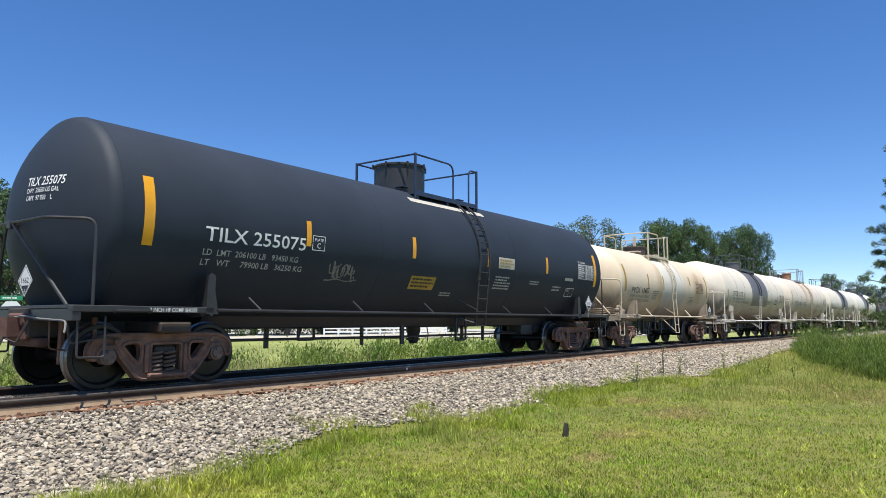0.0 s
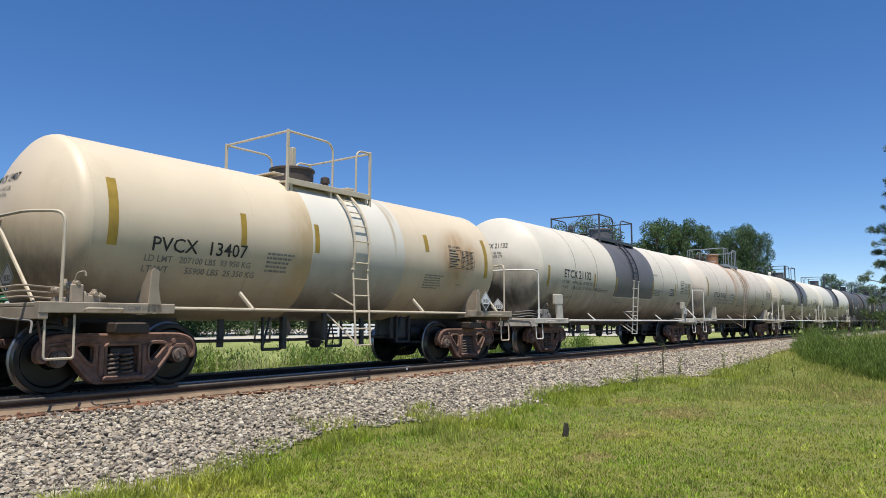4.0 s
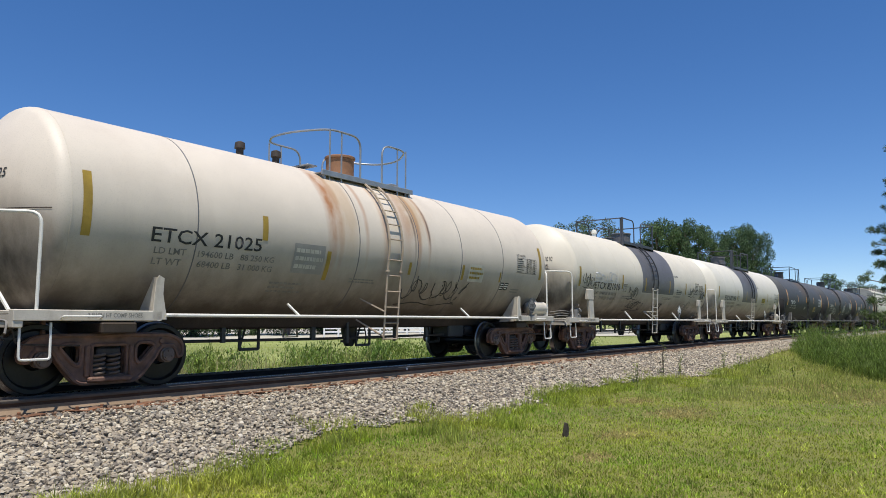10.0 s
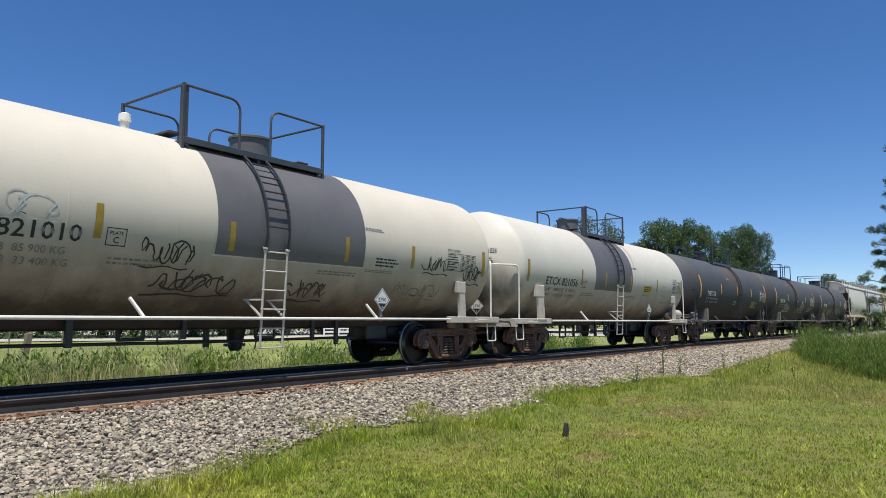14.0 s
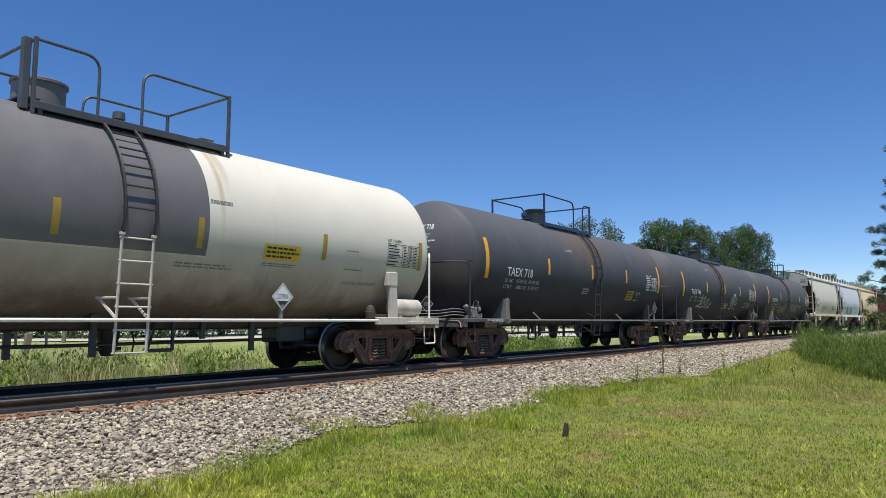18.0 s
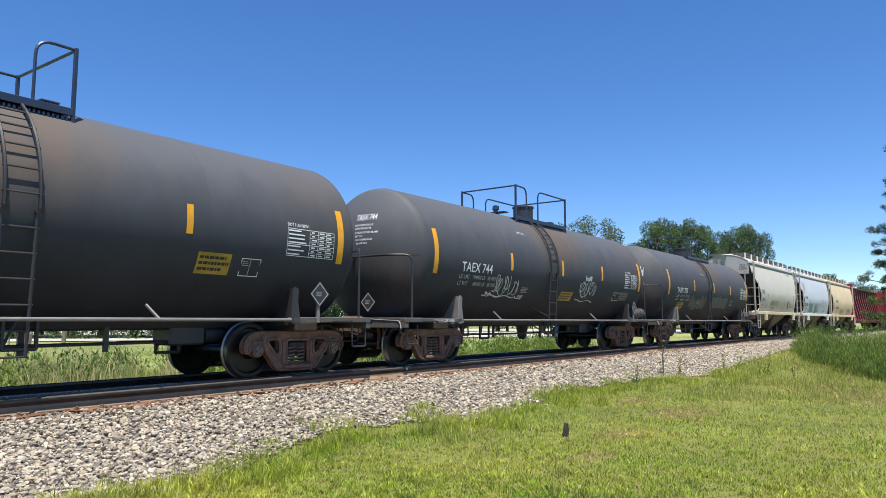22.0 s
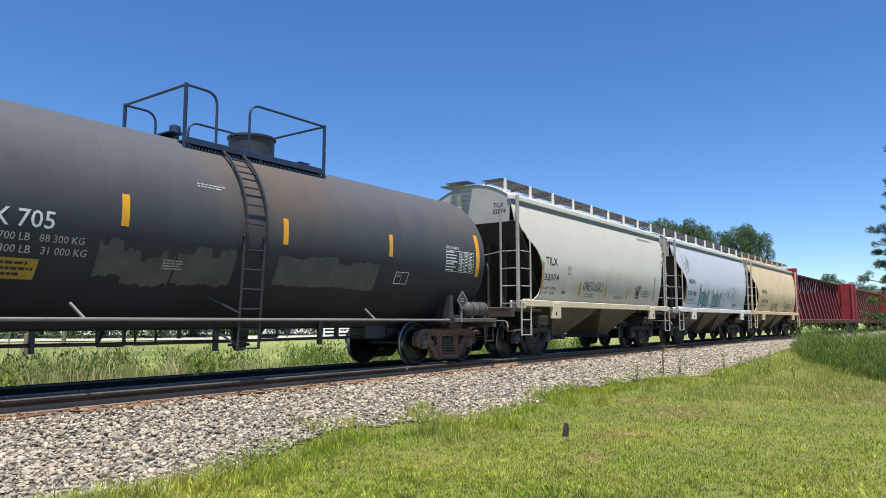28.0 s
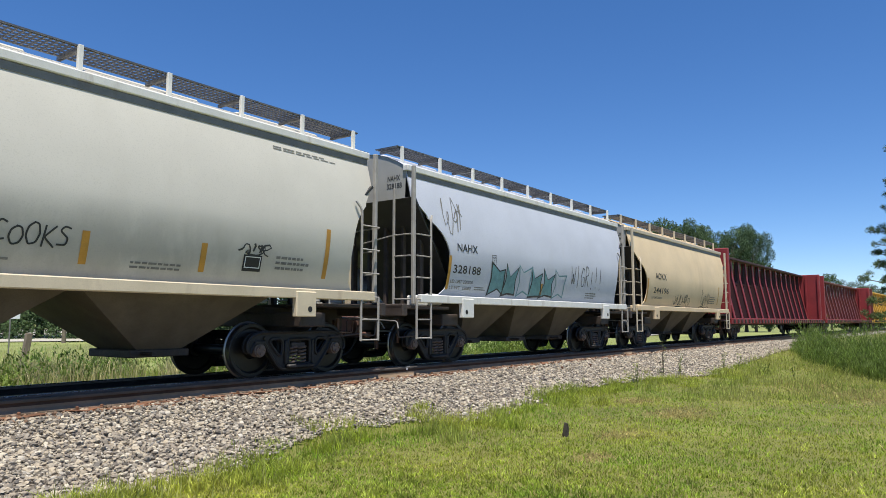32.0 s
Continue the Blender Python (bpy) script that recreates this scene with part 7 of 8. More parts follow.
            for dx, dy in ((-0.06, -0.1), (0.06, 0.1), (0.06, -0.14)):
                s = part("spike", spike, PLATE_RUST, track)
                s.location = (x + dx, y + sd * 0.753 + dy, 0)
        for j in range(1 + i % 2):
            p = part("tie_plate", plate, PLATE_RUST, track)
            p.location, p.rotation_euler = (x + rng.uniform(-0.15, 0.15), y - 1.42 - rng.uniform(0, 0.16), 0.01), (rng.uniform(-0.12, 0.12), 0.05, 1.57 + rng.uniform(-0.5, 0.5))
        s = part("spike", spike, RAIL_WEB, track)
        s.location = (x + rng.uniform(-0.1, 0.1), y - 1.34, 0.01)
        if i % 3 == 1:
            a = part("rail_anchor", anchor, PLATE_RUST, track)
            a.location = (x + 0.16, y - 0.753, 0)
    far = Shape()
    for i in range(427):
        x = 44.2 + i * 0.54 if i < 400 else 0.5 - (i - 400) * 0.5
        y = BEND * x * x / 2
        far.box(x - 0.11, x + 0.11, y - 1.3, y + 1.3, -0.3, TIE_TOP)
    part("far_ties", far, TIE_WOOD, track, "rows of wooden ties", 0)


def stones():
    """Crushed stone on the shoulder, each a small broken block."""
    rng = np.random.default_rng(5)
    gold = (1 + 5 ** 0.5) / 2
    base = np.array([(-1, gold, 0), (1, gold, 0), (-1, -gold, 0), (1, -gold, 0), (0, -1, gold), (0, 1, gold), (0, -1, -gold), (0, 1, -gold), (gold, 0, -1), (gold, 0, 1), (-gold, 0, -1), (-gold, 0, 1)]) / 1.9
    tris = np.array([(0, 11, 5), (0, 5, 1), (0, 1, 7), (0, 7, 10), (0, 10, 11), (1, 5, 9), (5, 11, 4), (11, 10, 2), (10, 7, 6), (7, 1, 8), (3, 9, 4), (3, 4, 2), (3, 2, 6), (3, 6, 8), (3, 8, 9), (4, 9, 5), (2, 4, 11), (6, 2, 10), (8, 6, 7), (9, 8, 1)])
    pts = []
    while len(pts) < 60000:
        x = 1.0 + 44 * rng.random() ** 1.7
        s = -1.3 - 3.4 * rng.random()
        if s < -edge(x) + 0.1 * rng.random() - 0.1:
            continue
        pts.append((x, s))
    for k in range(1600):
        pts.append((1.0 + 40 * rng.random() ** 1.5, rng.uniform(-1.1, 0.6) if k % 3 else rng.uniform(1.0, 2.6)))
    for k in range(7000):
        x, s = rng.uniform(-13, 1), rng.uniform(-4.5, -1.3)
        if s > -edge(x):
            pts.append((x, s))
    for k in range(70):
        x = 2 + 26 * rng.random() ** 1.3
        pts.append((x, -edge(x) - abs(rng.normal(0, 0.12))))
    n = len(pts)
    co = np.empty((n, 12, 3))
    for i, (x, s) in enumerate(pts):
        size = rng.uniform(0.013, 0.029) * (1.35 if rng.random() < 0.1 else 1) * (1 + 0.012 * x)
        b = base * (rng.uniform(0.55, 1.25, (12, 1))) * size * np.array((1.35, 1.0, 0.75)) * rng.uniform(0.75, 1.25, 3)
        a, t = rng.uniform(0, 6.28), rng.uniform(-1.1, 1.1)
        ca, sa, ct, st = math.cos(a), math.sin(a), math.cos(t), math.sin(t)
        b = b @ np.array(((1, 0, 0), (0, ct, -st), (0, st, ct))) @ np.array(((ca, -sa, 0), (sa, ca, 0), (0, 0, 1)))
        z = (bed_height(s) if s > -3.9 else ground_z(x, s)) + size * 0.4 + rng.random() ** 2 * 0.035
        co[i] = b + np.array((x, s + BEND * x * x / 2, z))
    rusty = np.array([s > -0.8 or (s > -1.95 and rng.random() < 1.0 - (-s - 1.3) * 1.8) for x, s in pts])
    for name, pick, mat, label in (("ballast_stones", ~rusty, STONE, "loose grey and tan crushed stones"), ("rusty_stones", rusty, RUST_STONE, "rust-stained crushed stones beside the rail")):
        n = int(pick.sum())
        me = bpy.data.meshes.new(name)
        fa = (tris[None] + (np.arange(n) * 12)[:, None, None]).reshape(-1, 3)
        me.from_pydata(co[pick].reshape(-1, 3).tolist(), [], fa.tolist())
        tagged(part(name, me, mat, None, label), "", "ballast", "", "stuff")


def blades(name, spots, height, width, material, label, lean=0.4, seed=1, category="grass"):
    """A growth of single blades; spots: x, y, z and a size factor each."""
    rng = np.random.default_rng(seed)
    spots = np.asarray(spots)
    n = len(spots)
    h = height * spots[:, 3] * rng.uniform(0.55, 1.25, n)
    a = rng.uniform(0, 2 * np.pi, n)
    side = np.stack([np.cos(a), np.sin(a), np.zeros(n)], 1) * (width * rng.uniform(0.6, 1.3, n) * 0.5)[:, None]
    d = rng.uniform(0, 2 * np.pi, n)
    tilt = np.stack([np.cos(d), np.sin(d), np.zeros(n)], 1) * (h * np.abs(rng.normal(0, lean, n)))[:, None]
    up = np.stack([np.zeros(n), np.zeros(n), h], 1)
    base = spots[:, :3]
    mid, tip = base + up * 0.55 + tilt * 0.35, base + up * 0.95 + tilt
    co = np.stack([base - side, base + side, mid + side * 0.7, mid - side * 0.7, tip], 1)
    k = np.arange(n) * 5
    fa = [(i, i + 1, i + 2, i + 3) for i in k.tolist()] + [(i + 3, i + 2, i + 4) for i in k.tolist()]
    me = bpy.data.meshes.new(name)
    me.from_pydata(co.reshape(-1, 3).tolist(), [], fa)
    g = part(name, me, material, None, label)
    tagged(g, "", category, "", "stuff")
    return g


def at_vrow(bearing, vrow):
    """Place on the plan fitted to the camera's view, from an image column and an image row."""
    return at_view(bearing, 1.6 * 1231 / (vrow - 569))


BARE = [(*at_vrow(vcol, vrow), r) for vcol, vrow, r in ((1088, 763, 0.42), (1045, 802, 0.3), (1195, 726, 0.7), (1520, 695, 1.6), (1430, 680, 1.2), (1120, 705, 0.5))]


def lawn():
    rng = np.random.default_rng(8)
    near, dry, taller = [], [], []
    while len(near) < 210000:
        d = 4.3 + 36 * rng.random() ** 2.1
        a = rng.uniform(0.3, 1.58)
        x, y = d * math.sin(a), -10.48 + d * math.cos(a)
        s = y - BEND * x * x / 2
        if s > -edge(x) + 0.15 * rng.normal() + 0.12 * noise.noise((x * 5, y * 5, 6)):
            continue
        q = noise.noise((x * 0.5, y * 0.5, 7)) + 0.5 * noise.noise((x * 1.7, y * 1.7, 9))
        z = ground_z(x, y)
        k = max(0.35, 1 + 0.5 * noise.noise((x * 1.1, y * 1.1, 2)) + 0.6 * noise.noise((x * 4.3, y * 4.3, 3)) + 0.9 * noise.noise((x * 9.5, y * 9.5, 5)))
        fringe = max(0, 1 - (-s - edge(x)) / 0.9)
        bare = max([0] + [1 - math.hypot((x - bx) * 0.6, y - by) / br for bx, by, br in BARE])
        if rng.random() < 1.5 * bare - 0.25:
            continue
        if rng.random() < 0.05 + 0.3 * max(0, q) + 0.75 * bare * (1 - 0.5 * fringe):
            dry.append((x, y, z, 0.8 * k * (1 - 0.5 * bare)))
        else:
            near.append((x, y, z, k * (1 + 1.3 * fringe * rng.random())))
        if rng.random() < 0.2 * fringe * max(0.1, 0.5 + 1.2 * noise.noise((x * 2.2, y * 2.2, 11))):
            taller.append((x, y, z, rng.uniform(0.5, 1.4)))
    for bx, by, br in BARE:
        for k in range(int(3500 * br * br + 1500 * br)):
            x, y = bx + rng.normal(0, br * 0.75), by + rng.normal(0, br * 0.42)
            if y - BEND * x * x / 2 < -edge(x):
                dry.append((x, y, ground_z(x, y), rng.uniform(0.5, 0.9)))
    for cx, cy in ((9.0, -3.85), (10.2, -4.15), (12.6, -3.7), (8.1, -4.4), (7.9, -4.9), (14.2, -3.7), (6.6, -4.0)):
        for k in range(170):
            x, y = cx + rng.normal(0, 0.16), cy + rng.normal(0, 0.1)
            taller.append((x, y, ground_z(x, y), rng.uniform(0.5, 1.5)))
    for k in range(90):
        cx = rng.uniform(2.5, 24)
        cy = BEND * cx * cx / 2 - edge(cx) + abs(rng.normal(0, 0.25))
        for j in range(int(rng.uniform(8, 45))):
            x, y = cx + rng.normal(0, 0.07), cy + rng.normal(0, 0.06)
            taller.append((x, y, ground_z(x, y) + 0.015, rng.uniform(0.3, 0.9)))
    fresh = []
    for k in range(620):
        cx = 2.2 + 24 * rng.random() ** 1.2
        off = abs(rng.normal(0.1, 0.45))
        cy = BEND * cx * cx / 2 - edge(cx) - off + 0.12
        lush = noise.noise((cx * 0.9, cy * 1.2, 31))
        if lush < -0.12:
            continue
        for j in range(int(rng.uniform(14, 60) * (1 + lush))):
            x, y = cx + rng.normal(0, 0.12), cy + rng.normal(0, 0.09)
            fresh.append((x, y, ground_z(x, y), rng.uniform(0.45, 1.2) * (1 + 0.6 * lush)))
    for vcol, vrow, n in ((748, 738, 150), (872, 736, 90), (575, 792, 170), (640, 775, 200), (800, 758, 160), (1180, 676, 260), (1215, 682, 160), (1300, 668, 160), (1345, 660, 160), (905, 752, 140), (1060, 712, 160)):
        cx, cy = at_vrow(vcol, vrow)
        for j in range(n):
            x, y = cx + rng.normal(0, 0.14), cy + rng.normal(0, 0.1)
            fresh.append((x, y, ground_z(x, y), rng.uniform(0.6, 2.0)))
    for k in range(60000):
        x, y = rng.uniform(-14, 30), rng.uniform(-22, -3.2)
        d, a = math.hypot(x, y + 10.48), math.atan2(x, y + 10.48)
        if y < -edge(x) + 0.1 and (d < 4.6 or not 0.3 < a < 1.58):
            (near if k % 5 else dry).append((x, y, ground_z(x, y), rng.uniform(0.8, 1.5)))
    blades("lawn_grass", near, 0.04, 0.0105, GRASS, "mown green lawn grass", 0.8, 1)
    blades("dry_grass", dry, 0.045, 0.009, DRY_GRASS, "dry straw-coloured blades in the lawn", 0.9, 2)
    blades("fresh_fringe_grass", fresh, 0.125, 0.011, FRESH_GRASS, "fresh bright grass in tufts along the stones", 0.6, 13)
    blades("tall_fringe_grass", taller, 0.2, 0.01, TALL_GRASS, "taller grass along the stones", 0.4, 3)


def meadow():
    rng = np.random.default_rng(9)
    tall = []
    while len(tall) < 95000:
        d = 12 + 75 * rng.random() ** 1.8
        a = rng.uniform(0.28, 1.45)
        x, y = d * math.sin(a), -10.48 + d * math.cos(a)
        s = y - BEND * x * x / 2
        if s < 2.7:
            continue
        k = 0.75 + 0.5 * noise.noise((x * 0.25, y * 0.25, 5))
        tall.append((x, y, ground_z(x, y), max(0.3, k) * (0.5 if d > 45 else 1) * (0.45 + 0.55 * min(1, (s - 2.7) / 2.5)) * float(np.interp(s, [6.5, 10.5], [1, 0.3]))))
    blades("meadow_grass", tall, 0.58, 0.013, TALL_GRASS, "tall green meadow grass beyond the track", 0.25, 4)
    tan = []
    for i in range(9000):
        x, y = at_view(rng.uniform(-40, 330) if i % 3 else rng.uniform(300, 900), rng.uniform(14, 22))
        if y - BEND * x * x / 2 > 3.5 and noise.noise((x * 0.4, y * 0.4, 8)) > -0.1:
            tan.append((x, y, ground_z(x, y), rng.uniform(0.6, 1.2)))
    blades("tan_meadow_grass", tan, 0.9, 0.014, TAN_GRASS, "pale seed stalks standing in the meadow", 0.3, 14)
    weeds = []
    for cx, cy, rr, n in ((6.2, 5.5, 0.9, 900), (9.0, 6.4, 0.8, 900), (11.5, 7.2, 0.7, 700), (17.5, 5.0, 0.5, 500), (4.6, 6.5, 0.7, 600), (23.0, 6.0, 0.5, 400), (7.6, 4.6, 0.5, 500)) + tuple((rng.uniform(-2, 34), rng.uniform(3.9, 7.5), rng.uniform(0.35, 0.9), 620) for k in range(60)):
        for i in range(n):
            x, y = cx + rng.normal(0, rr * 0.5), cy + rng.normal(0, rr * 0.5)
            weeds.append((x, y, ground_z(x, y) + rng.uniform(0, 1.25) * (0.65 + 0.5 * noise.noise((x * 2, y * 2, 1))), rng.uniform(0.5, 1.2)))
    blades("leafy_weeds", weeds, 0.13, 0.04, WEED_GREEN, "leafy green weeds standing in the meadow", 0.9, 5, "weeds")


def bush():
    """Feathery weeds that stand along the track's shoulder."""
    rng = np.random.default_rng(10)
    spots = []
    stems = []
    for i in range(1500):
        vcol = 1368 + 348 * rng.random()
        front = float(np.interp(vcol, [1372, 1392, 1425, 1480, 1525, 1568, 1720], [42.0, 36.0, 27.0, 22.0, 19.5, 18.5, 16.0]))
        depth = front + 9 * rng.random() ** 1.5
        x, y = at_view(vcol, depth)
        inside = -edge(x) - (y - BEND * x * x / 2)
        if inside < 0.05:
            continue
        clump = 0.82 + 0.6 * noise.noise((x * 0.9, y * 0.9, 21))
        rise = min(1, 0.32 + (depth - front) * 0.3) * min(1, 0.2 + (vcol - 1368) / 62)
        top = 1.75 * rise * rng.uniform(0.6, 1.05) * clump * min(1, 0.3 + 0.6 * inside)
        la = rng.normal(0.4, 1.2)
        lx, ly = math.cos(la) * 0.4 * top, math.sin(la) * 0.4 * top
        z0 = ground_z(x, y)
        for k in range(46):
            u = rng.random() ** 0.8
            spots.append((x + lx * u * u + rng.normal(0, 0.07), y + ly * u * u + rng.normal(0, 0.07), z0 + top * u * 0.88, rng.uniform(0.45, 1.25)))
        for k in range(2):
            stems.append((x + rng.normal(0, 0.05), y + rng.normal(0, 0.05), z0, top * rng.uniform(0.75, 1.15)))
    blades("weed_stems", stems, 0.95, 0.012, WEED_GREEN, "thin yellow-green weed stems", 0.35, 16, "weeds")
    blades("roadside_weeds", spots, 0.17, 0.013, BUSH_GREEN, "feathery green weeds beside the track", 0.75, 6, "weeds")
    yel = []
    for i in range(19000):
        vcol, near = rng.uniform(1120, 1600), rng.random() ** 1.5
        vrow = 628 + 78 * near + 10 * noise.noise((vcol * 0.02, 4, 5))
        x, y = at_vrow(vcol, vrow)
        if y - BEND * x * x / 2 > -edge(x) or noise.noise((x * 0.7, y * 0.7, 12)) < -0.15:
            continue
        yel.append((x, y, ground_z(x, y), rng.uniform(0.4, 1.1) * (1.3 - 0.8 * near) * (1 + 0.8 * noise.noise((x * 1.6, y * 1.6, 17)))))
    blades("yellow_green_weeds", yel, 0.3, 0.013, TALL_GRASS, "yellow-green low weeds at the lawn's edge", 0.5, 7, "weeds")
    stalks = ((19.9, -3.75, 1.0), (20.6, -4.0, 0.75), (17.4, -3.9, 0.5), (24.2, -4.3, 0.6), (25.0, -4.6, 0.55)) + tuple((*at_vrow(vcol, vrow), hh) for vcol, vrow, hh in ((1338, 661, 0.5), (1346, 664, 0.4), (1351, 660, 0.45), (1398, 668, 0.4)))
    for k, (x, y, hh) in enumerate(stalks):
        w = thing("tall_weed", "thin leafy weed stalk at the ballast's edge", "weed", "weed stalks")
        w.location = (x, y, ground_z(x, y))
        s = Shape()
        r2 = random.Random(k)
        for j in range(3):
            s.pipe([(0, 0, -0.02), (r2.uniform(-0.04, 0.04), r2.uniform(-0.04, 0.04), hh * 0.5), (r2.uniform(-0.1, 0.1), r2.uniform(-0.1, 0.1), hh * (0.8 + 0.2 * r2.random()))], 0.007, 4)
        part("stalk", s, BUSH_GREEN if hh < 0.9 else BARK, w)
        lf = Shape()
        for j in range(70):
            z = hh * r2.uniform(0.15, 1)
            a, l = r2.uniform(0, 6.28), r2.uniform(0.04, 0.11)
            p = Vector((r2.uniform(-0.06, 0.06), r2.uniform(-0.06, 0.06), z))
            d = Vector((math.cos(a), math.sin(a), r2.uniform(-0.2, 0.5))) * l
            n = Vector((-math.sin(a), math.cos(a), 0)) * l * 0.2
            lf.add([p, p + d * 0.5 + n, p + d, p + d * 0.5 - n], [(0, 1, 2, 3)])
        part("leaves", lf, TALL_GRASS if hh < 0.9 else BUSH_GREEN, w)


# ---- trees ----
def leaf_cloud(rng, clumps, count, size):
    """Small folded leaves scattered through round clumps."""
    c = np.array([p for p, r in clumps])
    rad = np.array([r for p, r in clumps])
    w = rad ** 2
    ix = rng.choice(len(c), count, p=w / w.sum())
    d = rng.normal(size=(count, 3))
    d /= np.linalg.norm(d, axis=1)[:, None]
    p = c[ix] + d * (rad[ix] * rng.uniform(0.55, 1.08, count))[:, None] * np.array((1, 1, 0.8))
    a = rng.normal(size=(count, 3))
    a /= np.linalg.norm(a, axis=1)[:, None]
    b = np.cross(a, d + rng.normal(0, 0.6, (count, 3)))
    b /= np.linalg.norm(b, axis=1)[:, None] + 1e-6
    s = (size * rng.uniform(0.5, 1.4, count))[:, None]
    co = np.stack([p - a * s, p - b * s * 0.6, p + a * s, p + b * s * 0.6], 1).reshape(-1, 3)
    k = np.arange(count) * 4
    return co.tolist(), [(i, i + 1, i + 2, i + 3) for i in k.tolist()]


def broad_tree(seed, height, spread, low, leaf, count=9000, size=0.17, sparse=False):
    rng = np.random.default_rng(seed)
    r2 = random.Random(seed)
    t = thing("tree", "leafy green broadleaf tree" if not sparse else "thin grey-green tree with an open crown", "tree", "trees behind the track")
    s = Shape()
    tr = height * 0.018 + 0.06
    s.lathe([(-0.3, tr * 1.5), (0.4, tr * 1.1), (height * 0.3, tr * 0.8), (height * 0.6, tr * 0.5), (height * 0.9, tr * 0.12)], 9, "z")
    clumps = []
    n = 46 if not sparse else 40
    for i in range(n):
        u = (i + 0.5) / n
        z = height * (low + (0.97 - low) * u)
        rr = spread * math.sin(math.pi * min(1, 0.12 + 0.86 * (1 - u) ** 0.75)) * r2.uniform(0.5, 1.0)
        a = i * 2.4 + r2.uniform(-0.5, 0.5)
        p = (math.cos(a) * rr, math.sin(a) * rr, z)
        clumps.append((p, spread * r2.uniform(0.16, 0.36) * (0.75 if sparse else 1)))
        s.pipe([(0, 0, z - height * 0.12), (p[0] * 0.55, p[1] * 0.55, z - height * 0.03), p], tr * 0.14, 4)
    part("trunk", s, BARK, t, "trunk with limbs")
    v, f = leaf_cloud(rng, clumps, count, size)
    part("crown", Shape().add(v, f), leaf, t, "uneven crown of small leaves", 0)
    return t


def pine(seed, height, spread):
    rng = np.random.default_rng(seed)
    r2 = random.Random(seed)
    t = thing("pine_tree", "dark green pine tree with long needle tufts", "tree")
    s = Shape().lathe([(-0.3, 0.22), (1, 0.17), (height * 0.6, 0.1), (height, 0.02)], 10, "z")
    v, f = [], []
    tufts = []
    for i in range(72):
        u = i / 71
        z = height * (0.1 + 0.88 * u)
        L = spread * (1 - u * 0.72) * r2.uniform(0.6, 1.05)
        a = i * 2.4 + r2.uniform(-0.4, 0.4)
        pts = [Vector((math.cos(a) * L * k, math.sin(a) * L * k, z + L * 0.16 * k * k + r2.uniform(-0.05, 0.05))) for k in (0, 0.35, 0.7, 1.0)]
        s.pipe(pts, 0.025, 4)
        for j in range(13):
            k = r2.uniform(0.2, 1.0)
            tufts.append((pts[0].lerp(pts[-1], k) + Vector((r2.uniform(-0.3, 0.3), r2.uniform(-0.3, 0.3), r2.uniform(-0.05, 0.25))), r2.uniform(0.2, 0.36)))
        tufts.append((pts[-1], 0.3))
    for c, rad in tufts:
        for q in range(50):
            d = Vector((r2.gauss(0, 1), r2.gauss(0, 1), r2.gauss(0.35, 0.8))).normalized()
            n = d.orthogonal().normalized() * 0.011
            o, e = c + d * rad * 0.15, c + d * rad * r2.uniform(0.8, 1.15)
            b = len(v)
            v += [tuple(o - n), tuple(o + n), tuple(e)]
            f.append((b, b + 1, b + 2))
    part("trunk", s, BARK, t, "straight trunk with limbs")
    dense = leaf_cloud(rng, [(tuple(c), rad * 0.8) for c, rad in tufts], 70000, 0.036)
    part("crown", Shape().add(v, f).add(*dense), PINE_GREEN, t, "tufts of long needles", 0)
    return t


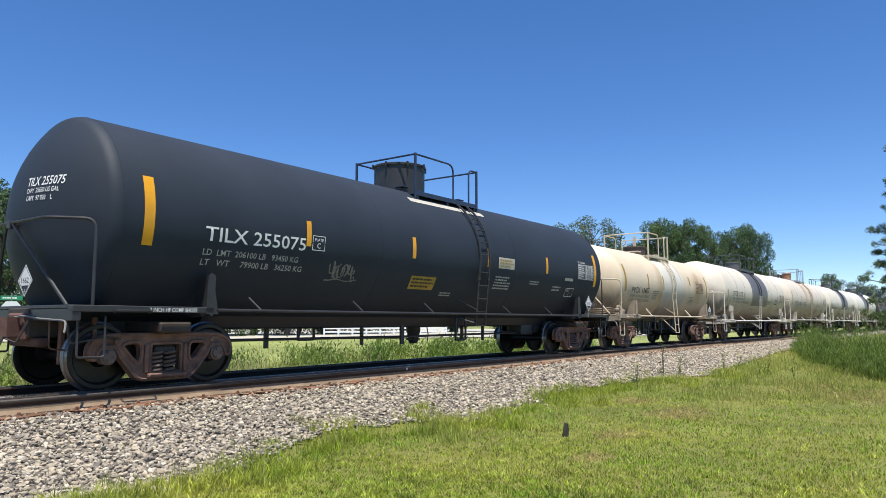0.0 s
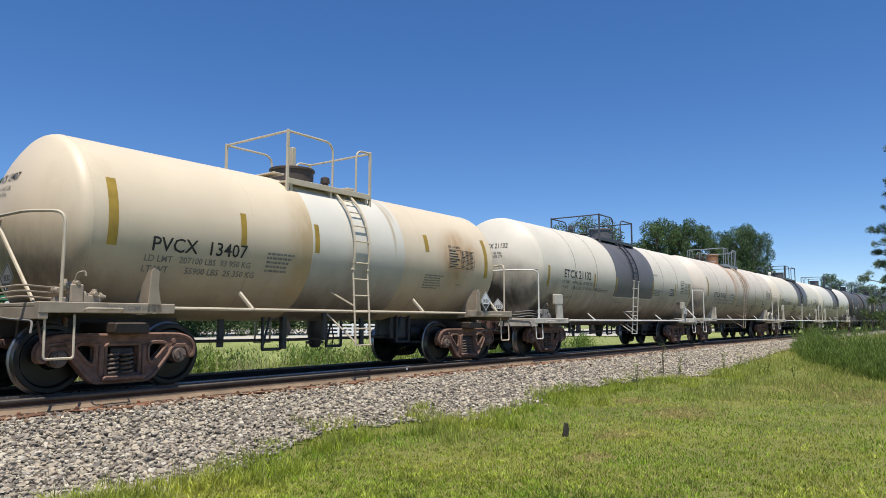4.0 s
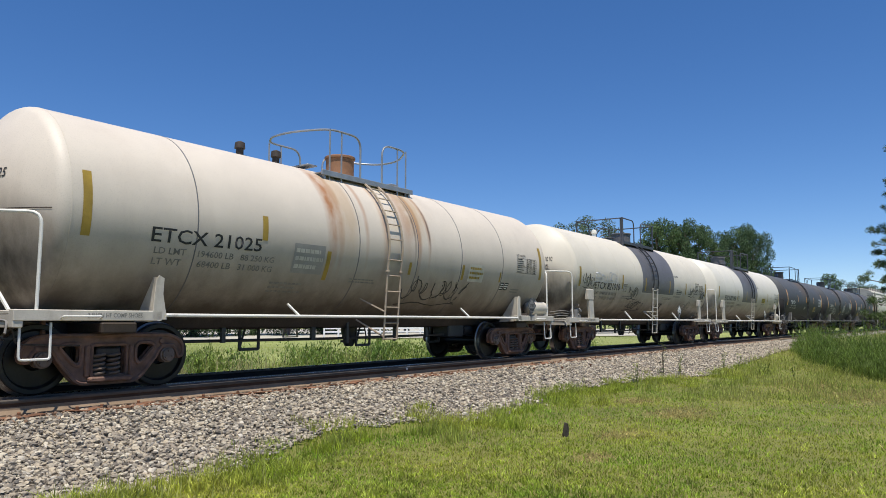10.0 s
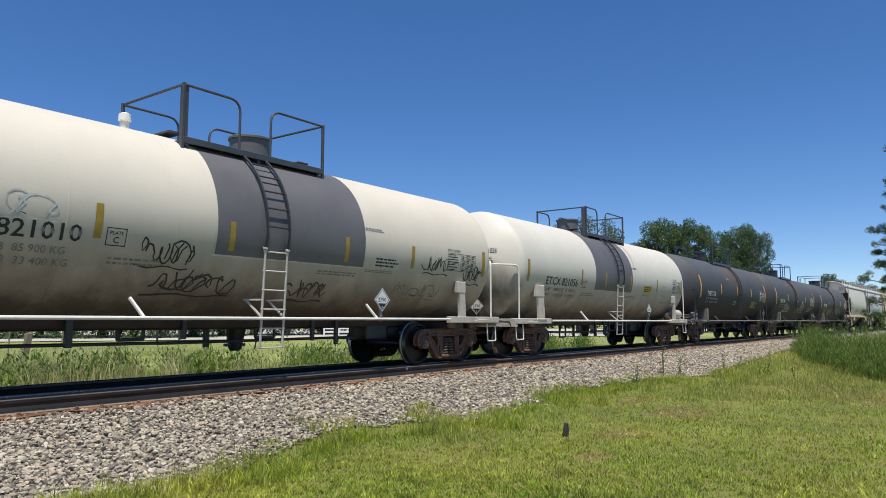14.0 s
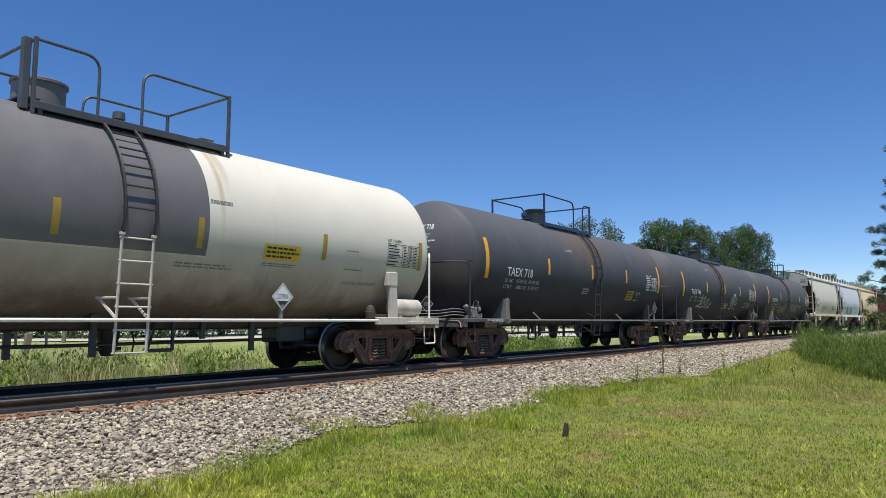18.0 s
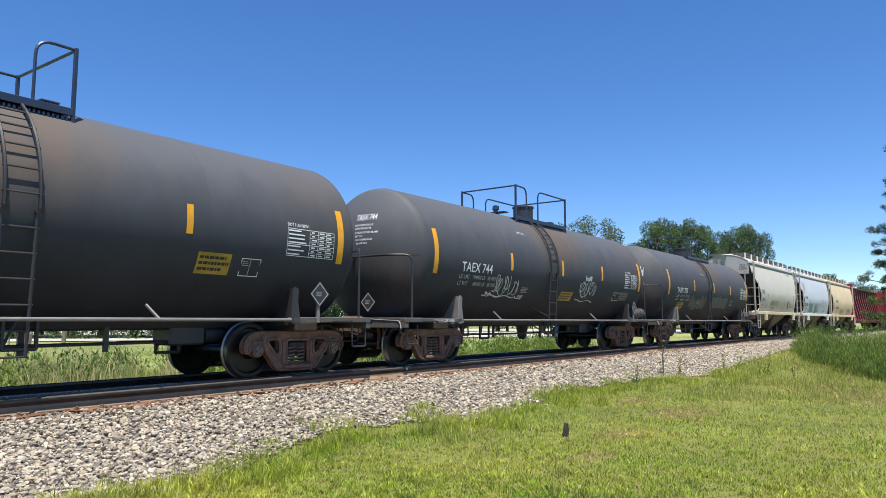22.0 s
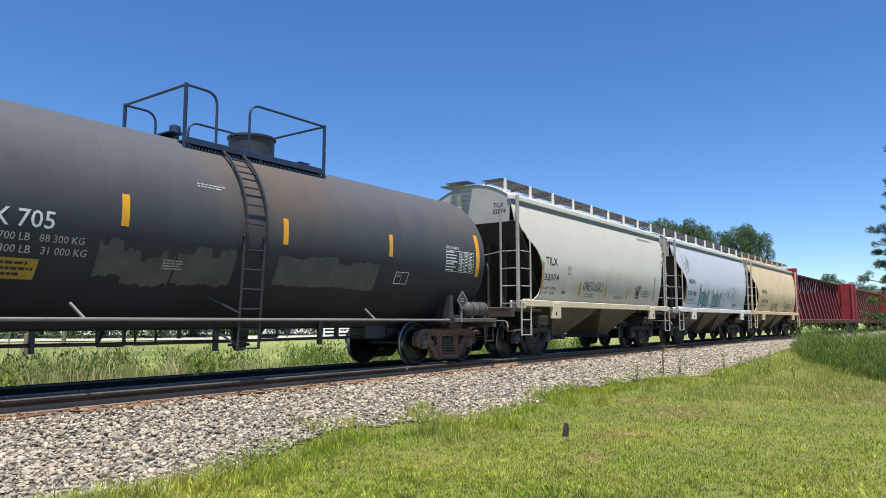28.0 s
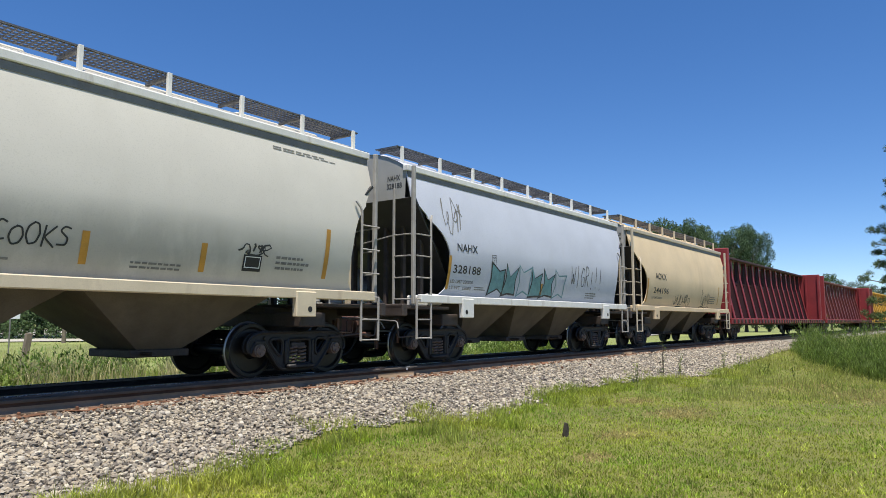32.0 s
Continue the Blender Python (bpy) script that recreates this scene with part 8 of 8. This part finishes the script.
def trees():
    kinds = [broad_tree(11, 12.0, 4.2, 0.12, LEAF_DARK, 26000, 0.1), broad_tree(12, 13.0, 3.6, 0.15, LEAF_LIGHT, 24000, 0.1), broad_tree(13, 11.0, 3.8, 0.08, LEAF_DARK, 26000, 0.1),
             broad_tree(14, 12.0, 4.6, 0.3, LEAF_GREY, 13000, 0.085, True)]
    # view column, depth, kind, height factor, width factor
    spots = [(-60, 62, 0, 1.25, 1.2), (20, 58, 2, 1.15, 1.1), (75, 64, 1, 1.15, 1.1), (130, 60, 0, 1.2, 1.0), (185, 66, 2, 1.3, 1.1), (240, 62, 1, 1.0, 1.2), (290, 60, 1, 1.02, 1.1), (345, 66, 0, 1.15, 1.1), (395, 72, 2, 1.2, 1.1),
             (450, 74, 0, 1.35, 1.1), (510, 80, 1, 1.1, 1.1), (575, 86, 2, 1.05, 1.2), (640, 92, 0, 1.0, 1.2), (720, 100, 1, 0.9, 1.3), (800, 105, 2, 0.95, 1.2), (880, 110, 0, 0.9, 1.2), (960, 110, 1, 1.0, 1.1),
             (1048, 92, 3, 1.26, 1.3), (1022, 98, 3, 1.15, 1.15), (1095, 104, 1, 0.97, 0.8), (1120, 100, 2, 1.15, 0.9), (1142, 100, 0, 1.10, 0.8), (1165, 96, 1, 1.20, 0.85), (1190, 98, 0, 1.29, 0.85), (1240, 102, 1, 1.20, 0.85), (1318, 110, 1, 1.29, 0.85), (1215, 98, 2, 1.43, 0.85), (1265, 104, 0, 1.24, 0.8), (1300, 108, 2, 1.38, 0.8), (1335, 108, 0, 1.33, 0.75), (1358, 112, 2, 0.87, 0.6),
             (1395, 130, 1, 0.62, 0.7), (1430, 140, 3, 0.62, 0.9), (1468, 130, 1, 0.8, 0.55), (1500, 135, 3, 0.8, 0.9), (1530, 140, 1, 0.66, 0.9), (1555, 130, 3, 0.7, 0.9)]
    used = set()
    rng = random.Random(6)
    for vcol, depth, k, hf, wf in spots:
        if depth < 76:
            depth, hf, wf = depth + 9, hf * 1.13, wf * 1.13
        x, y = at_view(vcol, depth)
        o = kinds[k] if k not in used else copy_thing(kinds[k], Matrix())
        used.add(k)
        o.matrix_basis = Matrix.LocRotScale((x, y, -0.72), Euler((0, 0, rng.uniform(0, 6.28))), (wf, wf, hf))
    p = pine(21, 12.5, 3.4)
    x, y = at_view(1640, 36)
    p.location = (x, y, -0.7)
    # far woods that close the horizon
    r3 = np.random.default_rng(3)
    v, f = [], []
    for i in range(150):
        vcol = -500 + i * 17 + r3.uniform(-8, 8)
        d = r3.uniform(150, 190)
        x, y = at_view(vcol, d)
        hh = r3.uniform(3.5, 6.5)
        cl = [((x + r3.normal(0, 2), y + r3.normal(0, 2), hh * q), r3.uniform(1.6, 2.6)) for q in (0.2, 0.5, 0.8)]
        a, b = leaf_cloud(r3, cl, 330, 0.42)
        k = len(v)
        v += a
        f += [tuple(j + k for j in q) for q in b]
    tagged(part("far_woods", Shape().add(v, f), LEAF_DARK, None, "far line of woods", 0), "", "woods", "", "stuff")
    # hedge line at the foot of the left-hand trees
    v, f = [], []
    for i in range(84):
        vcol = -130 + i * 10 + r3.uniform(-6, 6)
        d = float(np.interp(vcol, [-120, 290, 450, 640], [63, 66, 78, 94])) + r3.uniform(0, 4)
        x, y = at_view(vcol, d)
        cl = [((x + r3.normal(0, 0.8), y + r3.normal(0, 0.8), -0.4 + 3.6 * q), r3.uniform(1.0, 2.0)) for q in (0.1, 0.4, 0.75)]
        a, b = leaf_cloud(r3, cl, 620, 0.11)
        k = len(v)
        v += a
        f += [tuple(j + k for j in q) for q in b]
    tagged(part("undergrowth", Shape().add(v, f), LEAF_LIGHT, None, "shrubby undergrowth below the trees", 0), "", "shrubs", "", "stuff")


# ---- beyond the meadow ----
def beyond():
    a, b, c, d = at_view(-400, 50), at_view(1150, 80), at_view(1300, 150), at_view(-500, 140)
    lot = part("gravel_lot", Shape().add([(*a, -0.66), (*b, -0.66), (*c, -0.66), (*d, -0.66)], [(0, 1, 2, 3)]), PALE_LOT, None, "pale gravel lot beyond the meadow")
    tagged(lot, "", "gravel lot", "", "structure")
    fence = thing("rail_fence", "white three-rail board fence beyond the meadow", "fence")
    p0, p1 = Vector((*at_view(575, 70), -0.7)), Vector((*at_view(790, 74), -0.7))
    n = 9
    for i in range(n + 1):
        p = p0.lerp(p1, i / n)
        part("post", Shape().box(p.x - 0.07, p.x + 0.07, p.y - 0.07, p.y + 0.07, -0.75, 0.72, 0.01), FENCE_WHITE, fence)
    dirn = (p1 - p0).normalized()
    nrm = Vector((-dirn.y, dirn.x, 0)) * 0.03
    for i in range(n):
        a, b = p0.lerp(p1, i / n), p0.lerp(p1, (i + 1) / n)
        for z in (-0.2, 0.15, 0.5):
            v = [a - nrm, b - nrm, b + nrm, a + nrm]
            v = [Vector((q.x, q.y, z)) for q in v] + [Vector((q.x, q.y, z + 0.16)) for q in v]
            part("rail_board", Shape().add(v, [(3, 2, 1, 0), (4, 5, 6, 7), (0, 1, 5, 4), (1, 2, 6, 5), (2, 3, 7, 6), (3, 0, 4, 7)]), FENCE_WHITE, fence)
    x, y = at_view(22, 30)
    sg = thing("street_sign", "green street sign over a small white panel on a post", "sign")
    sg.location = (x, y, -0.7)
    sg.rotation_euler = (0, 0, math.radians(-36))
    part("post", Shape().pipe([(0, 0, 0), (0, 0, 2.85)], 0.03, 8), GREY_STEEL, sg)
    part("name_plate", Shape().box(-0.42, 0.42, -0.015, 0.015, 2.55, 2.74, 0.004), SIGN_GREEN, sg, "green street name plate")
    bars("plate_print", -0.34, 2.58, 0.68, 0.13, 1, lambda u, z: Vector((u, -0.02, z)), WHITE_INK, sg, "", 3)
    part("lower_panel", Shape().prism([(-0.36, 1.75), (0.36, 1.75), (0.36, 2.3), (0.2, 2.5), (-0.2, 2.5), (-0.36, 2.3)], "y", -0.03, 0.03), SHED_WHITE, sg, "pale grey panel below the name plate")
    for vcol, dep, hh in ((48, 16, 1.0),):
        x, y = at_view(vcol, dep + 8)
        o = thing("fence_post", "leaning weathered wooden post in the meadow", "post")
        o.location = (x, y, ground_z(x, y))
        part("post_wood", Shape().box(-0.1, 0.1, -0.08, 0.08, -0.2, 1.3, 0.015), POLE_WOOD, o)
        o.rotation_euler = (0, 0.12, 0)
    # overhead wires
    w = thing("utility_line", "utility pole with thin overhead wires", "utility pole")
    q0, q1 = Vector((*at_view(118, 54), 0)), Vector((*at_view(-900, 46), 0))
    part("pole", Shape().lathe([(-0.8, 0.16), (11.0, 0.11)], 10, "z", (q0.x, q0.y, 0)), POLE_WOOD, w, "weathered wooden pole")
    for k, z in enumerate((10.6, 10.1, 8.4, 6.2)):
        pts = [(q0.lerp(q1, i / 12) + Vector((0, 0, z - 1.2 * (1 - (i / 6 - 1) ** 2)))) for i in range(13)]
        part("wire", Shape().pipe(pts, 0.018, 4), BLACK_STEEL, w)


def stone_stub():
    o = thing("dark_stone", "dark mottled stone slab standing in the lawn", "stone")
    x, y = 9.15, -5.95
    o.location = (x, y, ground_z(x, y))
    s = Shape()
    ring = [(-0.03, 0), (0.045, 0), (0.06, 0.06), (0.05, 0.13), (0.03, 0.19), (0.0, 0.245), (-0.03, 0.25), (-0.045, 0.2), (-0.04, 0.13), (-0.05, 0.06)]
    s.prism([(a, b - 0.03) for a, b in ring], "y", -0.05, 0.045)
    part("slab", s, ROCK_DARK, o, "", 20)
    o.rotation_euler = (0.1, 0.12, -0.6)
    o.scale = (0.6, 0.75, 0.9)


ground()
ballast()
rails()
stones()
lawn()
meadow()
bush()
trees()
beyond()
stone_stub()


# ---- motion ----
def motions():
    for car, at in TRAIN:
        walk(car, [(t, on_track(at - gone(t))) for t in range(33)])
    turns = {}
    for sg in (-1, 1):
        rows = []
        for k in range(0, 961, 4):
            t = k / FPS
            rows.append((t, Matrix.Translation((sg * WB, 0, WR)) @ Matrix.Rotation(-gone(t) / WR, 4, "Y")))
        turns[sg] = rows
    for wheels, sg in WHEELSETS:
        walk(wheels, turns[sg])


motions()
